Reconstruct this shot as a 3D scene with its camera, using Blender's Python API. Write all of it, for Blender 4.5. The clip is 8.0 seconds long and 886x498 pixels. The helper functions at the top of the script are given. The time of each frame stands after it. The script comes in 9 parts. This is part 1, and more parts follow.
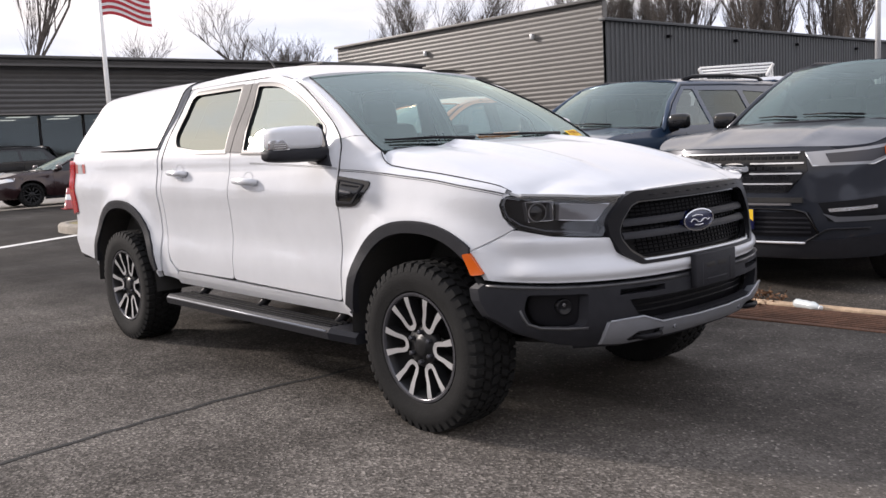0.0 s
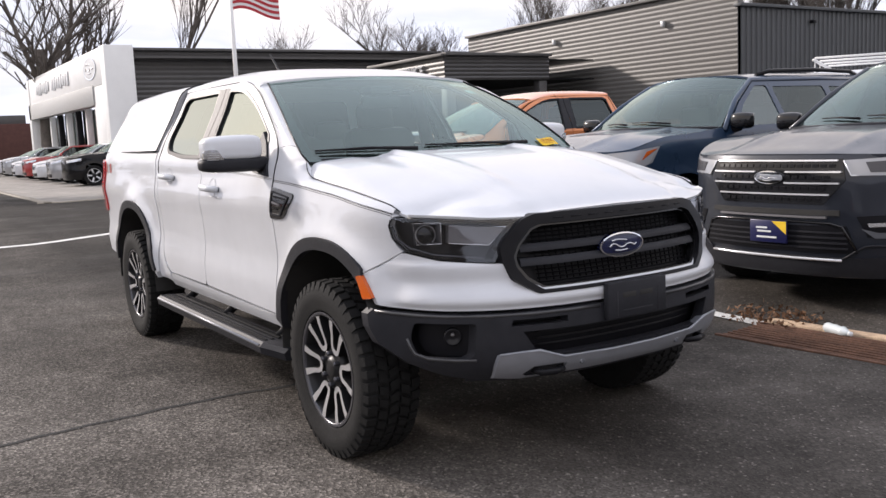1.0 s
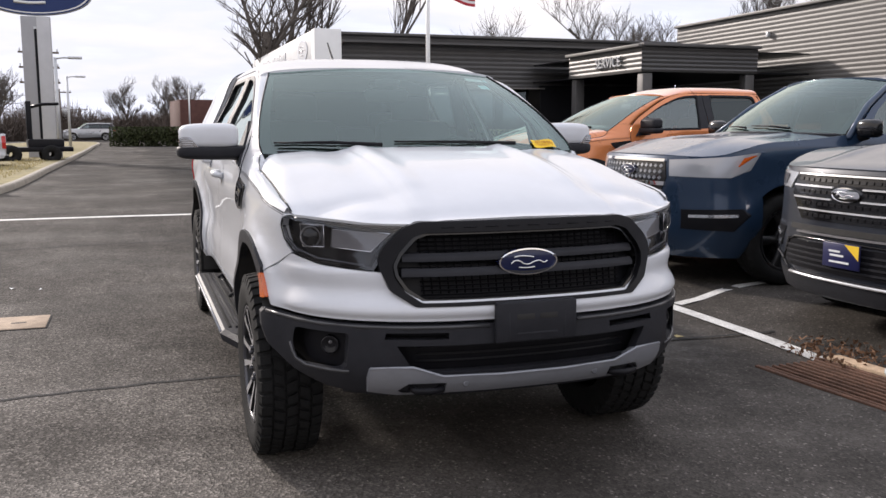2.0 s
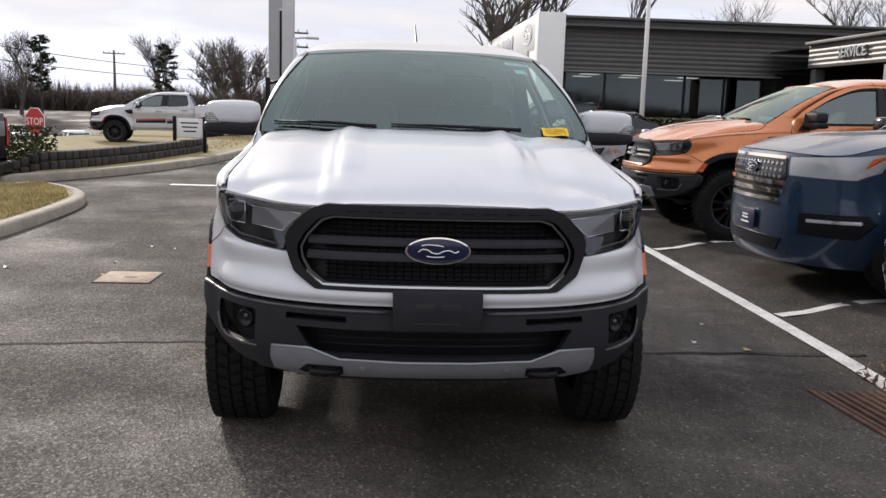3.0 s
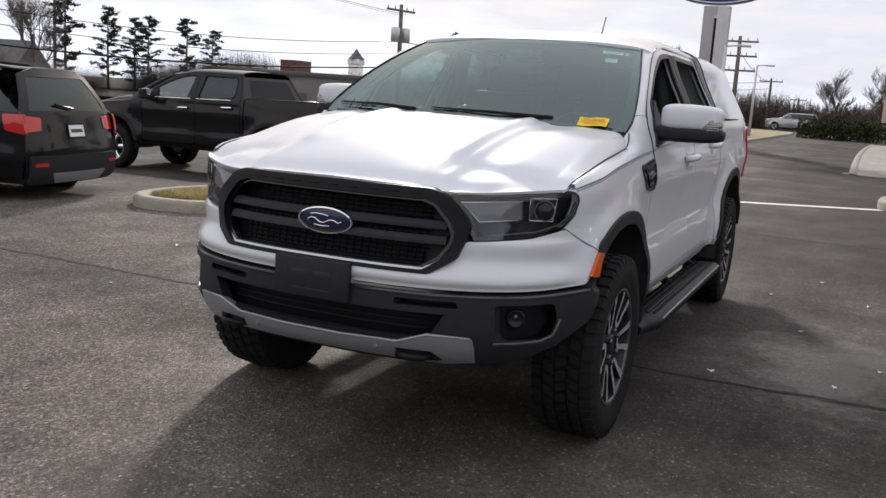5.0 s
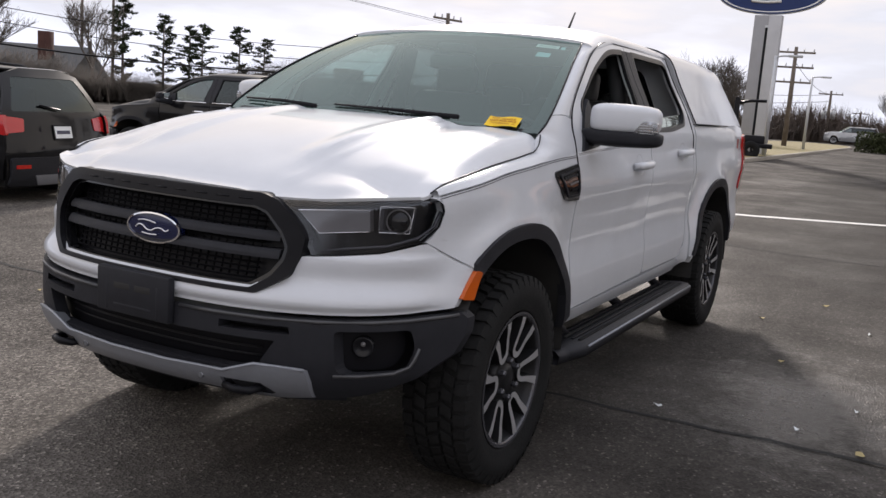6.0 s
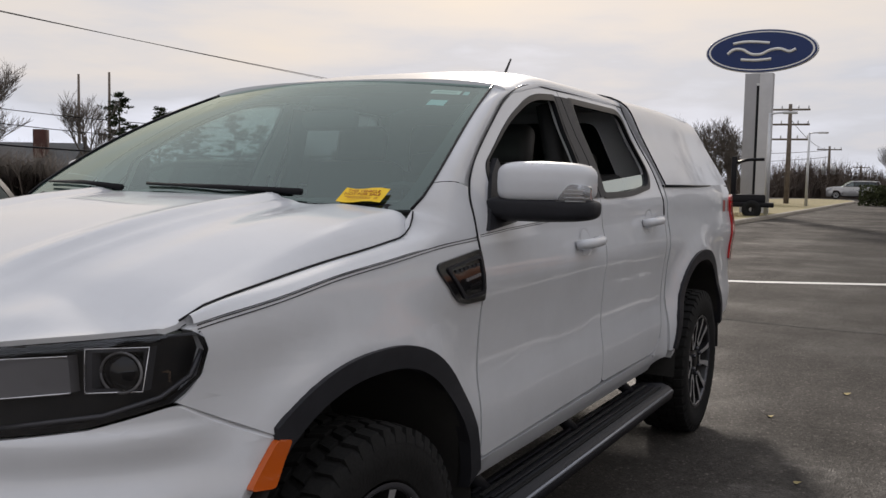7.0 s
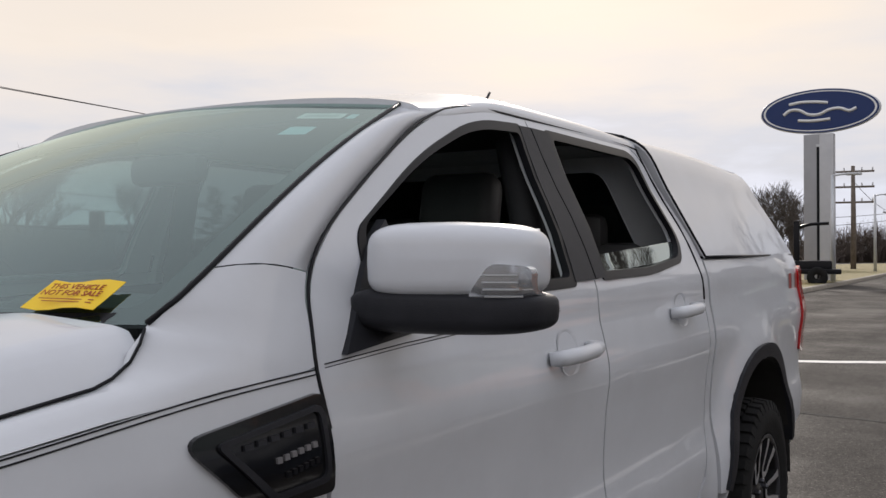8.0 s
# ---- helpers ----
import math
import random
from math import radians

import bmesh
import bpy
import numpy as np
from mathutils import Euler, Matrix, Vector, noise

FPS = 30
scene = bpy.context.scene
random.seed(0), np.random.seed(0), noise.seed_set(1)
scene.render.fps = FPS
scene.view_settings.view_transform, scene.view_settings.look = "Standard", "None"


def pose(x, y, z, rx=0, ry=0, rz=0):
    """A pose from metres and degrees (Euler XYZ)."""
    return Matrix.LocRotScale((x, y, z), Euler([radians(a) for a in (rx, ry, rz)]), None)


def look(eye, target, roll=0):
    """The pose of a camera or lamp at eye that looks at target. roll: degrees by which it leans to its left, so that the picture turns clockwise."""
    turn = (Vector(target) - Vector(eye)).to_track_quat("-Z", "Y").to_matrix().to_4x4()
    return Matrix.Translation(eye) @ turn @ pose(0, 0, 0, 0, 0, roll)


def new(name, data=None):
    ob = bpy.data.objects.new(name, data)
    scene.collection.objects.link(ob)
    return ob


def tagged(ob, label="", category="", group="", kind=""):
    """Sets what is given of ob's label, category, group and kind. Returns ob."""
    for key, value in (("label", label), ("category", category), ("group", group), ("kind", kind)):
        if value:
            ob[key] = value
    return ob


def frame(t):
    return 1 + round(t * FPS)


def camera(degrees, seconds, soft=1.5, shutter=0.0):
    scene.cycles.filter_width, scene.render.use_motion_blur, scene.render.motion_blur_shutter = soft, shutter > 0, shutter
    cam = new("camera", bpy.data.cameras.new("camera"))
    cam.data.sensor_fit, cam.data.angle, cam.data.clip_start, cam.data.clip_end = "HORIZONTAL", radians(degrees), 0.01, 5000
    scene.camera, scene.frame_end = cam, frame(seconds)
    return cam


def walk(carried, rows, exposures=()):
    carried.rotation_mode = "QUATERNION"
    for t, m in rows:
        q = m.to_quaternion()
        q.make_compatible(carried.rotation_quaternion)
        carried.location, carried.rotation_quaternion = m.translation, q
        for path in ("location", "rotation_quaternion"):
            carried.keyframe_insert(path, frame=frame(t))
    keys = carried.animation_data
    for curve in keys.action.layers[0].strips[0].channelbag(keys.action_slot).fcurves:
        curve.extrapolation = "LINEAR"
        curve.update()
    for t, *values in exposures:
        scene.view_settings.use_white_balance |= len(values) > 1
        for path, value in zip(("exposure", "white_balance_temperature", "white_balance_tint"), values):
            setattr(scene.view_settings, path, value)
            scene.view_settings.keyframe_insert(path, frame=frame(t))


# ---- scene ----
from mathutils.geometry import tessellate_polygon

LOT = pose(0, 0, 0)
EXPO = [(0, 0.81, 6550, 16), (1.5, 0.85, 6550, 16), (3.0, 0.61, 6600, 14), (4.5, 0.59, 6600, 14), (6.0, 0.60, 6650, 15), (6.5, 0.43, 6800, 14), (7.0, 0.22, 6800, 13), (7.5, 0.38, 6750, 13), (8.0, 0.35, 6650, 13)]
cam = camera(52.5, 8.0)
PATH = [
    (0, (3.05, -3.441, 1.314), (1.567, -2.12, 1.07), -2.9),
    (0.5, (3.321, -3.027, 1.362), (1.748, -1.818, 1.104), -2.7),
    (1, (3.484, -2.499, 1.375), (1.81, -1.435, 1.12), -2.6),
    (1.5, (3.731, -1.956, 1.405), (1.952, -1.079, 1.153), -1.1),
    (1.7, (3.782, -1.709, 1.394), (1.96, -0.925, 1.136), -0.7),
    (3, (4.005, -0.199, 1.41), (2.034, -0.063, 1.098), 1.8),
    (3.5, (4.077, 0.368, 1.421), (2.11, 0.205, 1.098), 2.6),
    (4, (3.966, 0.899, 1.398), (2.035, 0.508, 1.054), 3.2),
    (4.5, (3.898, 1.4, 1.397), (2.03, 0.777, 1.047), 3.5),
    (4.7, (3.828, 1.558, 1.394), (1.993, 0.84, 1.049), 3.5),
    (5.8, (3.058, 2.105, 1.352), (1.315, 1.181, 1.027), 4.3),
    (6, (2.931, 2.148, 1.368), (1.191, 1.217, 1.045), 4.2),
    (6.5, (2.362, 2.151, 1.351), (0.622, 1.193, 1.121), 1.8),
    (7, (1.726, 2.02, 1.359), (-0.019, 1.057, 1.201), 1.1),
    (7.5, (1.066, 1.916, 1.343), (-0.674, 0.935, 1.252), 0.7),
    (8, (0.449, 1.745, 1.368), (-1.237, 0.669, 1.371), -0.2),
]
walk(cam, [(t, LOT @ look(eye, target, roll)) for t, eye, target, roll in PATH], EXPO)

# ---------------- world, sun, exposure ----------------
SUN_AZ, SUN_EL = radians(205), radians(22)
world = bpy.data.worlds.new("overcast_sky")
scene.world = world
world.use_nodes = True
wn, wl = world.node_tree.nodes, world.node_tree.links
wn.clear()
w_out = wn.new("ShaderNodeOutputWorld")
w_bg = wn.new("ShaderNodeBackground")
w_bg.inputs["Strength"].default_value = 0.1
w_sky = wn.new("ShaderNodeTexSky")
w_sky.sky_type = "NISHITA"
w_sky.sun_disc = False
w_sky.sun_elevation = SUN_EL
w_sky.sun_rotation = radians(90) - SUN_AZ
w_sky.dust_density = 4.0
w_sky.air_density = 1.2
# a thin, streaky cloud deck over the sky
w_tc = wn.new("ShaderNodeTexCoord")
w_sep = wn.new("ShaderNodeSeparateXYZ")
wl.new(w_tc.outputs["Generated"], w_sep.inputs[0])
w_map = wn.new("ShaderNodeMapping")
w_map.inputs["Scale"].default_value = (1.2, 1.2, 6.0)
wl.new(w_tc.outputs["Generated"], w_map.inputs["Vector"])
w_noise = wn.new("ShaderNodeTexNoise")
w_noise.inputs["Scale"].default_value = 2.2
w_noise.inputs["Detail"].default_value = 7.0
w_noise.inputs["Roughness"].default_value = 0.55
wl.new(w_map.outputs[0], w_noise.inputs["Vector"])
w_up = wn.new("ShaderNodeValToRGB")
w_up.color_ramp.elements[0].position, w_up.color_ramp.elements[0].color = 0.0, (0.80, 0.87, 1.0, 1)
w_up.color_ramp.elements[1].position, w_up.color_ramp.elements[1].color = 0.66, (0.73, 0.78, 0.86, 1)
for at, col in ((0.10, (0.535, 0.575, 0.635, 1)), (0.16, (0.685, 0.675, 0.665, 1)), (0.24, (0.80, 0.755, 0.69, 1)), (0.38, (0.77, 0.74, 0.695, 1)), (0.48, (0.72, 0.745, 0.79, 1))):
    e = w_up.color_ramp.elements.new(at)
    e.color = col
w_shift = wn.new("ShaderNodeMath")
w_shift.operation = "MULTIPLY_ADD"
w_shift.inputs[1].default_value = 0.34
wl.new(w_noise.outputs["Fac"], w_shift.inputs[0])
w_sub = wn.new("ShaderNodeMath")
w_sub.operation = "SUBTRACT"
w_sub.inputs[1].default_value = 0.17
wl.new(w_sep.outputs["Z"], w_sub.inputs[0])
wl.new(w_sub.outputs[0], w_shift.inputs[2])
wl.new(w_shift.outputs[0], w_up.inputs["Fac"])
w_gain = wn.new("ShaderNodeMix")
w_gain.data_type = "RGBA"
w_gain.blend_type = "MULTIPLY"
w_gain.inputs["Factor"].default_value = 1.0
wl.new(w_up.outputs["Color"], w_gain.inputs["A"])
w_gain.inputs["B"].default_value = (9.3, 9.3, 9.5, 1)
w_mix = wn.new("ShaderNodeMix")
w_mix.data_type = "RGBA"
w_mix.inputs["Factor"].default_value = 0.98
wl.new(w_sky.outputs[0], w_mix.inputs["A"])
# the haze turns cream towards the sun
w_dot = wn.new("ShaderNodeVectorMath")
w_dot.operation = "DOT_PRODUCT"
w_dot.inputs[1].default_value = (math.cos(SUN_AZ) * math.cos(SUN_EL), math.sin(SUN_AZ) * math.cos(SUN_EL), math.sin(SUN_EL))
wl.new(w_tc.outputs["Generated"], w_dot.inputs[0])
w_near = wn.new("ShaderNodeMapRange")
w_near.interpolation_type = "SMOOTHSTEP"
w_near.inputs["From Min"].default_value, w_near.inputs["From Max"].default_value = 0.55, 0.96
wl.new(w_dot.outputs["Value"], w_near.inputs["Value"])
w_cream = wn.new("ShaderNodeMix")
w_cream.data_type, w_cream.blend_type = "RGBA", "MULTIPLY"
w_high = wn.new("ShaderNodeMapRange")
w_high.inputs["From Min"].default_value, w_high.inputs["From Max"].default_value = 0.11, 0.26
wl.new(w_shift.outputs[0], w_high.inputs["Value"])
w_both = wn.new("ShaderNodeMath")
w_both.operation = "MULTIPLY"
wl.new(w_near.outputs[0], w_both.inputs[0])
wl.new(w_high.outputs[0], w_both.inputs[1])
wl.new(w_both.outputs[0], w_cream.inputs["Factor"])
wl.new(w_gain.outputs["Result"], w_cream.inputs["A"])
w_cream.inputs["B"].default_value = (0.94, 0.915, 0.87, 1)
wl.new(w_cream.outputs["Result"], w_mix.inputs["B"])
wl.new(w_mix.outputs["Result"], w_bg.inputs["Color"])
wl.new(w_bg.outputs[0], w_out.inputs[0])

sun_data = bpy.data.lights.new("sun", "SUN")
sun_data.energy, sun_data.angle, sun_data.color = 2.3, radians(5), (1.0, 0.94, 0.86)
sun = new("sun", sun_data)
sun_dir = Vector((math.cos(SUN_AZ) * math.cos(SUN_EL), math.sin(SUN_AZ) * math.cos(SUN_EL), math.sin(SUN_EL)))
sun.matrix_world = look(sun_dir * 50, (0, 0, 0))


# ---------------- small tools ----------------
def glide(*pts):
    """A smooth curve through (x, y) pairs."""
    px, py = [p[0] for p in pts], [p[1] for p in pts]
    n = len(px)
    d = [(py[i + 1] - py[i]) / (px[i + 1] - px[i]) for i in range(n - 1)]
    m = [d[0]] + [0.0 if d[i - 1] * d[i] <= 0 else 2 * d[i - 1] * d[i] / (d[i - 1] + d[i]) for i in range(1, n - 1)] + [d[-1]]

    def f(x):
        if x <= px[0]:
            return py[0] + m[0] * (x - px[0])
        if x >= px[-1]:
            return py[-1] + m[-1] * (x - px[-1])
        i = 0
        while x > px[i + 1]:
            i += 1
        h = px[i + 1] - px[i]
        t = (x - px[i]) / h
        return ((2 * t**3 - 3 * t**2 + 1) * py[i] + (t**3 - 2 * t**2 + t) * h * m[i] + (-2 * t**3 + 3 * t**2) * py[i + 1] + (t**3 - t**2) * h * m[i + 1])

    return f


def smooth01(a, b, x):
    t = min(1.0, max(0.0, (x - a) / (b - a)))
    return t * t * (3 - 2 * t)


def rounded(pts, r, n=5):
    """A polygon with its corners rounded; r is one radius or one for each corner."""
    out = []
    k = len(pts)
    for i in range(k):
        p, a, b = Vector(pts[i]), Vector(pts[i - 1]), Vector(pts[(i + 1) % k])
        ri = r[i] if isinstance(r, (list, tuple)) else r
        u, v = (a - p), (b - p)
        ri = min(ri, u.length * 0.49, v.length * 0.49)
        if ri < 1e-4:
            out.append(tuple(p))
            continue
        s, e = p + u.normalized() * ri, p + v.normalized() * ri
        for j in range(n + 1):
            t = j / n
            q = s * (1 - t) ** 2 + p * 2 * t * (1 - t) + e * t**2
            out.append(tuple(q))
    return out


def finish(bm, name, mats, parent=None, label="", smooth=True, angle=40):
    me = bpy.data.meshes.new(name)
    if smooth:
        for f in bm.faces:
            f.smooth = True
        lim = radians(angle)
        for e in bm.edges:
            if len(e.link_faces) == 2 and e.calc_face_angle(0) > lim:
                e.smooth = False
    bm.to_mesh(me)
    bm.free()
    for m in mats if isinstance(mats, (list, tuple)) else [mats]:
        me.materials.append(m)
    ob = new(name, me)
    if parent is not None:
        ob.parent = parent
    if label:
        ob["label"] = label
    return ob


def part(name, bm, mats, parent, label="", smooth=True, angle=40):
    """One mesh object under a thing or a part."""
    return finish(bm, name, mats, parent, label, smooth, angle)


def thing(name, m, label, category, group="", kind=""):
    ob = new(name)
    ob.empty_display_size = 0.1
    ob.matrix_world = m
    return tagged(ob, label, category, group, kind)


def again(name, ob, parent, m):
    """One more object on the same mesh."""
    o = new(name, ob.data)
    o.parent = parent
    o.matrix_basis = m
    return o


def skin(outer, surf, holes=(), step=0.06, rim=(0, 0, 0), out=None):
    """A panel: a flat outline with holes, cut into a grid and laid on the surface surf(u, v); rim turns its edges in."""
    loops = [[Vector((u, v, 0)) for u, v in lp] for lp in (outer, *holes)]
    flat = [p for lp in loops for p in lp]
    bm = bmesh.new()
    vs = [bm.verts.new(p) for p in flat]
    for tri in tessellate_polygon(loops):
        try:
            bm.faces.new([vs[i] for i in tri])
        except ValueError:
            pass
    su, sv = step if isinstance(step, tuple) else (step, step)
    for axis, s in ((0, su), (1, sv)):
        lo, hi = min(p[axis] for p in flat), max(p[axis] for p in flat)
        n = int((hi - lo) / s)
        for i in range(1, n + 1):
            co, no = [0, 0, 0], [0, 0, 0]
            co[axis], no[axis] = lo + (hi - lo) * i / (n + 1), 1
            bmesh.ops.bisect_plane(bm, geom=bm.verts[:] + bm.edges[:] + bm.faces[:], plane_co=co, plane_no=no, dist=1e-6)
    bmesh.ops.dissolve_degenerate(bm, dist=1e-5, edges=bm.edges[:])
    for v in bm.verts:
        v.co = surf(v.co.x, v.co.y)
    bm.normal_update()
    rim = Vector(rim)
    way = Vector(out) if out is not None else -rim
    if way.length > 0 and sum((f.normal.dot(way) * f.calc_area() for f in bm.faces)) < 0:
        bmesh.ops.reverse_faces(bm, faces=bm.faces[:])
    if rim.length > 0:
        edge = [e for e in bm.edges if e.is_boundary]
        for e in edge:
            a, b = e.verts
            q = [bm.verts.new(a.co), bm.verts.new(b.co), bm.verts.new(b.co + rim), bm.verts.new(a.co + rim)]
            bm.faces.new(q)
    return bm


def flip(bm):
    """Mirrors across the middle plane."""
    for v in bm.verts:
        v.co.y = -v.co.y
    bmesh.ops.reverse_faces(bm, faces=bm.faces[:])
    return bm


def sided(bm, s):
    return flip(bm) if s < 0 else bm


def box(bm, cx, cy, cz, sx, sy, sz, bevel=0.0, m=None, seg=2):
    r = bmesh.ops.create_cube(bm, size=1.0)
    vs = r["verts"]
    for v in vs:
        v.co = Vector((v.co.x * sx, v.co.y * sy, v.co.z * sz))
    if bevel > 0:
        es = list({e for v in vs for e in v.link_edges})
        g = bmesh.ops.bevel(bm, geom=es, offset=min(bevel, 0.49 * min(sx, sy, sz)), segments=seg, affect="EDGES", profile=0.5, clamp_overlap=True)
        vs = list({v for f in g["faces"] for v in f.verts} | {v for v in vs if v.is_valid})
    mat = Matrix.Translation((cx, cy, cz))
    if m is not None:
        mat = mat @ m
    for v in vs:
        v.co = mat @ v.co
    return bm


def cube(cx, cy, cz, sx, sy, sz, bevel=0.0, m=None):
    return box(bmesh.new(), cx, cy, cz, sx, sy, sz, bevel, m)


def tube(pts, r, n=8, bm=None, caps=True):
    """A round bar along points; r is one radius or one for each point."""
    bm = bm or bmesh.new()
    rings = []
    k = len(pts)
    ref = None
    for i, p in enumerate(pts):
        p = Vector(p)
        d = (Vector(pts[min(i + 1, k - 1)]) - Vector(pts[max(i - 1, 0)])).normalized()
        if ref is None:
            ref = d.orthogonal().normalized()
        a = (ref - d * ref.dot(d))
        a = a.normalized() if a.length > 1e-6 else d.orthogonal().normalized()
        ref = a
        b = d.cross(a)
        ri = r[i] if isinstance(r, (list, tuple)) else r
        rings.append([bm.verts.new(p + (a * math.cos(t) + b * math.sin(t)) * ri) for t in (2 * math.pi * j / n for j in range(n))])
    for q, w in zip(rings, rings[1:]):
        for j in range(n):
            bm.faces.new((q[j], q[(j + 1) % n], w[(j + 1) % n], w[j]))
    if caps:
        bm.faces.new(rings[0][::-1])
        bm.faces.new(rings[-1])
    return bm


def lathe(profile, n=48, axis="y", bm=None, closed=False):
    """Turns (radius, along) pairs round an axis."""
    bm = bm or bmesh.new()
    rings = []
    for r, h in profile:
        ring = []
        for j in range(n):
            t = 2 * math.pi * j / n
            c, s = r * math.cos(t), r * math.sin(t)
            ring.append(bm.verts.new((c, h, s) if axis == "y" else (c, s, h) if axis == "z" else (h, c, s)))
        rings.append(ring)
    pairs = list(zip(rings, rings[1:])) + ([(rings[-1], rings[0])] if closed else [])
    for q, w in pairs:
        for j in range(n):
            bm.faces.new((q[j], q[(j + 1) % n], w[(j + 1) % n], w[j]))
    return bm


def words(text, size, m, mat, parent, name="lettering", depth=0.002, align="CENTER"):
    """Raised lettering as a mesh."""
    cu = bpy.data.curves.new(name, "FONT")
    cu.body, cu.size, cu.extrude, cu.align_x, cu.align_y = text, size, depth, align, "CENTER"
    cu.resolution_u = 3
    tmp = bpy.data.objects.new(name, cu)
    me = bpy.data.meshes.new_from_object(tmp)
    bpy.data.objects.remove(tmp)
    me.materials.clear()
    me.materials.append(mat)
    ob = new(name, me)
    ob.parent = parent
    ob.matrix_basis = m
    return ob


# ---------------- materials ----------------
def stuff(name, color, rough=0.5, metal=0.0, var=0.0, scale=8.0, bump=0.0, bscale=60.0, coat=0.0, spec=0.5, tint=None, rvar=0.0, fine=0.0):
    """A plain surface with two scales of variation in colour, gloss and relief."""
    mt = bpy.data.materials.new(name)
    mt.use_nodes = True
    nt = mt.node_tree
    b = nt.nodes["Principled BSDF"]
    b.inputs["Base Color"].default_value = (*color, 1)
    b.inputs["Roughness"].default_value = rough
    b.inputs["Metallic"].default_value = metal
    b.inputs["Coat Weight"].default_value = coat
    b.inputs["Coat Roughness"].default_value = 0.03
    b.inputs["Specular IOR Level"].default_value = spec
    tc = nt.nodes.new("ShaderNodeTexCoord")
    if var > 0 or rvar > 0:
        n1 = nt.nodes.new("ShaderNodeTexNoise")
        n1.inputs["Scale"].default_value = scale
        n1.inputs["Detail"].default_value = 6.0
        n1.inputs["Roughness"].default_value = 0.65
        nt.links.new(tc.outputs["Object"], n1.inputs["Vector"])
        if var > 0:
            cr = nt.nodes.new("ShaderNodeValToRGB")
            dark = tint or tuple(c * (1 - var) for c in color)
            lite = tuple(min(1, c * (1 + var)) for c in color)
            cr.color_ramp.elements[0].position, cr.color_ramp.elements[0].color = 0.3, (*dark, 1)
            cr.color_ramp.elements[1].position, cr.color_ramp.elements[1].color = 0.7, (*lite, 1)
            nt.links.new(n1.outputs["Fac"], cr.inputs["Fac"])
            last = cr.outputs["Color"]
            if fine > 0:
                n3 = nt.nodes.new("ShaderNodeTexNoise")
                n3.inputs["Scale"].default_value = scale * 14
                n3.inputs["Detail"].default_value = 3.0
                nt.links.new(tc.outputs["Object"], n3.inputs["Vector"])
                mr = nt.nodes.new("ShaderNodeMapRange")
                mr.inputs["From Min"].default_value, mr.inputs["From Max"].default_value = 0.3, 0.7
                mr.inputs["To Min"].default_value, mr.inputs["To Max"].default_value = 1 - fine, 1 + fine
                nt.links.new(n3.outputs["Fac"], mr.inputs["Value"])
                mx = nt.nodes.new("ShaderNodeVectorMath")
                mx.operation = "SCALE"
                nt.links.new(last, mx.inputs[0])
                nt.links.new(mr.outputs[0], mx.inputs["Scale"])
                last = mx.outputs[0]
            nt.links.new(last, b.inputs["Base Color"])
        if rvar > 0:
            mr = nt.nodes.new("ShaderNodeMapRange")
            mr.inputs["From Min"].default_value, mr.inputs["From Max"].default_value = 0.3, 0.7
            mr.inputs["To Min"].default_value, mr.inputs["To Max"].default_value = max(0.02, rough - rvar), min(1, rough + rvar)
            nt.links.new(n1.outputs["Fac"], mr.inputs["Value"])
            nt.links.new(mr.outputs[0], b.inputs["Roughness"])
    if bump > 0:
        n2 = nt.nodes.new("ShaderNodeTexNoise")
        n2.inputs["Scale"].default_value = bscale
        n2.inputs["Detail"].default_value = 4.0
        nt.links.new(tc.outputs["Object"], n2.inputs["Vector"])
        bp = nt.nodes.new("ShaderNodeBump")
        bp.inputs["Strength"].default_value = bump
        bp.inputs["Distance"].default_value = 0.02
        nt.links.new(n2.outputs["Fac"], bp.inputs["Height"])
        nt.links.new(bp.outputs[0], b.inputs["Normal"])
    return mt


def paint(name, color, flake=0.0, rough=0.35, metal=0.0, coat=1.0, spec=0.5):
    """Car paint: a base with a fine flake, a film of road dust and a clear coat."""
    mt = stuff(name, color, rough, metal, var=0.05, scale=3.0, coat=coat, rvar=0.05, spec=spec)
    return mt


def pane(name, tint, base=0.05, sheen=(0.90, 1.0, 0.97)):
    """A sheet of glass: tinted see-through with a mirror gloss that grows at a slant."""
    mt = bpy.data.materials.new(name)
    mt.use_nodes = True
    nt = mt.node_tree
    nt.nodes.clear()
    o = nt.nodes.new("ShaderNodeOutputMaterial")
    tr = nt.nodes.new("ShaderNodeBsdfTransparent")
    tr.inputs[0].default_value = (*tint, 1)
    gl = nt.nodes.new("ShaderNodeBsdfGlossy")
    gl.inputs["Roughness"].default_value = 0.01
    gl.inputs["Color"].default_value = (*sheen, 1)
    lw = nt.nodes.new("ShaderNodeLayerWeight")
    lw.inputs["Blend"].default_value = 0.5
    pw = nt.nodes.new("ShaderNodeMath")
    pw.operation = "POWER"
    pw.inputs[1].default_value = 4.5
    nt.links.new(lw.outputs["Facing"], pw.inputs[0])
    ad = nt.nodes.new("ShaderNodeMath")
    ad.operation = "MULTIPLY_ADD"
    ad.inputs[1].default_value, ad.inputs[2].default_value = 0.95 - base, base
    nt.links.new(pw.outputs[0], ad.inputs[0])
    mx = nt.nodes.new("ShaderNodeMixShader")
    nt.links.new(ad.outputs[0], mx.inputs[0])
    nt.links.new(tr.outputs[0], mx.inputs[1])
    nt.links.new(gl.outputs[0], mx.inputs[2])
    nt.links.new(mx.outputs[0], o.inputs[0])
    return mt


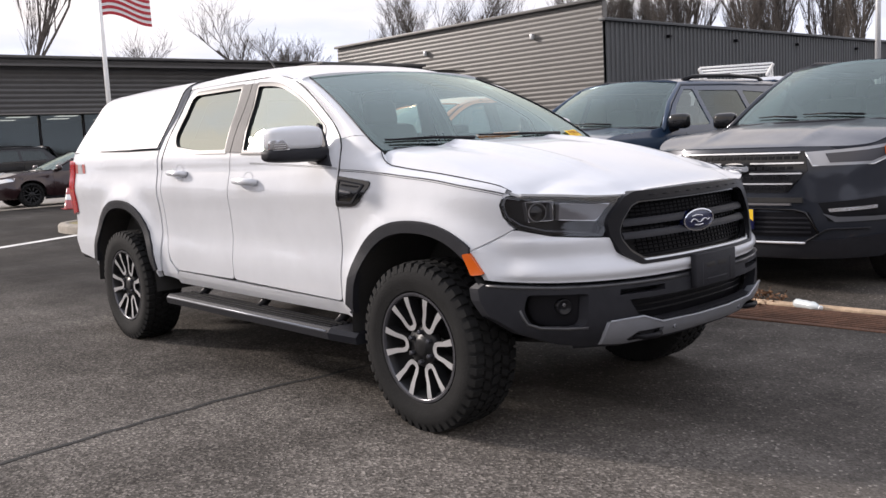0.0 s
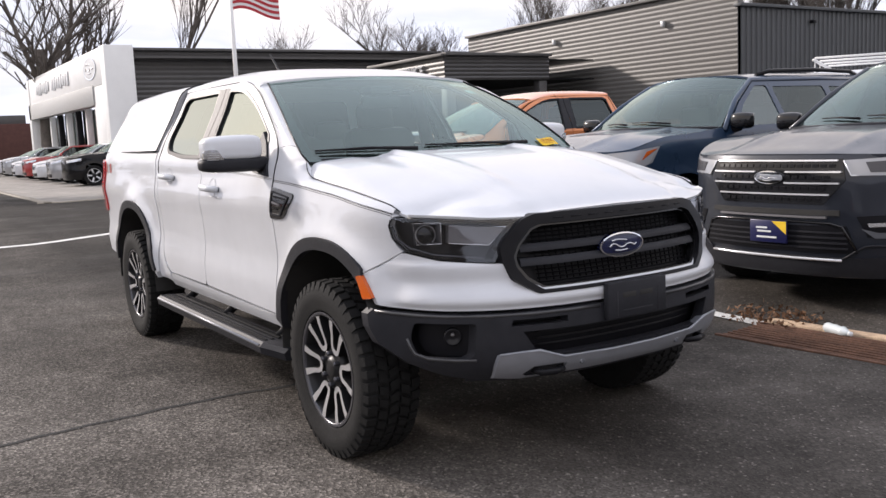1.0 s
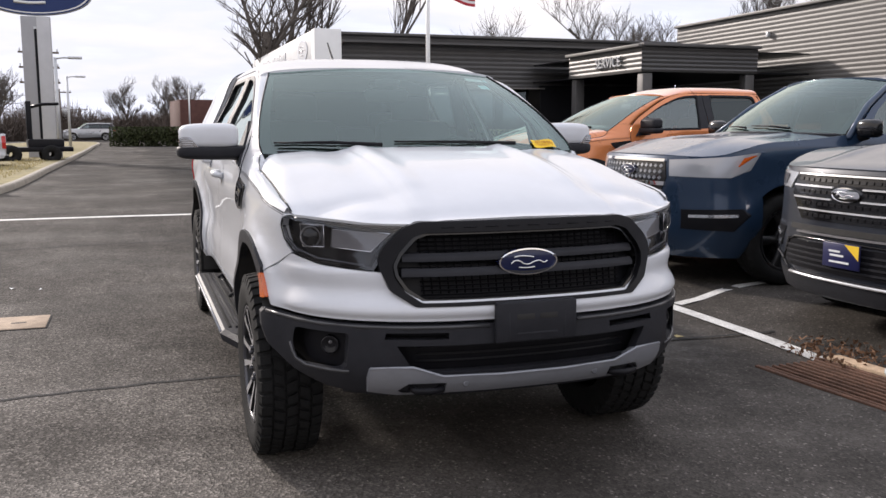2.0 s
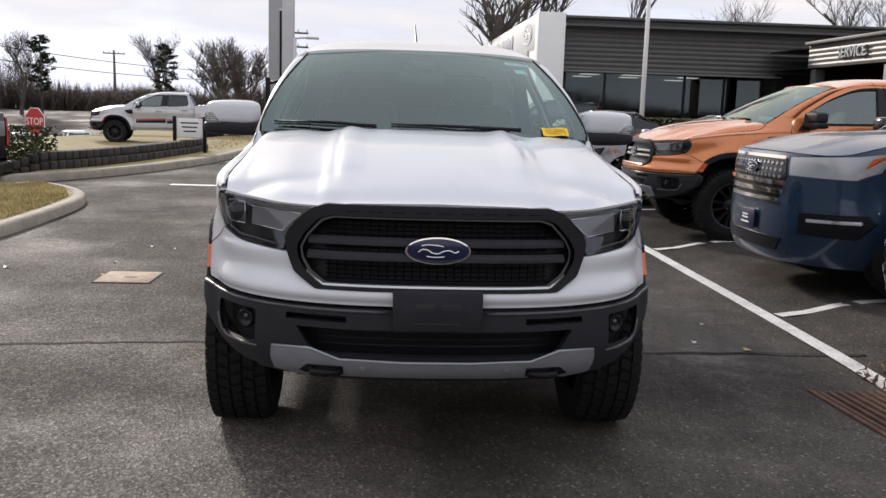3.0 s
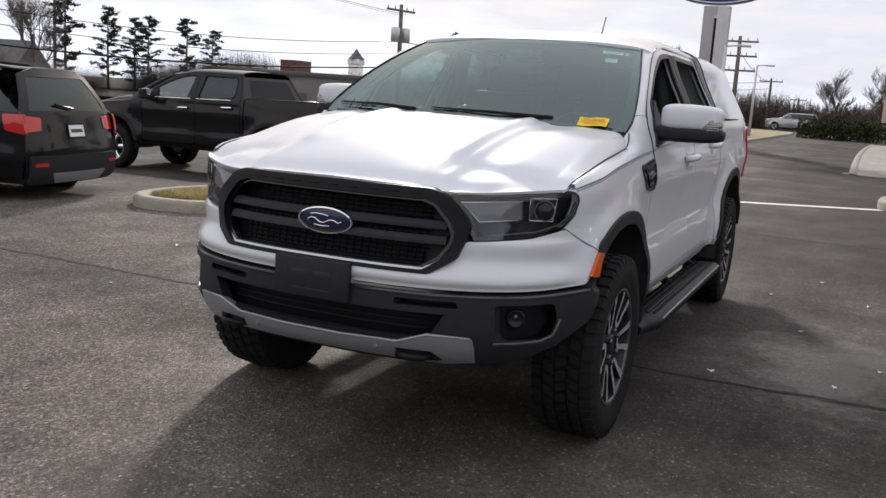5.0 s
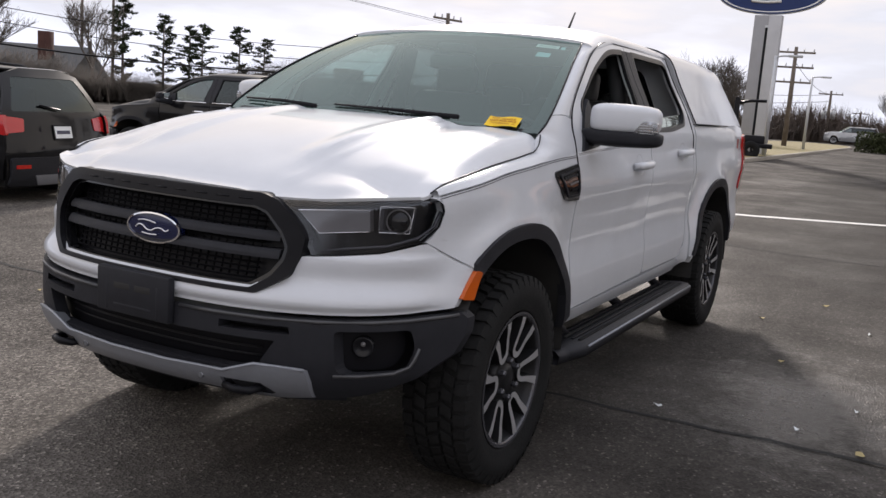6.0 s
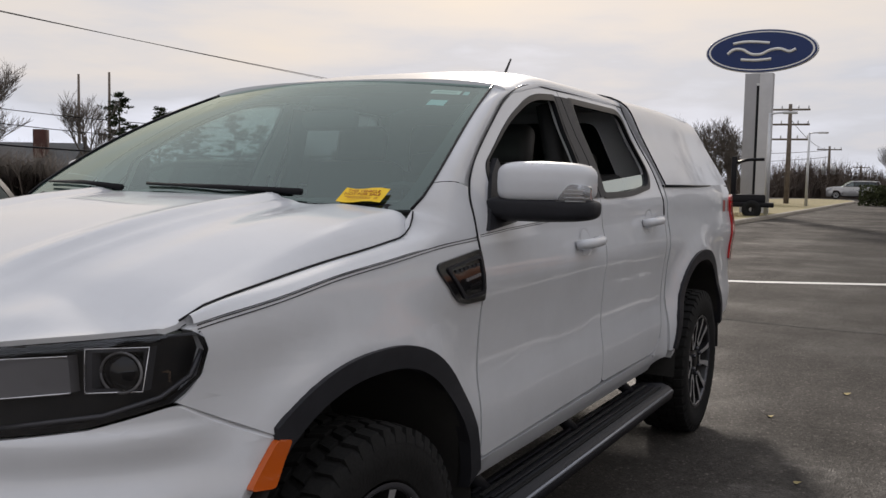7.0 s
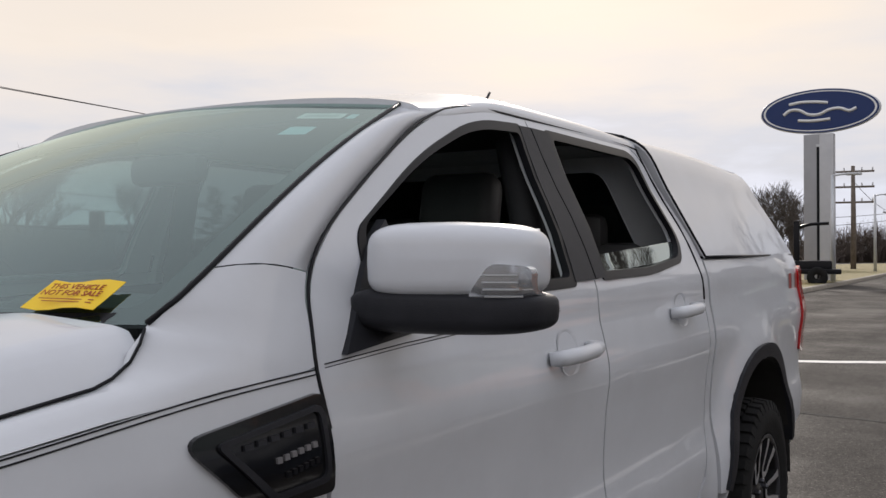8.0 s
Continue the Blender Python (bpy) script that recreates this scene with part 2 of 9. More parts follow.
M_WHITE = paint("white_pearl_paint", (0.575, 0.588, 0.612), rough=0.45, coat=0.68, spec=0.12)
M_BLACKPAINT = paint("black_paint", (0.005, 0.005, 0.006), coat=0.42, spec=0.1)
M_GREYPAINT = paint("dark_grey_metallic_paint", (0.026, 0.030, 0.040), rough=0.32, metal=0.25, coat=0.5, spec=0.25)
M_BLUEPAINT = paint("blue_metallic_paint", (0.016, 0.036, 0.072), rough=0.3, metal=0.3, coat=0.6, spec=0.3)
M_ORANGEPAINT = paint("orange_metallic_paint", (0.62, 0.20, 0.06), rough=0.3, metal=0.35)
M_SILVERPAINT = paint("silver_paint", (0.42, 0.43, 0.45), rough=0.3, metal=0.6)
M_STEELPAINT = paint("steel_grey_paint", (0.16, 0.17, 0.19), rough=0.3, metal=0.5)
M_MAROON = paint("maroon_paint", (0.022, 0.007, 0.009), rough=0.3, metal=0.3)
M_REDPAINT = paint("red_paint", (0.32, 0.02, 0.02), rough=0.3)
M_PLASTIC = stuff("grained_black_plastic", (0.0215, 0.022, 0.026), 0.50, var=0.12, scale=20, bump=0.12, bscale=420, spec=0.17)
M_BLADE = stuff("smooth_dark_plastic_edge", (0.045, 0.045, 0.048), 0.32, spec=0.5)
M_TRIM = stuff("satin_black_trim", (0.010, 0.010, 0.012), 0.34, var=0.1, scale=14, spec=0.12)
M_GLOSSBLACK = stuff("gloss_black", (0.008, 0.008, 0.009), 0.14, coat=0.25, spec=0.35)
M_RUBBER = stuff("tyre_rubber", (0.012, 0.012, 0.012), 0.82, var=0.25, scale=9, bump=0.15, bscale=120, fine=0.15, spec=0.18)
M_ALU = stuff("machined_aluminium", (0.62, 0.62, 0.63), 0.36, 0.72, var=0.06, scale=20)
M_POCKET = stuff("dark_wheel_paint", (0.012, 0.012, 0.013), 0.40, 0.1, spec=0.3)
M_CHROME = stuff("chrome", (0.85, 0.85, 0.86), 0.07, 1.0)
M_SILVER = stuff("silver_bumper_plastic", (0.25, 0.26, 0.285), 0.36, 0.35, var=0.06, scale=15)
M_INTERIOR = stuff("interior_black", (0.028, 0.028, 0.030), 0.75, var=0.15, scale=10)
M_SEAT = stuff("seat_leather", (0.035, 0.034, 0.034), 0.55, var=0.15, scale=12)
M_UNDER = stuff("underbody", (0.022, 0.021, 0.020), 0.85, var=0.3, scale=6)
M_AMBER = stuff("amber_lens", (0.52, 0.095, 0.010), 0.18, coat=0.5)
M_REDLENS = stuff("red_lens", (0.45, 0.012, 0.014), 0.15, coat=0.5)
M_CLEAR = stuff("clear_lamp_reflector", (0.75, 0.77, 0.80), 0.14, 0.8)
M_WS = pane("windscreen_glass", (0.50, 0.66, 0.61), 0.12, (0.82, 0.97, 0.93))
M_TINT = pane("tinted_glass", (0.11, 0.12, 0.12), 0.06)
M_PRIVACY = pane("privacy_glass", (0.15, 0.16, 0.16), 0.38)
M_CARGLASS = pane("door_glass", (0.30, 0.36, 0.34), 0.14)
M_SIDEGLASS = pane("side_glass", (0.42, 0.48, 0.46), 0.48, (0.90, 1.0, 0.95))
M_LAMPLIGHT = stuff("pale_lamp_inner", (0.36, 0.37, 0.39), 0.2, 0.3, coat=0.4)
M_MESH = stuff("dull_black_mesh", (0.004, 0.004, 0.005), 0.7, spec=0.06)
M_DARKGLASS = stuff("dark_rear_glass", (0.010, 0.011, 0.012), 0.25, spec=0.12)
M_FOG = stuff("smoked_fog_lamp", (0.010, 0.010, 0.012), 0.22, spec=0.25)
M_GALVL = stuff("lens_rib", (0.45, 0.45, 0.46), 0.3)
M_LENS = pane("lamp_lens", (0.80, 0.81, 0.83), 0.055, (0.97, 0.98, 1.0))
M_LAMPBLACK = stuff("lamp_inner_black", (0.012, 0.012, 0.014), 0.45, spec=0.3)
M_RIBBED = stuff("ribbed_grey_lamp_band", (0.19, 0.185, 0.19), 0.38, 0.3)
M_LAMPGREY = stuff("lamp_grey_inner", (0.070, 0.070, 0.078), 0.25, 0.4)
M_BRIGHT = stuff("bright_trim", (0.82, 0.82, 0.83), 0.18, 0.55)
M_EMBLEM = stuff("emblem_blue", (0.006, 0.010, 0.045), 0.22, coat=0.3)
M_SHEET_Y = stuff("yellow_paper", (0.80, 0.52, 0.01), 0.6, var=0.05)
M_INKRED = stuff("dark_red_print", (0.30, 0.03, 0.01), 0.7)
M_PAPER = stuff("white_paper", (0.72, 0.74, 0.74), 0.7)
M_PALEBLUE = stuff("pale_blue_sticker", (0.42, 0.62, 0.68), 0.6)
M_BADGE = stuff("badge_red", (0.35, 0.06, 0.05), 0.5)
M_PANELWHITE_ = stuff("sign_white", (0.70, 0.70, 0.69), 0.5)

# ---------------- wheels ----------------
def wheel_meshes(radius, width, rim_r, style, parent_name="wheel"):
    """Meshes of a wheel about the origin, its face towards +y: tyre, rim, spokes, nuts."""
    R, w = radius, width
    side = [(rim_r, 0.36), (rim_r + 0.012, 0.46), (rim_r + 0.05, 0.50), (R - 0.065, 0.497), (R - 0.040, 0.485), (R - 0.020, 0.455)]
    rows = [0.42, 0.31, 0.29, 0.18, 0.16, 0.06, 0.04, -0.04, -0.06, -0.16, -0.18, -0.29, -0.31, -0.42]
    n = 132 if style != "plain" else 48
    prof = [(r, h, None) for r, h in side] + [(R, h, k // 2 if style != "plain" else -1) for k, h in enumerate(rows)] + [(r, -h, None) for r, h in reversed(side)]
    tyre = bmesh.new()
    if style == "paired":
        return block_tyre(R, w, rim_r), *wheel_metal(R, w, rim_r, style)
    rings = []
    for q, (r, h, k) in enumerate(prof):
        ring = []
        for j in range(n):
            rr, hh = r, h * w
            if k is not None and k >= 0:
                ph = (j + (k * 2) % 3 + (1 if k in (1, 3, 5) else 0)) % 3
                rr = R - 0.011 if ph == 2 else R
                if k in (0, 6):
                    rr -= 0.005
            elif k == -1:
                rr = R - 0.004
            elif style != "plain" and abs(h) in (0.485, 0.497) and (j % 6) < 3:
                hh *= 1.022
            t = 2 * math.pi * (j + (0.35 * math.sin(h * 14) if k is not None else 0)) / n
            ring.append(tyre.verts.new((rr * math.cos(t), hh, rr * math.sin(t))))
        rings.append(ring)
    for q, (a, b) in enumerate(zip(rings, rings[1:])):
        for j in range(n):
            tyre.faces.new((a[j], a[(j + 1) % n], b[(j + 1) % n], b[j]))
    for q in range(len(side) + 1, len(side) + 13, 2):
        if style != "plain":
            mid = (q, q + 1)
            for v, u in zip(rings[q], rings[q + 1]):
                c = (v.co + u.co) / 2
                k = (R - 0.012) / math.hypot(c.x, c.z)
                for p in (v, u):
                    if abs(p.co.y) < 0.30 * w + 0.01 and (q // 2) % 2 == 0:
                        p.co = Vector((p.co.x * k, p.co.y, p.co.z * k))
    return tyre, *wheel_metal(R, w, rim_r, style)


def wheel_metal(R, w, rim_r, style):
    """Rim lip, barrel, spokes, hub, nut and disc of a wheel."""
    rim = lathe([(rim_r + 0.004, w * 0.45), (rim_r - 0.006, w * 0.455), (rim_r - 0.014, w * 0.435), (rim_r - 0.015, w * 0.40)], 60)
    back = lathe([(rim_r - 0.014, w * 0.41), (rim_r - 0.03, w * 0.30), (rim_r - 0.034, -0.01), (0.15, -0.015), (0.148, -0.03), (0.02, -0.03)], 40)
    spokes = []
    n = {"paired": 12, "six": 6, "five": 5, "plain": 10, "ten": 10}[style]
    if style == "paired":
        leg = [(rim_r - 0.014, 0.238, 0.0185, 0.44), (rim_r - 0.045, 0.232, 0.0165, 0.43), (0.165, 0.222, 0.0130, 0.405), (0.125, 0.245, 0.0125, 0.385), (0.106, 0.215, 0.0130, 0.375), (0.097, 0.11, 0.0140, 0.372)]
        for j in range(6):
            base = 2 * math.pi * j / 6
            path = [(r, base - a, h, y) for r, a, h, y in leg] + [(0.095, base, 0.0145, 0.372)] + [(r, base + a, h, y) for r, a, h, y in reversed(leg)]
            pts = [Vector((r * math.cos(a), 0, r * math.sin(a))) for r, a, _, _ in path]
            bm = bmesh.new()
            rows_ = []
            for q, (r, a, h, y) in enumerate(path):
                d = (pts[min(q + 1, 12)] - pts[max(q - 1, 0)]).normalized()
                s = Vector((-d.z, 0, d.x))
                up = Vector((0, w * y, 0))
                rows_.append([bm.verts.new(pts[q] + s * h + up - Vector((0, 0.05, 0))), bm.verts.new(pts[q] + s * h * 0.84 + up), bm.verts.new(pts[q] - s * h * 0.84 + up), bm.verts.new(pts[q] - s * h + up - Vector((0, 0.05, 0)))])
            for a_, b_ in zip(rows_, rows_[1:]):
                for i, mi in ((0, 1), (1, 0), (2, 1)):
                    bm.faces.new((a_[i], b_[i], b_[i + 1], a_[i + 1])).material_index = mi
            bmesh.ops.recalc_face_normals(bm, faces=bm.faces[:])
            if sum(f.normal.y for f in bm.faces if f.material_index == 0) < 0:
                bmesh.ops.reverse_faces(bm, faces=bm.faces[:])
            spokes.append(bm)
        n = 0
    for j in range(n):
        ang = 2 * math.pi * j / n
        ws = (0.030, 0.046) if n < 8 else (0.018, 0.024)
        bm = bmesh.new()
        rows_ = []
        for q in range(6):
            f = q / 5
            r = 0.075 + (rim_r - 0.018 - 0.075) * f
            half = ws[0] + (ws[1] - ws[0]) * f**1.5
            y = w * (0.33 + 0.06 * math.sin(math.pi * min(1, f * 1.1)) + 0.05 * f)
            d = Vector((math.cos(ang), 0, math.sin(ang)))
            s = Vector((-math.sin(ang), 0, math.cos(ang)))
            rows_.append([bm.verts.new(d * r + s * half + Vector((0, y - 0.045, 0))), bm.verts.new(d * r + s * half * 0.86 + Vector((0, y, 0))),
                          bm.verts.new(d * r - s * half * 0.86 + Vector((0, y, 0))), bm.verts.new(d * r - s * half + Vector((0, y - 0.045, 0)))])
        for a, b in zip(rows_, rows_[1:]):
            for i, mi in ((0, 1), (1, 0), (2, 1)):
                fc = bm.faces.new((a[i], b[i], b[i + 1], a[i + 1]))
                fc.material_index = mi
        spokes.append(bm)
    hub = lathe([(0.098, w * 0.20), (0.096, w * 0.315), (0.088, w * 0.335), (0.052, w * 0.335), (0.046, w * 0.37), (0.030, w * 0.385), (0.001, w * 0.388)], 30)
    nut = lathe([(0.012, 0), (0.012, 0.022), (0.008, 0.028), (0.0005, 0.029)], 6)
    disc = lathe([(0.001, -0.035), (0.165, -0.035), (0.165, -0.05), (0.02, -0.05)], 36)
    return rim, back, spokes, hub, nut, disc


def block_tyre(R, w, rim_r):
    """An all-terrain tyre: smooth carcass with separate staggered tread blocks."""
    side = [(rim_r, 0.36), (rim_r + 0.010, 0.45), (rim_r + 0.014, 0.452), (rim_r + 0.05, 0.495), (rim_r + 0.075, 0.50), (R - 0.045, 0.49), (R - 0.025, 0.465), (R - 0.014, 0.41)]
    body = lathe([(r, h * w) for r, h in side] + [(r, -h * w) for r, h in reversed(side)], 72)
    bm = bmesh.new()
    n = 46
    rows = [(0.30, 0.455, 0.0, 0.10), (0.115, 0.265, 0.5, -0.25), (-0.075, 0.075, 0.15, 0.3), (-0.265, -0.115, 0.65, -0.25), (-0.455, -0.30, 0.3, 0.10)]
    for y0, y1, ph, skew in rows:
        for j in range(n):
            c = 2 * math.pi * (j + ph) / n
            half = math.pi / n * (0.74 if j % 2 else 0.66)
            sk = skew * math.pi / n
            out = abs(y0 + y1) > 0.6
            sg = 1 if y1 > 0 else -1
            top, bot = [], []
            for yy, da in ((y0, -half - sk), (y1, -half + sk), (y1, half * 0.8 + sk), (y0, half - sk)):
                rim_side = out and ((yy == y1) if sg > 0 else (yy == y0))
                rt = R - 0.006 if rim_side else R
                top.append((rt, c + da, yy * w))
                bot.append((R - (0.042 if rim_side else 0.016), c + da, yy * w * (1.085 if rim_side else 1.0)))
            vt = [bm.verts.new((r * math.cos(a), y, r * math.sin(a))) for r, a, y in top]
            vb = [bm.verts.new((r * math.cos(a), y, r * math.sin(a))) for r, a, y in bot]
            bm.faces.new(vt[::-1])
            for i in range(4):
                bm.faces.new((vb[i], vb[(i + 1) % 4], vt[(i + 1) % 4], vt[i]))
    bmesh.ops.recalc_face_normals(bm, faces=bm.faces[:])
    return body, bm


WHEELS = {}


def add_wheel(parent, x, y, z, s, radius, width, rim_r, style, face, pocket):
    key = (radius, width, rim_r, style, face.name)
    wob = new("wheel")
    wob.parent = parent
    wob.matrix_basis = pose(x, y, z, 0, 0, 0 if s > 0 else 180)
    if key in WHEELS:
        src = WHEELS[key]
        for o in src.children:
            c = again(o.name.split(".")[0], o, wob, o.matrix_basis.copy())
            if "kind" in o:
                tagged(c, kind="stuff")
        return wob
    tyre, rim, back, spokes, hub, nut, disc = wheel_meshes(radius, width, rim_r, style)
    if isinstance(tyre, tuple):
        tagged(part("tread", tyre[1], M_RUBBER, wob, "staggered black rubber tread blocks", angle=30), kind="stuff")
        tyre = tyre[0]
    part("tyre", tyre, M_RUBBER, wob, "black all-terrain tyre", angle=30)
    part("rim", rim, M_LAMPGREY if style == "paired" else face, wob)
    part("rim_back", back, pocket, wob)
    for bm in spokes:
        part("spoke", bm, [face, pocket], wob, angle=30)
    part("hub", hub, pocket, wob, angle=30)
    part("brake_disc", disc, M_ALU, wob)
    n0 = part("nut", nut, M_LAMPGREY, wob, smooth=False)
    nn = 6 if style in ("paired", "six") else 5
    for j in range(nn):
        a = 2 * math.pi * (j + 0.5) / nn
        mm = Matrix.Translation((0.069 * math.cos(a), width * 0.325, 0.069 * math.sin(a)))
        if j == 0:
            n0.matrix_basis = mm
        else:
            again("nut", n0, wob, mm)
    WHEELS[key] = wob
    return wob


# ---------------- the mid-size pickup ----------------
HUBZ, RW = 0.385, -3.221
P_BASE = glide((0.30, 0.79), (0.44, 0.822), (0.53, 0.862), (0.66, 0.868), (0.80, 0.853), (0.95, 0.862), (1.06, 0.876), (1.14, 0.865), (1.22, 0.846), (1.30, 0.812), (1.50, 0.738), (1.68, 0.668), (1.76, 0.620))
P_A = glide((0.40, 0.62), (0.48, 0.70), (0.58, 0.725), (0.73, 0.718), (0.85, 0.685), (0.95, 0.665), (1.05, 0.645), (1.11, 0.615), (1.18, 0.56))
P_N = 2.6


def arch_r(x, z, cx, a=0.525, b=0.562):
    b += 0.030 if cx else 0.0
    dx, dz = abs(x - cx) / a, max(0.0, z - HUBZ) / b
    return (dx**2.3 + dz**2.3) ** (1 / 2.3)


def flare(x, z):
    out = 0.0
    for cx in (0.0, RW):
        r = arch_r(x, z, cx)
        out += 0.040 * math.exp(-(((r - 1) / 0.13) ** 2)) if r > 1 else 0.040
    return out * smooth01(1.30, 1.05, z)


def side_y(x, z):
    b = P_BASE(z)
    if x > 0.2:
        k = min(0.999, (x - 0.2) / P_A(z)) ** P_N
        b *= (1 - k) ** (1 / P_N)
    if x < -3.75:
        b -= 0.022 * ((-3.75 - x) / 0.5) ** 2
    # the shoulder below the windows grows fuller towards the rear
    b += 0.030 * smooth01(1.18, 1.30, z) * smooth01(1.62, 1.37, z) * smooth01(-0.75, -1.5, x)
    return b + flare(x, z)


def fr(th, z, proud=0.0):
    """The nose: angle in degrees round the plan (0 ahead, 90 at the left side) and height."""
    t = radians(abs(th))
    s, c = math.sin(t), math.cos(t)
    x, y = 0.2 + P_A(z) * c ** (2 / P_N), P_BASE(z) * s ** (2 / P_N)
    y += flare(x, z) * smooth01(0.55, 0.40, x)
    d = Vector((c, s, 0))
    return Vector((x + proud * d.x, math.copysign(y + proud * d.y, th), z))


def ty(y, z):
    return math.copysign(math.degrees(math.asin(min(1, (abs(y) / P_BASE(z)) ** (P_N / 2)))), y)


def tx(x, z, s=1):
    return s * math.degrees(math.acos(min(1, ((x - 0.2) / P_A(z)) ** (P_N / 2))))


def arch_pts(cx, x0, x1, z_at, a=0.525, b=0.562, n=18):
    """Points over a wheel opening from x0 to x1."""
    b += 0.030 if cx else 0.0
    pts = []
    for i in range(n + 1):
        x = x0 + (x1 - x0) * i / n
        k = 1 - min(1, (abs(x - cx) / a)) ** 2.3
        pts.append((x, HUBZ + b * k ** (1 / 2.3) if k > 0 else z_at))
    return pts


H_Z = glide((-0.44, 1.312), (-0.1, 1.285), (0.2, 1.246), (0.5, 1.180), (0.68, 1.124), (0.78, 1.082), (0.83, 1.058))
H_E = glide((-0.40, 1.217), (-0.25, 1.200), (-0.1, 1.181), (0.1, 1.159), (0.3, 1.133), (0.44, 1.112), (0.50, 1.094), (0.56, 1.055))
G_Z = glide((-0.62, 1.192), (-0.40, 1.182), (-0.1, 1.156), (0.1, 1.139), (0.30, 1.113), (0.44, 1.092), (0.52, 1.074))


def hood_y(x):
    return 0.803 + 0.006 * smooth01(0.0, 0.4, x) - 0.012 * smooth01(0.40, 0.56, x)


FLANK = 0.115


F_Z = glide((0.0, 1.070), (0.30, 1.064), (0.42, 1.052), (0.55, 1.055), (0.65, 1.065), (0.75, 1.074), (0.82, 1.079))


def hood_tip(y):
    """How far forward the bonnet reaches at y."""
    k = min(0.999, (abs(y) / P_BASE(1.07)) ** P_N)
    return 0.2 + (P_A(1.07) + 0.010) * (1 - k) ** (1 / P_N)


def hood_pt(x, v):
    """The bonnet: a crowned top, and past its shoulder a steep flank down to the shut line."""
    yr = hood_y(x) - 0.075
    a = abs(v)
    if a <= yr:
        y, z = a, hood_z(x, a)
    else:
        f = min(1.0, (a - yr) / FLANK)
        zt, zb = hood_z(x, yr), min(H_E(min(x, 0.55)), H_Z(x))
        y, z = yr + 0.075 * f, zt + (zb - zt) * (0.25 * f + 0.75 * f**2.4)
    # the front rolls down to a level edge over the lamps and the grille
    w = max(0.0, min(1.0, 1 - (hood_tip(y) - x) / 0.10))
    return Vector((x, math.copysign(y, v), z + (F_Z(y) - z) * w * w * (1.6 - 0.6 * w)))


def hood_z(x, y):
    w = min(1.0, abs(y) / max(0.2, hood_y(x) - 0.075))
    edge = min(H_E(min(x, 0.55)) + 0.064 * smooth01(0.62, -0.10, x), H_Z(x))
    z = H_Z(x) - (H_Z(x) - edge) * w**2.6
    k = abs(y) - (0.345 + 0.05 * (0.8 - x) * 0.3)
    z += (0.015 * smooth01(-0.10, 0.0, k) if k < 0 else 0.015 * smooth01(0.045, 0.0, k)) * smooth01(0.74, 0.45, x)
    z -= 0.010 * smooth01(0.05, 0.10, k) * smooth01(0.24, 0.12, k)
    return z


def ws_pt(a, v, proud=0.0):
    yb, yt = 0.785, 0.630
    y = a * (yb + (yt - yb) * v + 0.026 * math.sin(math.pi * max(0.0, min(1.0, v)) ** 0.6))
    xb, zb = -0.22 - 0.115 * a * a, 1.262 + 0.010 * a * a
    xt, zt = -1.055 - 0.075 * a * a, 1.712 - 0.030 * a * a
    bow = 0.028 * math.sin(math.pi * v)
    return Vector((xb + (xt - xb) * v + bow * 0.5 + proud * 0.5, y, zb + (zt - zb) * v + bow * 0.87 + proud * 0.87))


def roof_pt(x, ph):
    t = radians(abs(ph))
    crown = 0.052 + 0.036 * smooth01(-1.08, -1.75, x) - 0.010 * smooth01(-2.2, -2.5, x)
    rail = 1.662 + 0.052 * smooth01(-1.12, -1.55, x) - 0.004 * smooth01(-2.0, -2.5, x)
    y = (P_BASE(rail) + 0.002) * math.sin(t) ** (2 / 3.0)
    return Vector((x, math.copysign(y, ph), rail + crown * math.cos(t) ** (2 / 2.4)))


C_Y = glide((0, 0.836), (0.3, 0.735), (0.5, 0.675), (0.62, 0.585), (0.72, 0.46), (1.0, 0.0))
C_Z = glide((0, 1.345), (0.3, 1.575), (0.5, 1.715), (0.62, 1.762), (0.72, 1.78), (1.0, 1.79))


def cap_pt(x, t):
    """The cap over the bed: its front leans like the cab's back, its rear slopes forward."""
    a = 1 - abs(t)
    y, z = C_Y(a), C_Z(a)
    k = smooth01(-3.2, -4.24, x)
    z = 1.345 + (z - 1.345) * (1 - 0.02 * k)
    up = (z - 1.345) / 0.44
    f = (x + 2.655) / (-4.23 + 2.655)
    x += 0.185 * up * (1 - f) + 0.40 * up**1.25 * max(0.0, f) ** 3
    return Vector((x, math.copysign(max(0.0, y - 0.030 * k), t), z))


FOGM = rounded([(0.640, 0.668), (0.796, 0.668), (0.806, 0.605), (0.790, 0.548), (0.768, 0.533), (0.648, 0.531)], [0.015, 0.012, 0.03, 0.012, 0.012, 0.03], 4)


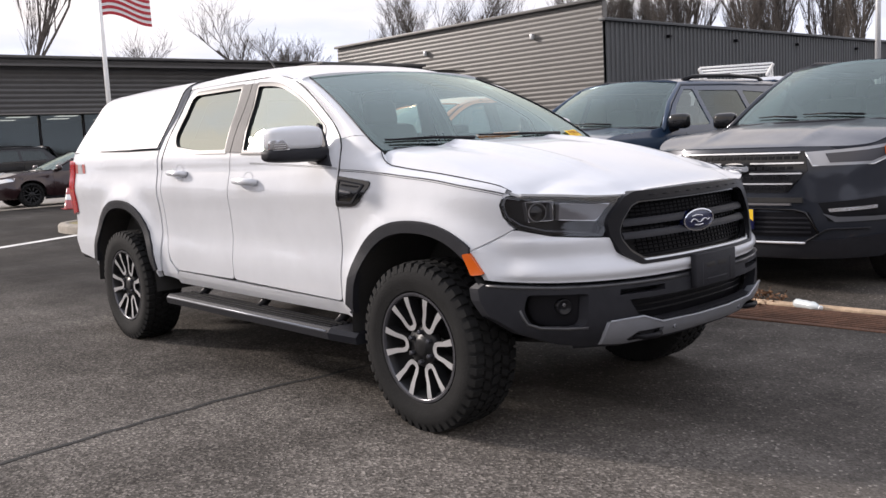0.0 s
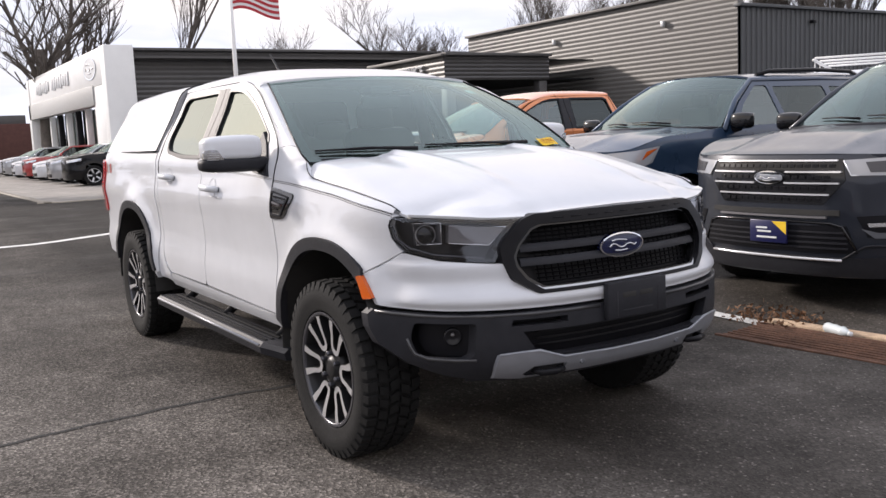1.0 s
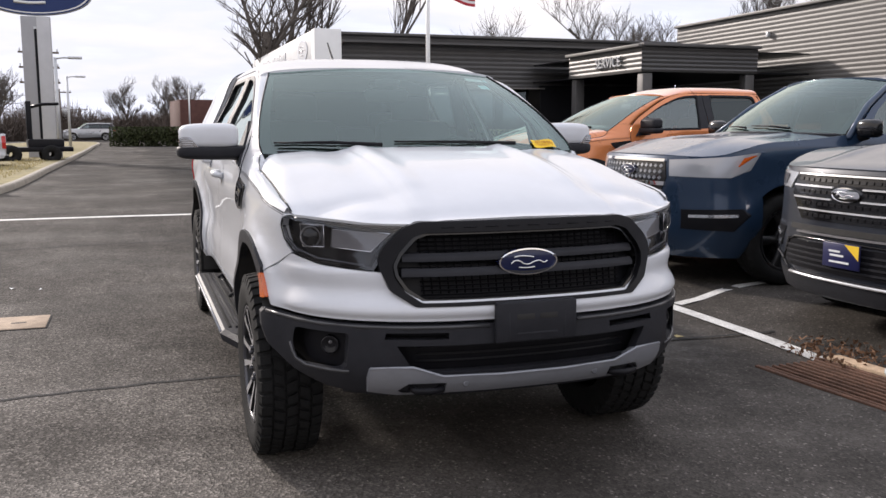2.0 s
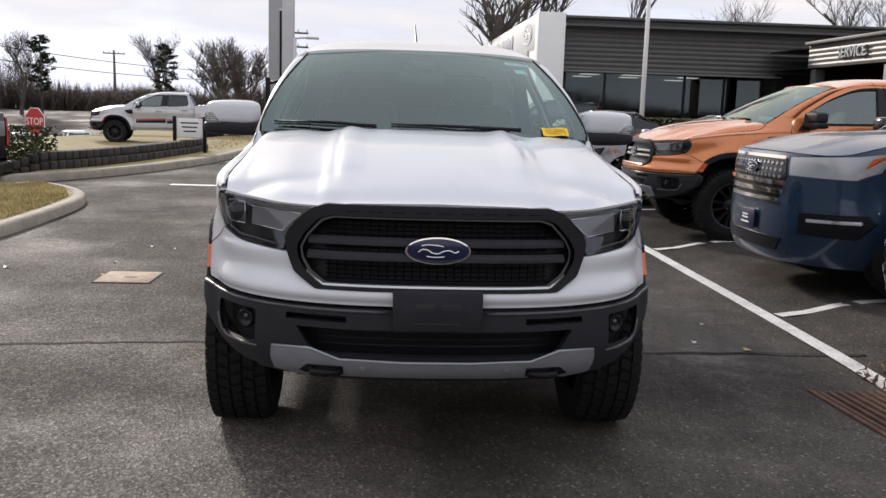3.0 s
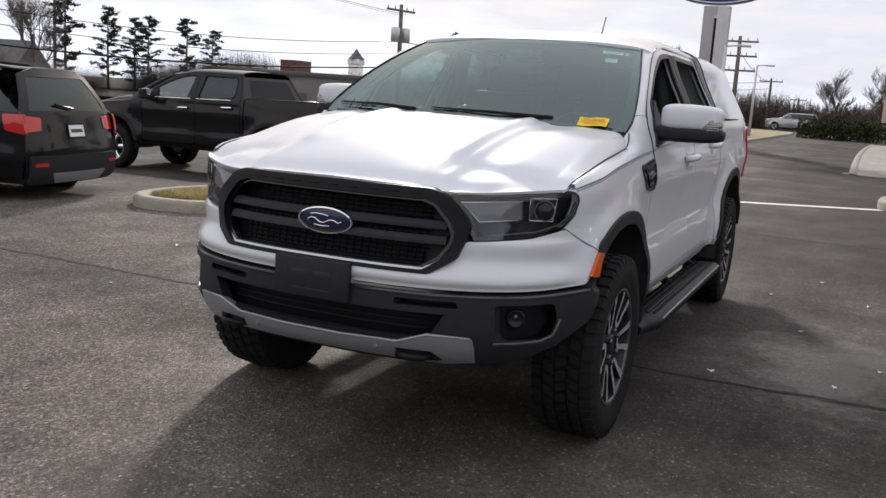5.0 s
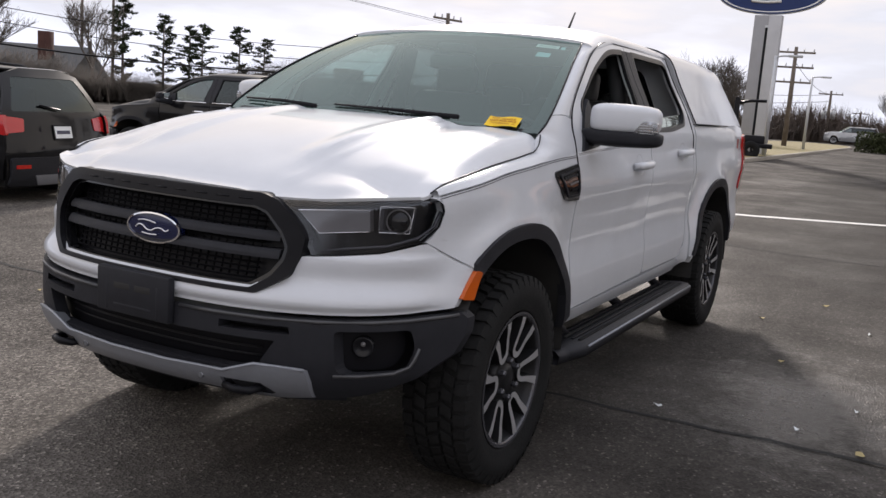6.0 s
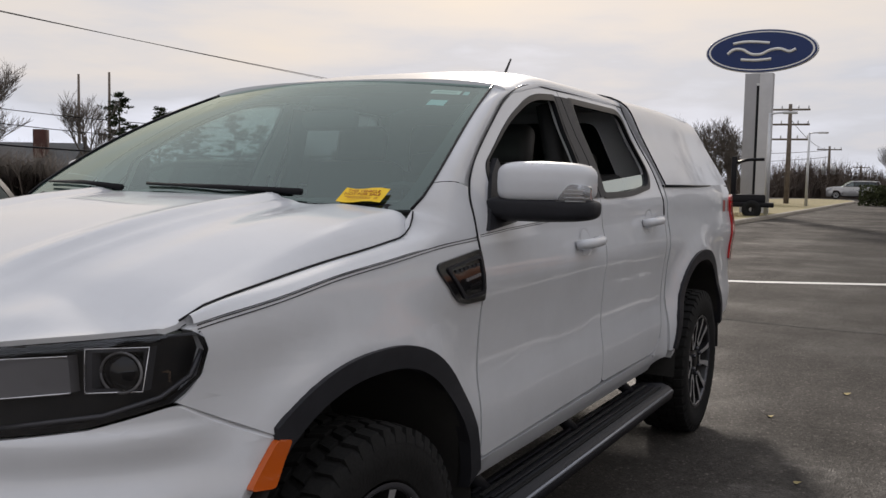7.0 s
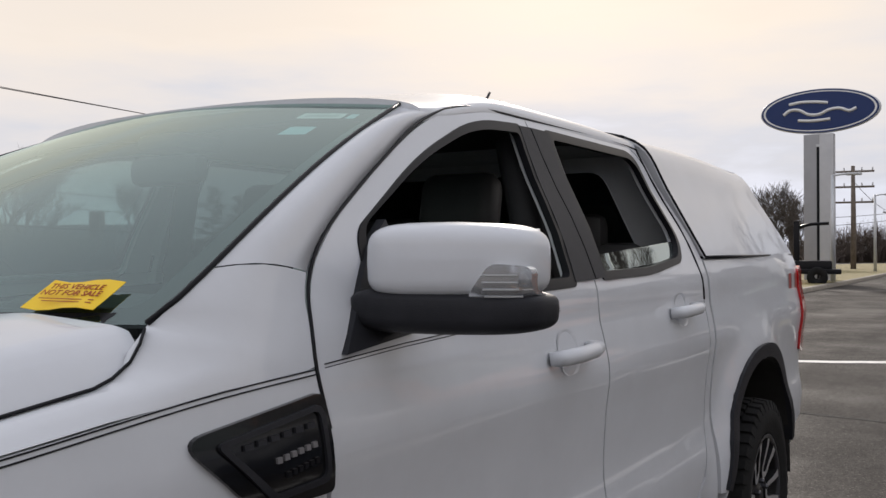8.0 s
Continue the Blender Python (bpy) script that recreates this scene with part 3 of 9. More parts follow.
def pickup(m, label, coat, cap=False, hero=False, wheel="paired", face=None, group="", tail=M_REDLENS, grille_trim=None, stripe=False):
    T = thing("pickup_truck", m, label, "pickup truck", group)
    st = 0.045 if hero else 0.09
    inn = lambda s: (0, -0.03 * s, 0)
    for s in (1, -1):
        side = lambda x, z: Vector((x, s * side_y(x, z), z))
        sidep = lambda x, z: Vector((x, s * (side_y(x, z) + 0.004), z))
        # front wing
        top = [(x, G_Z(x)) for x in (-0.45, -0.3, -0.15, 0.0, 0.15, 0.3, 0.40, 0.47)]
        out = [(-0.612, 0.47), (-0.594, 1.10), (-0.586, 1.190)] + top + [(0.512, 1.070), (0.488, 1.054), (0.480, 1.03), (0.488, 0.985), (0.510, 0.950), (0.530, 0.934), (0.350, 0.842)]
        out += [p for p in arch_pts(0, 0.343, -0.52, 0.46) if p[0] < 0.34]
        wing = part("front_wing", skin(out, side, (), st, inn(s)), coat, T)
        # front door and rear door, each with its window opening
        winF = rounded([(-0.775, 1.275), (-1.545, 1.290), (-1.600, 1.682), (-1.36, 1.668), (-1.06, 1.556), (-0.80, 1.408)], [0.02, 0.02, 0.02, 0.12, 0.12, 0.03], 6)
        door = rounded([(-0.622, 0.53), (-0.604, 1.10), (-0.593, 1.188), (-0.609, 1.262), (-0.643, 1.335), (-0.730, 1.414), (-0.95, 1.548), (-1.145, 1.648), (-1.36, 1.704), (-1.662, 1.713), (-1.668, 1.28), (-1.700, 1.0), (-1.708, 0.55)],
                       [0.03, 0.1, 0.02, 0.03, 0.05, 0.1, 0.1, 0.1, 0.08, 0.005, 0.1, 0.2, 0.03], 5)
        fd = part("front_door", skin(door, side, [winF], st, inn(s)), coat, T)
        winR = rounded([(-1.735, 1.300), (-1.770, 1.684), (-2.36, 1.681), (-2.412, 1.655), (-2.458, 1.400), (-2.41, 1.336), (-2.10, 1.304)], [0.02, 0.02, 0.05, 0.04, 0.05, 0.05, 0.1], 6)
        rdoor = rounded([(-1.716, 0.55), (-1.708, 1.0), (-1.676, 1.28), (-1.670, 1.713), (-2.41, 1.711), (-2.478, 1.665), (-2.555, 1.38), (-2.582, 1.20), (-2.582, 0.80), (-2.55, 0.62), (-2.46, 0.55)],
                        [0.03, 0.2, 0.1, 0.005, 0.06, 0.08, 0.08, 0.1, 0.2, 0.08, 0.05], 5)
        rd = part("rear_door", skin(rdoor, side, [winR], st, inn(s)), coat, T)
        for dr, win in ((fd, winF), (rd, winR)):
            cx, cz = sum(p[0] for p in win) / len(win), sum(p[1] for p in win) / len(win)
            big = [(cx + (p[0] - cx) * 1.03, cz + (p[1] - cz) * 1.06) for p in win]
            small = [(cx + (p[0] - cx) * 0.965, cz + (p[1] - cz) * 0.93) for p in win]
            part("window_seal", skin(big, sidep, [small], 0.08, (0, -0.02 * s, 0)), M_TRIM, dr)
            if hero and s > 0:
                if dr is fd:
                    continue
                win = rounded([(-1.737, 1.304), (-1.742, 1.352), (-2.440, 1.395), (-2.452, 1.385), (-2.40, 1.337)], [0.01, 0.01, 0.02, 0.02, 0.03], 4)
            g = part("window", skin(win, lambda x, z: Vector((x, s * (side_y(x, z) - 0.012), z)), (), 0.08, out=(0, s, 0)), (M_SIDEGLASS if dr is fd else M_PRIVACY) if hero else (M_CARGLASS if dr is fd else M_TINT), dr)
        # black pillar cover between the windows
        bp = [(-1.548, 1.291), (-1.602, 1.688), (-1.663, 1.690), (-1.668, 1.294)]
        part("pillar_cover", skin(bp, lambda x, z: Vector((x, s * (side_y(x, z) + 0.006), z)), (), 0.08, (0, -0.02 * s, 0)), M_PLASTIC, fd)
        bp = [(-1.676, 1.294), (-1.670, 1.690), (-1.772, 1.690), (-1.738, 1.298)]
        part("pillar_cover", skin(bp, lambda x, z: Vector((x, s * (side_y(x, z) + 0.006), z)), (), 0.08, (0, -0.02 * s, 0)), M_PLASTIC, rd)
        if stripe:
            for dr, xa, xb in ((fd, -0.70, -1.69), (rd, -1.73, -2.55)):
                for z0, z1, mt in ((0.80, 0.845, M_BADGE), (0.70, 0.79, M_TRIM)):
                    part("stripe", skin([(xa, z0), (xa, z1), (xb, z1 + 0.03), (xb, z0 + 0.02)], lambda x, z: Vector((x, s * (side_y(x, z) + 0.003), z)), (), 0.15, out=(0, s, 0)), mt, dr)
            part("stripe", skin([(-2.75, 0.88), (-2.75, 0.92), (-4.10, 1.22), (-4.10, 1.08), (-3.6, 1.0)], lambda x, z: Vector((x, s * (side_y(x, z) + 0.003), z)), (), 0.15, out=(0, s, 0)), M_BADGE, T)
        if wheel == "six":
            for dr, xa, xb in ((fd, -0.78, -1.60), (rd, -1.73, -2.40)):
                part("belt_trim", tube([(x, s * (side_y(x, 1.28) + 0.008), 1.272 - 0.02 * x - 0.016) for x in np.linspace(xa, xb, 6)], 0.010, 6), M_CHROME, dr)
        # cab corner, sill and roof rail
        cor = [(-2.468, 0.535), (-2.558, 0.605), (-2.590, 0.80), (-2.590, 1.20), (-2.563, 1.385), (-2.486, 1.668), (-2.415, 1.717), (-2.482, 1.714), (-2.64, 1.335), (-2.645, 0.50), (-2.50, 0.48)]
        part("cab_corner", skin(cor, side, (), st, inn(s)), coat, T)
        sill = [(-0.53, 0.455), (-0.60, 0.522), (-0.70, 0.522), (-2.44, 0.542), (-2.50, 0.50), (-2.50, 0.455)]
        part("sill", skin(sill, side, (), 0.1, (0, -0.10 * s, 0)), coat, T)
        # bed side with its wheel opening
        bed = [(-2.662, 0.53), (-2.662, 1.335), (-3.5, 1.345), (-4.24, 1.352), (-4.27, 0.66), (-4.20, 0.56), (-3.80, 0.52)] + arch_pts(RW, -3.742, -2.70, 0.52)
        bed += [(-2.69, 0.53)]
        part("bed_side", skin(bed, side, (), st, inn(s)), coat, T)
        # arch cladding
        for cx in (0.0, RW):
            lo = 0.46 if cx == 0 else 0.53
            outl, inl = [], []
            a0, a1 = (-0.535, 0.352) if cx == 0 else (-0.535, 0.535)
            for i in range(25):
                x = cx + a0 + (a1 - a0) * i / 24
                k = 1 - min(1, abs(x - cx) / 0.545) ** 2.3
                outl.append((x, max(lo if x < 0.2 else 0.66, HUBZ + (0.575 if cx == 0 else 0.612) * max(0, k) ** (1 / 2.3))))
            for i in range(25):
                x = cx + (a1 - 0.03 if cx else a1 + 0.0) + ((a0 + 0.055) - (a1 - 0.03 if cx else a1)) * i / 24
                k = 1 - min(1, abs(x - cx) / 0.485) ** 2.3
                inl.append((x, max(lo if x < 0.2 else 0.66, HUBZ + (0.520 if cx == 0 else 0.557) * max(0, k) ** (1 / 2.3))))
            part("wheel_arch_trim", skin(outl + inl, lambda x, z: Vector((x, s * (side_y(x, z) + 0.012), z)), (), 0.06, (0, -0.035 * s, 0)), M_PLASTIC, T)
            # inner liner
            lin = bmesh.new()
            prev = None
            for i in range(21):
                t0 = 0.62 if cx == 0 else 0.0
                t = t0 + (math.pi - t0) * i / 20
                px, pz = cx + 0.50 * math.cos(t), HUBZ + 0.55 * math.sin(t)
                row = [lin.verts.new((px, s * 0.90, pz)), lin.verts.new((px, s * 0.46, pz))]
                if prev:
                    lin.faces.new((prev[0], row[0], row[1], prev[1]))
                prev = row
            vs = [lin.verts.new((cx + 0.50 * math.cos(t0 + (math.pi - t0) * i / 20), s * 0.46, HUBZ + 0.55 * math.sin(t0 + (math.pi - t0) * i / 20))) for i in range(21)]
            lin.faces.new(vs)
            part("wheel_arch_liner", lin, M_UNDER, T)
        # foot of the screen pillar: inner edge round the bonnet's rear corner and up the glass, outer edge along the door's seam
        dl = glide((0.0, -0.602), (0.15, -0.638), (0.30, -0.728), (0.55, -0.945), (0.8, -1.14), (1.0, -1.35))
        dz = glide((0.0, 1.262), (0.15, 1.335), (0.30, 1.411), (0.55, 1.545), (0.8, 1.646), (1.0, 1.701))
        ins = [(-0.235, 0.808, 1.200), (-0.262, 0.807, 1.209), (-0.290, 0.805, 1.226), (-0.308, 0.801, 1.247), (-0.320, 0.796, 1.266)]
        outs = [(-0.30, G_Z(-0.30)), (-0.40, G_Z(-0.40)), (-0.50, G_Z(-0.50)), (-0.57, G_Z(-0.57)), (-0.590, 1.194)]
        foot = [(Vector(i), Vector((o[0], side_y(*o), o[1]))) for i, o in zip(ins, outs)]
        for v in (0.0, 0.03, 0.06, 0.10, 0.148):
            k = max(v, -0.05)
            dx_, dz_ = dl(v) + 0.006, dz(v)
            if v < 0.05:
                dx_, dz_ = -0.594 - 0.2 * v, 1.222 + 1.1 * v
            foot.append((ws_pt(1.0, v), Vector((dx_, side_y(dx_, dz_), dz_))))
        e_lerp = lambda e, d, w: e.lerp(d, w) + Vector((0.10, 0.20, 0.16)).normalized() * 0.016 * math.sin(math.pi * w)
        # shoulder of the wing up to the bonnet's edge
        bm = bmesh.new()
        pr = None
        for x in np.linspace(0.505, -0.22, 24):
            o_ = Vector((x, side_y(x, G_Z(x)), G_Z(x) + 0.003))
            n_ = Vector((x, hood_y(x) + 0.004, H_E(x)))
            row = [bm.verts.new(o_.lerp(n_, w) + Vector((0, 0, 0.010 * math.sin(math.pi * w)))) for w in (0, 0.25, 0.5, 0.75, 1)] + [bm.verts.new(n_ - Vector((0, 0.004, 0.03)))]
            if pr:
                for q in range(5):
                    bm.faces.new((pr[q], pr[q + 1], row[q + 1], row[q]))
            pr = row
        for e, d in foot:
            row = [bm.verts.new(e_lerp(e, d, 1 - w)) for w in (0, 0.25, 0.5, 0.75, 1)] + [bm.verts.new(e + Vector((0.02, -0.01, -0.03)))]
            for q in range(5):
                bm.faces.new((pr[q], pr[q + 1], row[q + 1], row[q]))
            pr = row
        bmesh.ops.recalc_face_normals(bm, faces=bm.faces[:])
        if sum(f.normal.z for f in bm.faces) < 0:
            bmesh.ops.reverse_faces(bm, faces=bm.faces[:])
        part("wing_shoulder", sided(bm, s), coat, wing, angle=70)
        shut = [(x, hood_y(x) + 0.001, H_E(x) + 0.003) for x in np.linspace(0.52, -0.22, 14)] + [(i[0], i[1] + 0.002, i[2] + 0.003) for i in ins]
        part("shut_line", tube([(x, s * y, z) for x, y, z in shut], 0.0024, 6), M_TRIM, wing)
        # painted screen pillar, from the bonnet's rear corner to the roof
        rows = []
        bm = bmesh.new()
        for i in range(19):
            v = 0.152 + 0.848 * i / 18
            e = ws_pt(1.0, v)
            d = Vector((dl(v) + 0.006, side_y(dl(v), dz(v)), dz(v)))
            row = []
            for j in range(6):
                w = j / 5
                p = e.lerp(d, w) + Vector((0.10, 0.20, 0.16)).normalized() * (0.016 + 0.008 * smooth01(0.15, 0.4, v)) * (1 - 0.85 * smooth01(0.75, 1.0, v)) * math.sin(math.pi * w)
                row.append(bm.verts.new(p))
            row.append(bm.verts.new(d - Vector((0, 0.03, 0))))
            rows.append(row)
        for a, b in zip(rows, rows[1:]):
            for j in range(6):
                bm.faces.new((a[j], a[j + 1], b[j + 1], b[j]))
        part("screen_pillar", sided(bm, s), coat, T)
        part("screen_gasket", tube([ws_pt(s * 1.0, v, 0.002) for v in np.linspace(0.0, 1.0, 16)], 0.0045, 6), M_TRIM, T)
        seam = [(-0.600, 1.10), (-0.590, 1.190), (-0.606, 1.262), (-0.640, 1.335), (-0.728, 1.416), (-0.95, 1.550), (-1.145, 1.650), (-1.36, 1.706), (-1.665, 1.715), (-2.41, 1.713), (-2.480, 1.665), (-2.558, 1.38), (-2.586, 1.20)]
        seam = [Vector((p.x, s * (side_y(p.x, p.y) + 0.001), p.y)) for p in curl(seam, 4)]
        part("door_seam", tube(seam, 0.0034, 6), M_TRIM, T)
        # amber side marker at the front of the arch trim
        am = [(0.354, 0.836), (0.314, 0.827), (0.366, 0.742), (0.428, 0.750)]
        part("side_marker", skin(rounded(am, 0.01, 3), lambda x, z: Vector((x, s * (side_y(x, z) + 0.014), z)), (), 0.04, (0, -0.02 * s, 0)), M_AMBER, T, "amber side marker")
        # thin groove along the top of the wing
        gr = [(float(x), G_Z(x) - 0.005) for x in np.linspace(0.50, -0.585, 24)]
        for dz_ in (0.0035, -0.0035):
            part("groove", tube([(x, s * (side_y(x, z + dz_) + 0.0008), z + dz_) for x, z in gr], 0.0012, 5), M_TRIM, wing)
        if hero:
            gr = [(-0.610, 1.192), (-0.82, 1.204), (-1.12, 1.217), (-1.45, 1.230)]
            for dz_ in (0.003, -0.003):
                part("groove", tube([(x, s * (side_y(x, z) + 0.0003), z + dz_) for x, z in gr], 0.0010, 5), M_TRIM, fd)
        # wing vent
        vo = rounded([(-0.308, 1.130), (-0.588, 1.158), (-0.604, 1.006), (-0.442, 1.010)], [0.045, 0.02, 0.012, 0.05], 6)
        vent = part("wing_vent", skin(vo, lambda x, z: Vector((x, s * (side_y(x, z) + 0.008), z)), (), 0.04, (0, -0.02 * s, 0)), M_GLOSSBLACK if hero else M_TRIM, T, "black wing vent")
        if hero:
            vi = rounded([(-0.362, 1.118), (-0.578, 1.143), (-0.588, 1.026), (-0.466, 1.022)], 0.018, 4)
            vj = rounded([(-0.380, 1.113), (-0.569, 1.134), (-0.578, 1.035), (-0.473, 1.031)], 0.014, 4)
            part("vent_ring", skin(vi, lambda x, z: Vector((x, s * (side_y(x, z) + 0.013), z)), [vj], 0.05, (0, -0.008 * s, 0)), M_PLASTIC, vent)
            for k, (xa, xb, zz, mt) in enumerate(((-0.41, -0.562, 1.106, M_PLASTIC), (-0.47, -0.560, 1.078, M_RIBBED), (-0.49, -0.562, 1.055, M_TRIM))):
                nb = 6
                for j in range(nb):
                    x0 = xa + (xb - xa) * (j + 0.1) / nb
                    x1 = xa + (xb - xa) * (j + 0.75) / nb
                    zo = -0.010 * (x0 - xa) / (xb - xa) * -1
                    part("badge_bar", skin([(x0, zz - 0.004 + zo), (x1, zz - 0.004 + zo), (x1, zz + 0.004 + zo), (x0, zz + 0.004 + zo)],
                                           lambda x, z: Vector((x, s * (side_y(x, z) + 0.012), z)), (), 0.05, (0, -0.005 * s, 0)), mt, vent)
        # door handles
        for dr, hx, hz in ((fd, -1.465, 1.128), (rd, -2.325, 1.178)):
            yy = side_y(hx, hz)
            bm = bmesh.new()
            pts = [(hx + 0.105, s * (yy + 0.004), hz - 0.004), (hx + 0.088, s * (yy + 0.036), hz), (hx + 0.03, s * (yy + 0.045), hz + 0.002), (hx - 0.05, s * (yy + 0.044), hz + 0.004), (hx - 0.092, s * (yy + 0.036), hz + 0.006), (hx - 0.108, s * (yy + 0.004), hz + 0.006)]
            tube(pts, [0.016, 0.019, 0.019, 0.019, 0.018, 0.015], 10, bm)
            part("handle", bm, M_CHROME if wheel == "six" else coat, dr)
            cup = rounded([(hx - 0.055, hz - 0.05), (hx + 0.055, hz - 0.05), (hx + 0.055, hz + 0.055), (hx - 0.055, hz + 0.055)], 0.045, 5)
            part("handle_cup", skin(cup, lambda x, z: Vector((x, s * (side_y(x, z) + 0.002 - 0.012 * max(0, 1 - ((x - hx) ** 2 + (z - hz) ** 2) / 0.055**2)), z)), (), 0.015, out=(0, s, 0)), coat, dr)
        # mirror
        mir = new("mirror")
        mir.parent = T
        mx, mz = -0.80, 1.348
        q = lambda c, e: math.copysign(abs(c) ** e, c)

        def pod(hx, hx2, hy, hz0, hz1, ex, yc, zc):
            bm = bmesh.new()
            bmesh.ops.create_uvsphere(bm, u_segments=32, v_segments=20, radius=1.0)
            for v in bm.verts:
                x, y, z = q(v.co.x, 0.62), q(v.co.y, 0.42), q(v.co.z, ex)
                x = x * hx if x > 0 else x * hx2
                z = z * (hz1 if z > 0 else hz0) * (1.0 - 0.10 * max(0.0, y))
                v.co = Vector((mx + x - 0.025 * y, s * (yc + y * hy), zc + z))
            if s < 0:
                bmesh.ops.reverse_faces(bm, faces=bm.faces[:])
            return bm

        part("mirror_shell", pod(0.085, 0.035, 0.142, 0.060, 0.066, 0.45, 0.985, mz), coat if hero or stripe else M_PLASTIC, mir, angle=60)
        part("mirror_base", pod(0.082, 0.045, 0.168, 0.046, 0.030, 0.5, 0.972, mz - 0.070), M_PLASTIC, mir, "black mirror base", angle=60)
        part("mirror_arm", tube([(mx + 0.02, s * 0.79, mz - 0.085), (mx + 0.02, s * 0.88, mz - 0.080), (mx + 0.01, s * 0.96, mz - 0.076)], [0.042, 0.038, 0.030], 12), M_PLASTIC, mir)
        part("mirror_foot", skin([(-0.655, 1.205), (-0.86, 1.225), (-0.905, 1.30), (-0.870, 1.425), (-0.80, 1.375)], lambda x, z: Vector((x, s * (side_y(x, z) + 0.012), z)), (), 0.06, (0, -0.02 * s, 0)), M_PLASTIC, mir)
        part("mirror_glass", cube(mx - 0.036, s * 0.985, mz + 0.004, 0.004, 0.245, 0.10, 0.001), M_CHROME, mir)
        if hero:
            ml = rounded([(1.030, 1.289), (1.123, 1.289), (1.126, 1.344), (1.074, 1.348)], 0.012, 3)

            def on_shell(y, z):
                u, w = min(0.999, abs((y - 0.985) / 0.148)), min(0.999, abs((z - mz) / 0.066))
                k = max(0.0, 1 - u ** (2 / 0.42) - w ** (2 / 0.45))
                return Vector((mx + 0.085 * k**0.31 - 0.025 * (y - 0.985) / 0.148 + 0.004, s * (y + 0.003), z))

            tsg = part("turn_signal", skin(ml, on_shell, (), 0.008, (-0.02, 0, 0), out=(1, 0, 0)), M_CLEAR, mir, "clear ribbed indicator lens")
            for k in range(4):
                zz = 1.297 + 0.011 * k
                part("rib", tube([on_shell(y, zz) + Vector((0.002, 0, 0)) for y in np.linspace(1.062, 1.112, 6)], 0.0012, 5), M_GALVL, tsg)
        # running board with brackets
        if cap:
            step = thing("running_board", Matrix.Identity(4), "", "")
            step.parent = T
            for kk in ("label", "category"):
                if kk in step:
                    del step[kk]
            prof = [(0.795, 0.400), (0.955, 0.408), (0.978, 0.388), (0.970, 0.352), (0.81, 0.346)]
            bm = bmesh.new()
            rows = []
            for x in (-0.47, -0.53, -0.61, -1.5, -2.42, -2.50, -2.56):
                k = 0.07 * (smooth01(-0.61, -0.47, x) + smooth01(-2.42, -2.56, x))
                rows.append([bm.verts.new((x, s * (y - (k if y > 0.9 else 0)), z - 0.3 * k)) for y, z in prof])
            for a, b in zip(rows, rows[1:]):
                for i in range(5):
                    bm.faces.new((a[i], a[(i + 1) % 5], b[(i + 1) % 5], b[i]))
            bm.faces.new(rows[0])
            bm.faces.new(rows[-1][::-1])
            if s < 0:
                bmesh.ops.reverse_faces(bm, faces=bm.faces[:])
            part("board", bm, M_PLASTIC, step, "black ribbed running board", angle=25)
            for k in range(4):
                part("tread_strip", cube(-1.5, s * (0.825 + 0.034 * k), 0.409, 1.72, 0.016, 0.008, 0.003), M_RUBBER if k % 2 else M_TRIM, step)
            part("edge_strip", tube([(-0.63, s * 0.974, 0.394), (-2.40, s * 0.974, 0.394)], 0.006, 6), M_SILVER, step)
            for bx in (-0.72, -1.50, -2.22):
                part("bracket", tube([(bx, s * 0.60, 0.50), (bx, s * 0.72, 0.48), (bx, s * 0.84, 0.390)], 0.026, 8), M_TRIM, step)
        # tail lamp
        tl = rounded([(-4.17, 1.27), (-4.185, 0.88), (-4.30, 0.86), (-4.29, 1.29)], 0.02, 3)
        part("tail_lamp", skin(tl, lambda x, z: Vector((x, s * (side_y(x, z) + 0.012), z)), (), 0.06, (0, -0.06 * s, 0)), tail, T, "red tail lamp")
        # headlamp: housing, lens, projector, reflector
        lamp = new("headlamp")
        lamp.parent = T
        pts = [(ty(s * 0.555, 0.89), 0.888), (tx(0.66, 0.905, s), 0.904), (tx(0.545, 0.935, s), 0.934), (tx(0.492, 0.980, s), 0.980), (tx(0.482, 1.03, s), 1.034), (tx(0.496, 1.060, s), 1.066), (tx(0.62, 1.062, s), 1.063), (ty(s * 0.60, 1.05), 1.050), (ty(s * 0.42, 1.04), 1.044), (ty(s * 0.52, 0.95), 0.948)]
        pts = rounded(pts, [0.005, 0.02, 0.03, 0.03, 0.02, 0.015, 0.01, 0.01, 0.004, 0.004], 3)
        part("housing", skin(pts, lambda a, z: fr(a, z, -0.045), (), (6, 0.05), out=(1, 0, 0)), M_LAMPBLACK, lamp)
        bm = skin(pts, lambda a, z: fr(a, z, 0.004), (), (5, 0.05), out=(1, 0, 0))
        part("lens", bm, M_LENS, lamp).visible_shadow = False
        rimp = [(p[0] - (p[0] - 52 * s) * 0.04, p[1] - (p[1] - 1.01) * 0.10) for p in pts]
        part("bezel", skin(pts, lambda a, z: fr(a, z, 0.0), [rimp], (6, 0.05), (-0.05, 0, 0), out=(1, 0, 0)), M_GLOSSBLACK, lamp)
        c0 = tx(0.610, 1.0, s)
        prj = fr(c0, 0.998, -0.022)
        dirv = Vector((0.85, 0.45 * s, 0)).normalized()
        mrot = dirv.to_track_quat("Y", "Z").to_matrix().to_4x4()
        bm = lathe([(0.036, -0.02), (0.036, 0.008), (0.030, 0.012), (0.024, 0.018), (0.012, 0.024), (0.0005, 0.026)], 24)
        for v in bm.verts:
            v.co = prj + mrot @ v.co
        part("projector", bm, M_GLOSSBLACK, lamp)
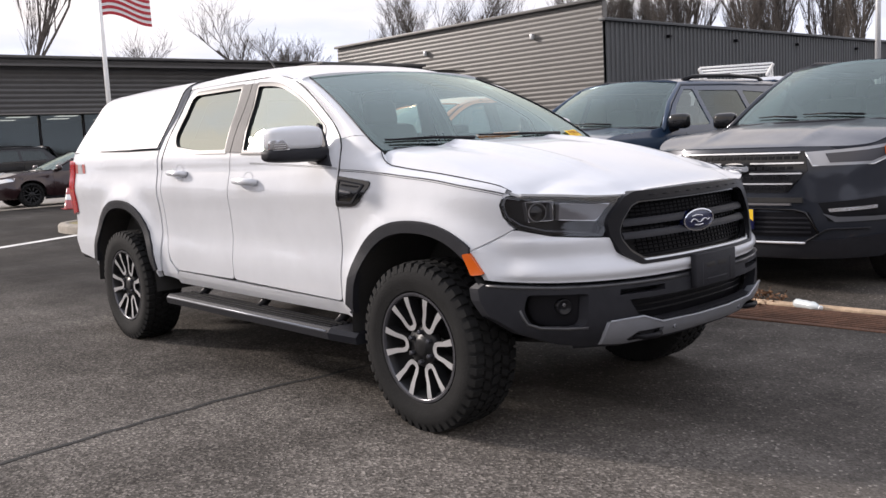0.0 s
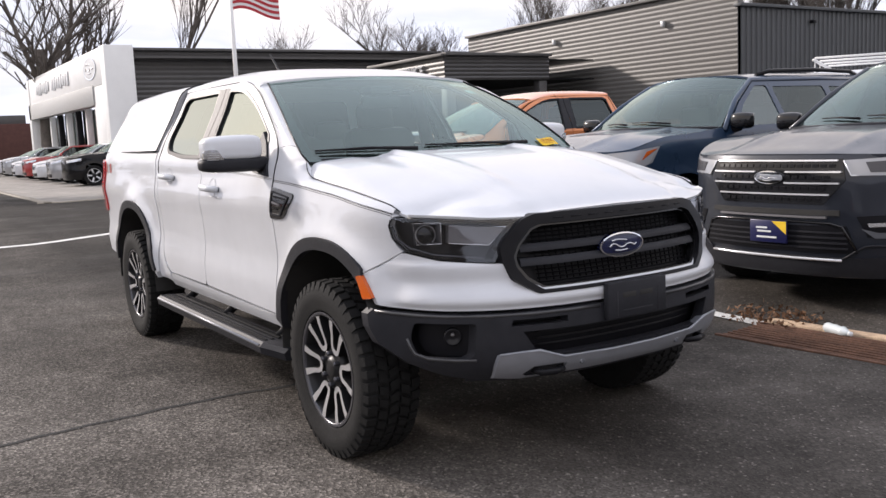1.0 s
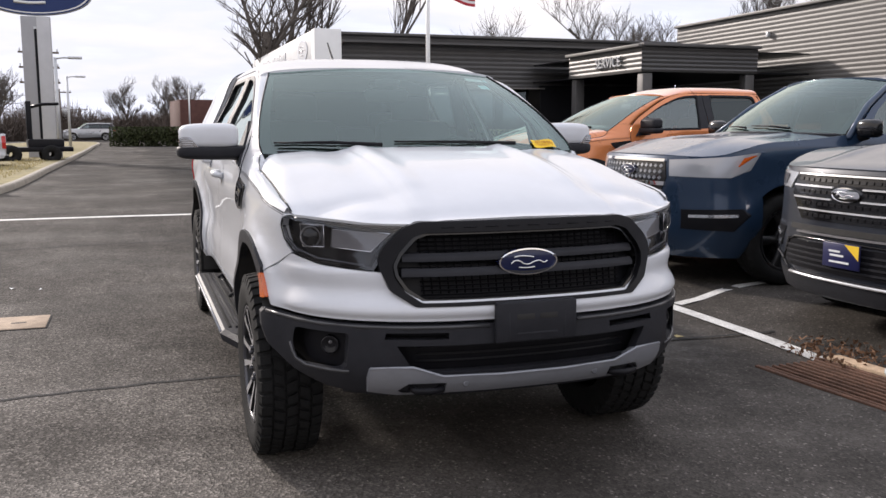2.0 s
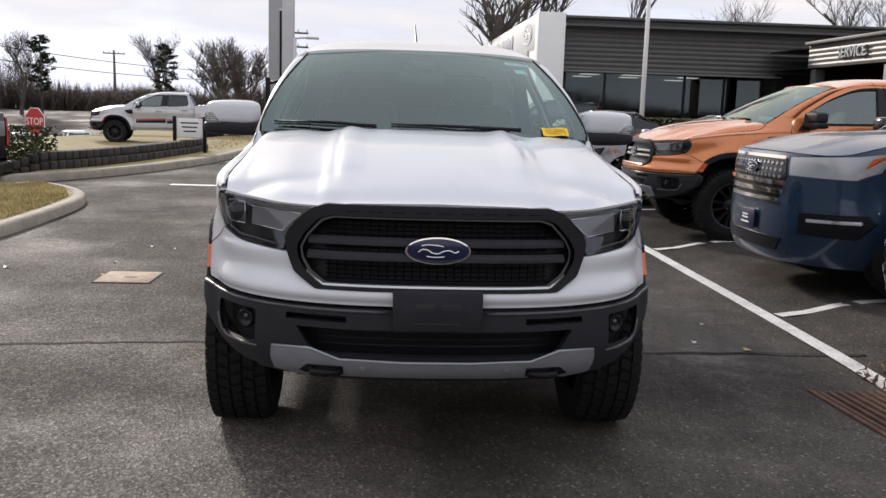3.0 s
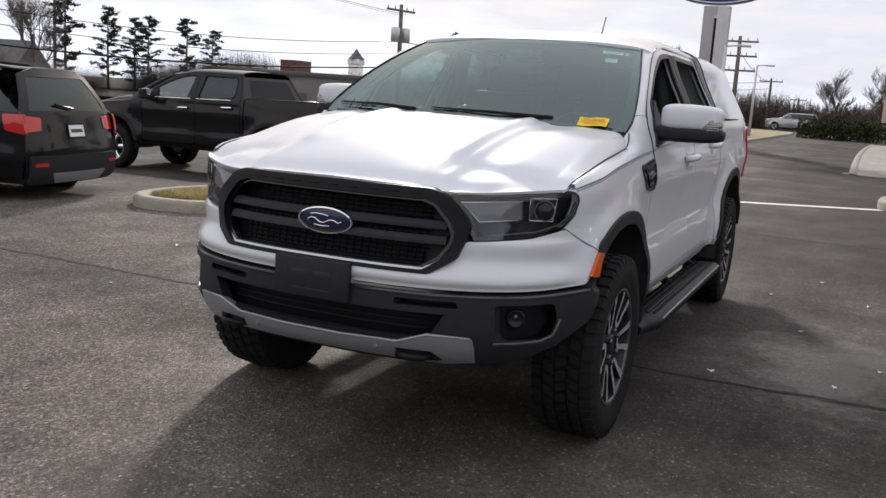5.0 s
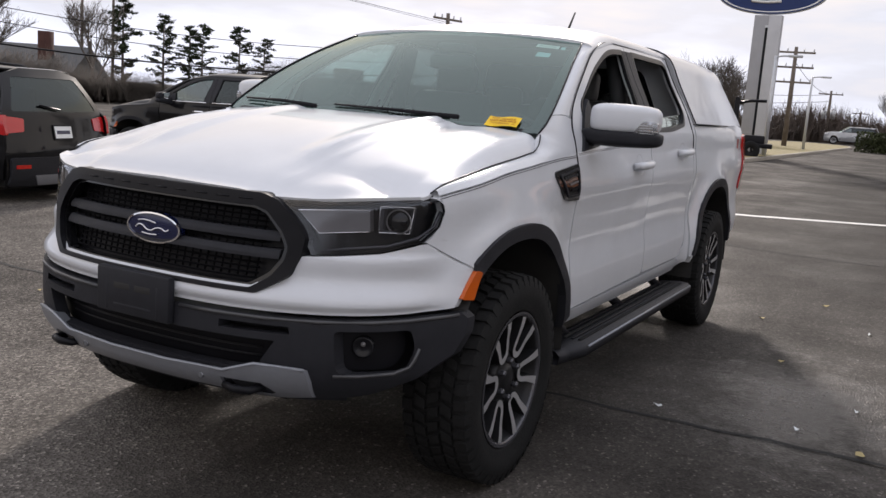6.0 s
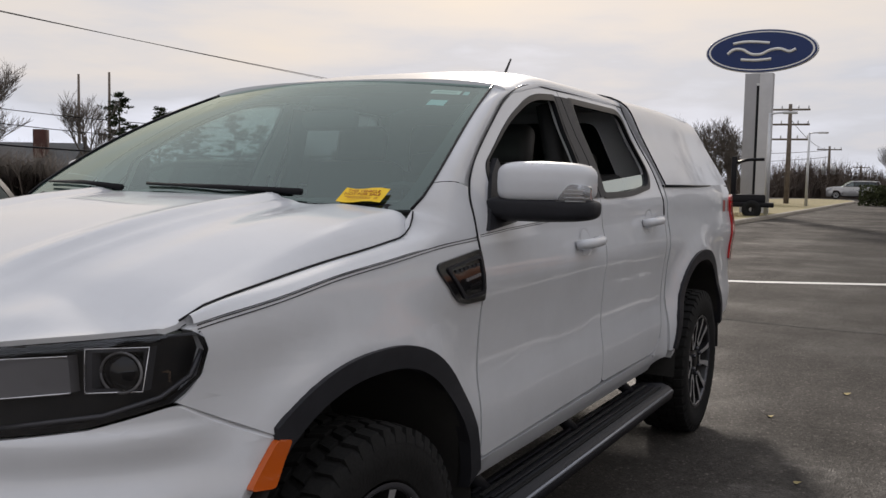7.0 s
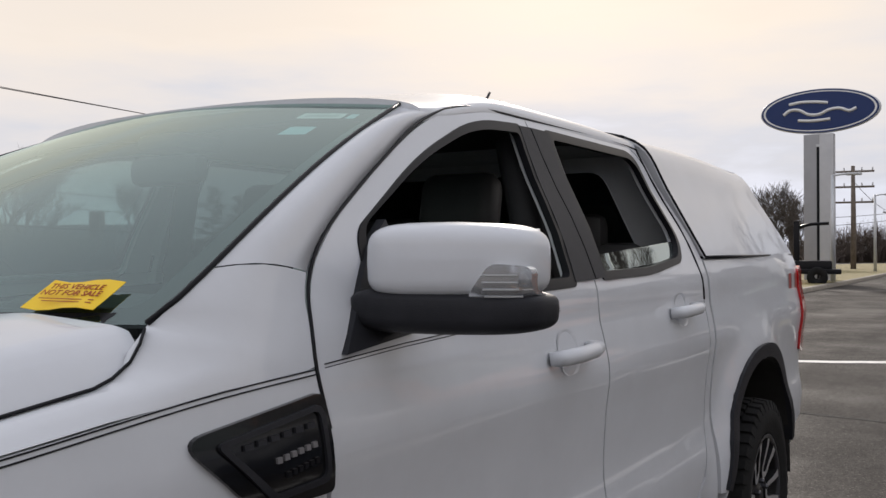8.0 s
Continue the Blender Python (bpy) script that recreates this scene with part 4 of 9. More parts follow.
        ring_ = [prj + mrot @ Vector((0.037 * math.cos(q), 0.012, 0.037 * math.sin(q))) for q in np.linspace(0, 2 * math.pi, 25)]
        part("projector_ring", tube(ring_, 0.0026, 5), M_RIBBED, lamp)
        rc = [(ty(s * 0.568, 0.95), 0.951), (tx(0.678, 0.96, s), 0.964), (tx(0.680, 1.03, s), 1.030), (ty(s * 0.500, 1.01), 1.016)]
        part("reflector", skin(rounded(rc, 0.01, 3), lambda a, z: fr(a, z, -0.020), (), (4, 0.03), (-0.02, 0, 0)), M_RIBBED, lamp)
        part("reflector_edge", tube([fr(a, z, -0.016) for a, z in rc[2:] + rc[:2]], 0.0026, 6), M_CHROME, lamp)
        sq = [(tx(0.662, 0.96, s), 0.964), (tx(0.583, 0.96, s), 0.960), (tx(0.578, 1.03, s), 1.042), (tx(0.662, 1.03, s), 1.044)]
        sqi = [(a + (c0 - a) * 0.18, z + (1.002 - z) * 0.18) for a, z in sq]
        part("bezel_ring", skin(rounded(sq, 0.012, 3), lambda a, z: fr(a, z, -0.012), [rounded(sqi, 0.01, 3)], (5, 0.05), (-0.02, 0, 0)), M_LAMPGREY, lamp)
        part("bezel_edge", tube([fr(a, z, -0.009) for a, z in sq + sq[:1]], 0.0022, 6), M_CHROME, lamp)
        dr_ = [(ty(s * 0.590, 0.905), 0.903), (tx(0.64, 0.92, s), 0.921), (tx(0.555, 0.945, s), 0.946), (tx(0.505, 0.98, s), 0.982), (tx(0.490, 1.02, s), 1.030)]
        part("daytime_strip", tube([fr(a, z, -0.010) for a, z in dr_], 0.0055, 8), M_LAMPGREY, lamp)
        # fog lamp in its recess
        fg = new("fog_lamp")
        fg.parent = T
        po = [(ty(s * q[0], q[1]), q[1]) for q in FOGM]
        part("recess", skin(po, lambda a, z: fr(a, z, -0.035), (), (6, 0.05), out=(1, 0, 0)), M_TRIM, fg)
        c = fr(ty(s * 0.718, 0.612), 0.612, -0.03)
        bm = lathe([(0.034, -0.02), (0.034, 0.014), (0.028, 0.016), (0.020, 0.006), (0.0005, 0.010)], 22)
        for v in bm.verts:
            v.co = c + mrot @ v.co
        fl = part("lamp", bm, M_FOG, fg)
        # small pale knob stands in for the glint in the fog lamp
        bm = lathe([(0.008, 0.006), (0.0065, 0.012), (0.0005, 0.014)], 14)
        for v in bm.verts:
            v.co = c + mrot @ (v.co + Vector((0, 0, 0.008)))
        part("bulb_shield", bm, M_RIBBED, fl)
        part("blade", tube([fr(ty(s * y_, z_), z_, 0.012) for y_, z_ in ((0.640, 0.527), (0.700, 0.526), (0.766, 0.529), (0.795, 0.545), (0.804, 0.570), (0.811, 0.604))], 0.007, 8), M_BLADE, fg)
    # painted bumper cover below lamps and round the grille
    cover = glide((0.70, 0.002), (0.722, 0.006), (0.742, 0.020), (0.752, 0.021), (0.806, 0.002), (0.815, 0.000), (0.872, 0.010), (0.882, 0.010), (0.898, 0.0), (0.94, 0.0))

    def cover_pt(a, z):
        p = fr(a, z)
        return fr(a, z, cover(z) * smooth01(0.40, 0.60, p.x))

    low = lambda y: 0.713 + 0.002 * smooth01(0.30, 0.80, abs(y))
    up, dn = [], []
    for s in (1, -1):
        seq = [(tx(0.360, 0.84, s), 0.838), (tx(0.528, 0.93, s), 0.927), (tx(0.548, 0.927, s), 0.927), (tx(0.66, 0.902, s), 0.899), (ty(s * 0.560, 0.884), 0.884), (ty(s * 0.52, 0.884), 0.882), (ty(s * 0.485, 0.84), 0.835), (ty(s * 0.40, 0.79), 0.785)]
        up.append(seq)
        lowp = [(ty(s * y, 0.76), low(y)) for y in (0.15, 0.3, 0.45, 0.6, 0.72)] + [(tx(0.60, 0.72, s), 0.716), (tx(0.50, 0.72, s), 0.718), (tx(0.445, 0.72, s), 0.724)]
        dn.append(lowp)
    ring = up[0] + list(reversed(up[1])) + list(reversed(dn[1])) + dn[0]
    part("bumper_cover", skin(ring, cover_pt, (), (2.4, 0.010) if hero else (5, 0.03), (-0.03, 0, 0), out=(1, 0, 0)), coat, T, angle=60)
    # dark lower bumper with slots
    lowe = []
    for s in (1, -1):
        lowe.append([(ty(s * y, 0.76), low(y) - 0.012) for y in (0.12, 0.3, 0.45, 0.6, 0.72)] + [(tx(0.60, 0.72, s), 0.704), (tx(0.50, 0.72, s), 0.706), (tx(0.432, 0.71, s), 0.712), (tx(0.405, 0.68, s), 0.690), (tx(0.412, 0.65, s), 0.640), (tx(0.45, 0.58, s), 0.575), (tx(0.55, 0.51, s), 0.500), (tx(0.66, 0.46, s), 0.455), (ty(s * 0.62, 0.46), 0.44)])
    ring = lowe[0] + list(reversed(lowe[1]))
    holes = []
    for s in (1, -1):
        po_ = [(ty(s * q[0], q[1]), q[1]) for q in FOGM]
        holes.append(po_)
        holes.append(rounded([(ty(s * 0.315, 0.67), 0.674), (ty(s * 0.525, 0.67), 0.674), (ty(s * 0.530, 0.65), 0.651), (ty(s * 0.315, 0.65), 0.650)], 0.008, 3))
    holes.append(rounded([(ty(0.49, 0.6), 0.628), (ty(-0.49, 0.6), 0.628), (ty(-0.43, 0.54), 0.530), (ty(0.43, 0.54), 0.530)], 0.02, 4))
    for s in (1, -1):
        edge = [(ty(s * y, 0.72), low(y) - 0.020) for y in (0.17, 0.3, 0.45, 0.6, 0.72)] + [(tx(0.60, 0.70, s), 0.696), (tx(0.50, 0.70, s), 0.698), (tx(0.440, 0.70, s), 0.704)]
        part("bumper_lip", tube([fr(a, z, 0.014) for a, z in edge], 0.007, 8), M_BLADE, T)
    fb = part("front_bumper", skin(ring, lambda a, z: fr(a, z, 0.014), holes, (3, 0.04) if hero else (7, 0.08), (-0.05, 0, 0), out=(1, 0, 0)), M_PLASTIC, T, "dark grey grained plastic front bumper")
    part("bumper_back", skin(ring, lambda a, z: fr(a, z, -0.06), (), (8, 0.1), out=(1, 0, 0)), M_TRIM, fb)
    for k in range(3):
        part("intake_bar", tube([fr(ty(y, 0.6), 0.560 + 0.025 * k, -0.048) for y in np.linspace(-0.44, 0.44, 9)], 0.003, 6), M_LAMPBLACK, fb)
    part("lower_lip", tube([fr(ty(y, 0.46), 0.445, -0.01) for y in np.linspace(-0.66, 0.66, 13)], 0.018, 8), M_PLASTIC, fb)
    # silver skid plate
    sk = [(ty(y, 0.55), z) for y, z in ((0.570, 0.549), (0.435, 0.556), (0.335, 0.519), (0.12, 0.515), (-0.12, 0.515), (-0.335, 0.519), (-0.435, 0.556), (-0.570, 0.549), (-0.596, 0.448), (-0.50, 0.436), (-0.30, 0.446), (0.30, 0.446), (0.50, 0.436), (0.596, 0.448))]
    hk = [rounded([(ty(s * 0.318, 0.49), 0.492), (ty(s * 0.445, 0.49), 0.490), (ty(s * 0.478, 0.46), 0.458), (ty(s * 0.455, 0.45), 0.447), (ty(s * 0.320, 0.45), 0.452)], 0.01, 3) for s in (1, -1)]
    skp = part("skid_plate", skin(sk, lambda a, z: fr(a, z, 0.030 - 0.10 * max(0, 0.50 - z)), hk, (3, 0.03), (-0.05, 0, -0.01), out=(1, 0, 0)), M_SILVER, T, "silver painted skid plate")
    part("skid_edge", tube([fr(a, z - 0.002, 0.028) for a, z in sk[:8]], 0.006, 6), M_SILVER, skp)
    for s in (1, -1):
        part("tow_hook", tube([(0.80, s * 0.335, 0.465), (0.905, s * 0.345, 0.467), (0.915, s * 0.39, 0.467), (0.90, s * 0.435, 0.467), (0.80, s * 0.445, 0.465)], 0.013, 8), M_TRIM, T)
        c = fr(ty(s * 0.253, 0.5), 0.484, 0.030)
        bm = lathe([(0.011, -0.01), (0.011, 0.002), (0.008, 0.003), (0.0005, 0.002)], 14, "x")
        for v in bm.verts:
            v.co = v.co + c
        part("parking_sensor", bm, M_STEELPAINT, skp)
    # grille: surround, back, thick bars, thin bars
    mirr = lambda pts, r=0.03: [(ty(y, 0.93), z) for y, z in rounded(list(pts) + [(-y, z) for y, z in reversed(pts)], r, 4)]
    g_out = mirr([(0.385, 1.061), (0.436, 1.044), (0.512, 0.976), (0.533, 0.940), (0.531, 0.895), (0.504, 0.820), (0.425, 0.766)], 0.012)
    g_mid = mirr([(0.370, 1.022), (0.412, 1.008), (0.467, 0.952), (0.491, 0.908), (0.487, 0.868), (0.457, 0.818), (0.400, 0.779)], 0.010)
    g_in = mirr([(0.363, 1.013), (0.404, 0.999), (0.457, 0.946), (0.480, 0.905), (0.476, 0.871), (0.448, 0.826), (0.394, 0.789)], 0.010)
    gtrim = grille_trim or M_TRIM
    gri = new("grille")
    gri.parent = T
    part("surround", skin(g_out, lambda a, z: fr(a, z, 0.022), [g_mid], (2, 0.03), (-0.05, 0, 0), out=(1, 0, 0)), gtrim, gri, "satin black grille surround")
    part("inner_ring", skin(g_mid, lambda a, z: fr(a, z, 0.006), [g_in], (3, 0.05), (-0.04, 0, 0), out=(1, 0, 0)), M_GLOSSBLACK, gri)
    part("back", skin(g_out, lambda a, z: fr(a, z, -0.05), (), (8, 0.08), out=(1, 0, 0)), M_TRIM, gri)
    for zc, hw in ((0.933, 0.462), (0.880, 0.468)):
        hb = 0.014
        bar = [(ty(y, 0.95), zc - hb) for y in np.linspace(-hw, hw, 9)] + [(ty(y, 0.95), zc + hb) for y in np.linspace(hw, -hw, 9)]
        part("thick_bar", skin(bar, lambda a, z: fr(a, z, 0.000 - 0.7 * max(0, z - zc)), (), (6, 0.012), (-0.035, 0, 0), out=(1, 0, 0)), M_PLASTIC, gri)
    if hero:
        for j in range(14):
            zc = 0.800 + 0.0155 * j
            if min(abs(zc - qz) for qz in (0.933, 0.880)) > 0.018:
                part("thin_bar", tube([fr(ty(y, 0.95), zc, -0.025) for y in np.linspace(-0.41, 0.41, 9)], 0.0035, 5), M_MESH, gri)
        for j in range(27):
            y = -0.40 + 0.0308 * j
            part("thin_bar", tube([fr(ty(y, 0.95), 0.800, -0.03), fr(ty(y, 0.95), 1.008, -0.03)], 0.003, 5), M_MESH, gri)
        for j in range(9):
            y = -0.32 + 0.08 * j
            part("surround_mark", tube([fr(ty(y, 1.04), 1.040, 0.022), fr(ty(y + 0.045, 1.04), 1.040, 0.022)], 0.0026, 6), M_TRIM, gri)
    oval_emblem(gri, 0.872, 0.907, 0.116, 0.049)
    # plate bracket
    if hero:
        pb = part("plate_bracket", cube(0.948, 0.0, 0.704, 0.03, 0.315, 0.146, 0.008), M_PLASTIC, T, "empty black number plate bracket")
        for s in (1, -1):
            part("slot", cube(0.961, s * 0.045, 0.722, 0.006, 0.07, 0.022, 0.003), M_UNDER, pb)
            part("rib", cube(0.961, s * 0.11, 0.69, 0.006, 0.012, 0.10, 0.003), M_PLASTIC, pb)
        part("rib", cube(0.961, 0.0, 0.66, 0.006, 0.16, 0.012, 0.003), M_PLASTIC, pb)
    # bonnet
    xs = np.linspace(-0.385, 0.50, 18)
    hl = [(-0.328, 0.770), (-0.324, 0.805), (-0.312, 0.827), (-0.292, 0.836), (-0.262, 0.840)] + [(float(x), hood_y(x) - 0.079 + FLANK) for x in np.linspace(-0.23, 0.50, 16)]
    tip = []
    for y in np.linspace(0.792, -0.792, 33):
        x = hood_tip(y)
        yr = hood_y(x) - 0.075
        tip.append((x, float(y) if abs(y) <= yr else math.copysign(yr + (abs(y) - yr) * FLANK / 0.075, y)))
    hood_out = hl + tip + [(x, -y) for x, y in reversed(hl)] + [(-0.322 + 0.062 * (1 - (y / 0.77) ** 2), float(y)) for y in np.linspace(-0.72, 0.72, 15)]
    part("bonnet", skin(hood_out, hood_pt, (), (0.030, 0.018) if hero else 0.07, (-0.004, 0, -0.010)), coat, T, angle=60)
    part("bonnet_seal", tube([Vector((hood_tip(y) - 0.012, y, F_Z(abs(y)) - 0.016)) for y in np.linspace(-0.79, 0.79, 41)], 0.009, 6), M_TRIM, T)
    # windscreen, frit, cowl, wipers
    ws = [(-1, 0), (1, 0), (1, 1), (-1, 1)]
    wob = part("windscreen", skin(ws, ws_pt, (), (0.12, 0.1), out=(1, 0, 1)), M_WS, T)
    wob.visible_shadow = False
    fri = rounded([(-0.93, 0.05), (0.93, 0.05), (0.95, 0.984), (-0.95, 0.984)], 0.03, 3)
    part("screen_border", skin(ws, lambda a, v: ws_pt(a, v, -0.006), [fri], (0.12, 0.1), out=(1, 0, 1)), M_TRIM, wob)
    cw = bmesh.new()
    pr = None
    for a in np.linspace(-0.91, 0.91, 13):
        p = ws_pt(a, 0.03)
        row = [cw.verts.new(p), cw.verts.new((p.x + 0.045, p.y * 0.99, p.z - 0.030)), cw.verts.new((p.x + 0.08, p.y * 0.98, p.z - 0.075))]
        if pr:
            for i in range(2):
                cw.faces.new((pr[i], pr[i + 1], row[i + 1], row[i]))
        pr = row
    part("cowl", cw, M_TRIM, T)
    for y0, y1, v1 in ((0.42, -0.14, 0.10), (-0.22, -0.66, 0.085)):
        wp = part("wiper", tube([ws_pt(y0 / 0.735, 0.055, 0.022), ws_pt((y0 + y1) / 1.47, 0.075, 0.022), ws_pt(y1 / 0.735, v1 - 0.01, 0.016)], [0.010, 0.007, 0.004], 7), M_TRIM, T)
        part("blade", tube([ws_pt((y0 - 0.05) / 0.735, 0.085, 0.008), ws_pt((y0 + y1) / 1.47, 0.090, 0.008), ws_pt(y1 / 0.735 - 0.02, v1 + 0.005, 0.008)], 0.0045, 6), M_TRIM, wp)
    # roof
    ro = [(-1.050 - 0.075 * (0.672 * math.sin(radians(abs(p))) ** (2 / 3) / 0.632) ** 2, p) for p in range(-90, 91, 6)] + [(-2.475, 90), (-2.475, -90)]
    part("roof", skin(ro, roof_pt, (), (0.08, 7), (0, 0, -0.02)), coat, T)
    part("cab_back", skin([(-0.80, 0.62), (0.80, 0.62), (0.80, 1.33), (0.64, 1.69), (-0.64, 1.69), (-0.80, 1.33)], lambda y, z: Vector((-2.635 + 0.42 * max(0, z - 1.33), y, z)), [rounded([(-0.62, 1.34), (0.62, 1.34), (0.52, 1.64), (-0.52, 1.64)], 0.05, 4)], 0.2, (0.01, 0, 0)), coat, T)
    part("rear_window", skin(rounded([(-0.62, 1.34), (0.62, 1.34), (0.52, 1.64), (-0.52, 1.64)], 0.05, 4), lambda y, z: Vector((-2.63 + 0.42 * max(0, z - 1.33), y, z)), (), 0.2, out=(-1, 0, 0)), M_TINT if hero else M_DARKGLASS, T)
    if cap:
        part("aerial", tube([(-2.42, 0.02, 1.780), (-2.45, 0.018, 1.81), (-2.622, 0.005, 1.986)], [0.022, 0.010, 0.005], 7), M_TRIM, T)
    # bed, tailgate, cap
    bd = bmesh.new()
    box(bd, -3.45, 0, 0.72, 1.58, 1.10, 0.05)
    part("bed_floor", bd, M_UNDER, T)
    for s in (1, -1):
        part("bed_rail", tube([(-2.66, s * (0.80 if not cap else 0.73), 1.335), (-3.5, s * (0.80 if not cap else 0.73), 1.345), (-4.20, s * (0.76 if not cap else 0.66), 1.350)], 0.026, 8), M_TRIM if not cap else coat, T)
        part("bed_wall", cube(-3.45, s * 0.70, 1.03, 1.58, 0.02, 0.6), M_UNDER, T)
    tg = part("tailgate", cube(-4.27, 0, 1.02, 0.06, 1.44, 0.66, 0.02), coat, T)
    part("tailgate_strip", cube(-4.303, 0, 1.12, 0.012, 1.42, 0.22, 0.004), M_SILVER if hero or not cap else M_TRIM, tg)
    part("rear_bumper", cube(-4.30, 0, 0.57, 0.16, 1.56, 0.15, 0.03), M_TRIM, T)
    part("bed_front", cube(-2.69, 0, 1.0, 0.03, 1.5, 0.66), coat, T)
    if cap:
        co = [(-2.655, -1), (-2.655, 1), (-4.23, 1), (-4.23, -1)]
        cp = part("bed_cap", skin(co, cap_pt, (), (0.09, 0.045), (0, 0, -0.01), out=(0, 0, 1)), coat, T, "white moulded bed cap")
        pts = [cap_pt(-2.655, t) for t in np.linspace(-1, 1, 41)]
        bm = bmesh.new()
        bm.faces.new([bm.verts.new(p) for p in pts])
        part("cap_front", bm, coat, cp)
        bm = bmesh.new()
        bm.faces.new([bm.verts.new(cap_pt(-4.23, t)) for t in np.linspace(-1, 1, 41)])
        part("cap_rear", bm, M_TINT, cp)
        part("cap_seal", tube([cap_pt(-2.655, t) + Vector((-0.004, 0, 0)) for t in np.linspace(-1, 1, 41)], 0.006, 6), M_TRIM, cp)
        for s in (1, -1):
            part("cap_seal", tube([cap_pt(x, s) + Vector((0, 0, -0.004)) for x in (-2.66, -3.2, -3.8, -4.22)], 0.006, 6), M_TRIM, cp)
    # cabin
    cab = new("cabin")
    cab.parent = T
    part("floor", cube(-1.55, 0, 0.56, 2.1, 1.50, 0.05), M_INTERIOR, cab)
    bm = bmesh.new()
    box(bm, -0.72, 0, 1.13, 0.52, 1.46, 0.22, 0.07)
    box(bm, -0.62, 0.37, 1.25, 0.26, 0.40, 0.07, 0.03)
    part("dashboard", bm, M_INTERIOR, cab)
    part("firewall", cube(-0.50, 0, 0.85, 0.03, 1.5, 0.6), M_INTERIOR, cab)
    for s in (1, -1):
        part("door_lining", skin([(-0.66, 0.55), (-0.64, 1.22), (-2.53, 1.29), (-2.53, 0.55)], lambda x, z: Vector((x, s * (side_y(x, z) - 0.07), z)), (), 0.2, (0, 0.0, 0), out=(0, -s, 0)), M_INTERIOR, cab)
        bm = bmesh.new()
        box(bm, -1.42, s * 0.37, 0.83, 0.52, 0.52, 0.18, 0.06)
        box(bm, -1.70, s * 0.37, 1.13, 0.16, 0.50, 0.62, 0.07, Matrix.Rotation(radians(-14), 4, "Y"))
        seat = part("seat", bm, M_SEAT, cab)
        bm = bmesh.new()
        box(bm, -1.80, s * 0.37, 1.50, 0.10, 0.26, 0.19, 0.05, Matrix.Rotation(radians(-10), 4, "Y"), seg=3)
        for q in (-0.06, 0.06):
            tube([(-1.785, s * 0.37 + q, 1.36), (-1.80, s * 0.37 + q, 1.47)], 0.007, 6, bm)
        part("headrest", bm, M_SEAT, seat)
    bm = bmesh.new()
    box(bm, -2.25, 0, 0.86, 0.48, 1.36, 0.16, 0.06)
    box(bm, -2.50, 0, 1.12, 0.12, 1.34, 0.55, 0.05, Matrix.Rotation(radians(-10), 4, "Y"))
    rs = part("rear_seat", bm, M_SEAT, cab)
    for y in (-0.40, 0.40):
        part("headrest", cube(-2.53, y, 1.42, 0.09, 0.26, 0.15, 0.04), M_SEAT, rs)
    bm = lathe([(0.185 + 0.016 * math.cos(a), 0.016 * math.sin(a)) for a in np.linspace(0, 2 * math.pi, 9)[:-1]], 32, "x", closed=True)
    box(bm, 0, 0, 0, 0.04, 0.34, 0.05, 0.015)
    mt = Matrix.Translation((-1.04, 0.37, 1.16)) @ Matrix.Rotation(radians(24), 4, "Y")
    for v in bm.verts:
        v.co = mt @ v.co
    part("steering_wheel", bm, M_INTERIOR, cab)
    bm = bmesh.new()
    box(bm, -1.04, 0, 1.565, 0.05, 0.25, 0.075, 0.025)
    box(bm, -1.08, 0, 1.632, 0.16, 0.15, 0.045, 0.02)
    part("inside_mirror", bm, M_INTERIOR, cab)
    hl_ = [(-1.25, -80), (-1.25, 80), (-2.46, 80), (-2.46, -80)]
    part("headliner", skin(hl_, lambda x, p: roof_pt(x, p) - Vector((0, 0, 0.045)), (), (0.3, 12), out=(0, 0, -1)), M_SEAT, cab)
    for s in (1, -1):
        part("pillar_lining", tube([(-1.66, s * 0.70, 1.25), (-1.66, s * 0.615, 1.66)], 0.045, 6), M_INTERIOR, cab)
    # running gear
    und = new("underbody")
    und.parent = T
    bm = bmesh.new()
    for s in (1, -1):
        box(bm, -1.9, s * 0.42, 0.52, 4.9, 0.08, 0.14)
    box(bm, -1.5, 0, 0.50, 1.8, 0.5, 0.10)
    box(bm, 0.10, 0, 0.62, 0.9, 0.8, 0.40, 0.05)
    part("chassis", bm, M_UNDER, und)
    part("axle", tube([(RW, -0.7, HUBZ), (RW, 0.7, HUBZ)], 0.05, 8), M_UNDER, und)
    part("axle", tube([(0, -0.7, HUBZ), (0, 0.7, HUBZ)], 0.04, 8), M_UNDER, und)
    part("belly_plate", cube(0.45, 0, 0.40, 0.7, 1.0, 0.02, 0.005, Matrix.Rotation(radians(-6), 4, "Y")), M_UNDER, und)
    for s in (1, -1):
        for x in (0.0, RW):
            add_wheel(T, x, s * 0.79, HUBZ, s, 0.390, 0.265, 0.248, wheel, face or M_ALU, M_POCKET)
    return T


def curl(pts, n=6):
    """A smooth run of points through pts."""
    out = []
    k = len(pts)
    for i in range(k - 1):
        p0, p1, p2, p3 = (Vector(pts[max(0, min(k - 1, i + j))]) for j in (-1, 0, 1, 2))
        for q in range(n):
            t = q / n
            out.append(0.5 * (2 * p1 + (p2 - p0) * t + (2 * p0 - 5 * p1 + 4 * p2 - p3) * t**2 + (3 * p1 - p0 - 3 * p2 + p3) * t**3))
    out.append(Vector(pts[-1]))
    return out


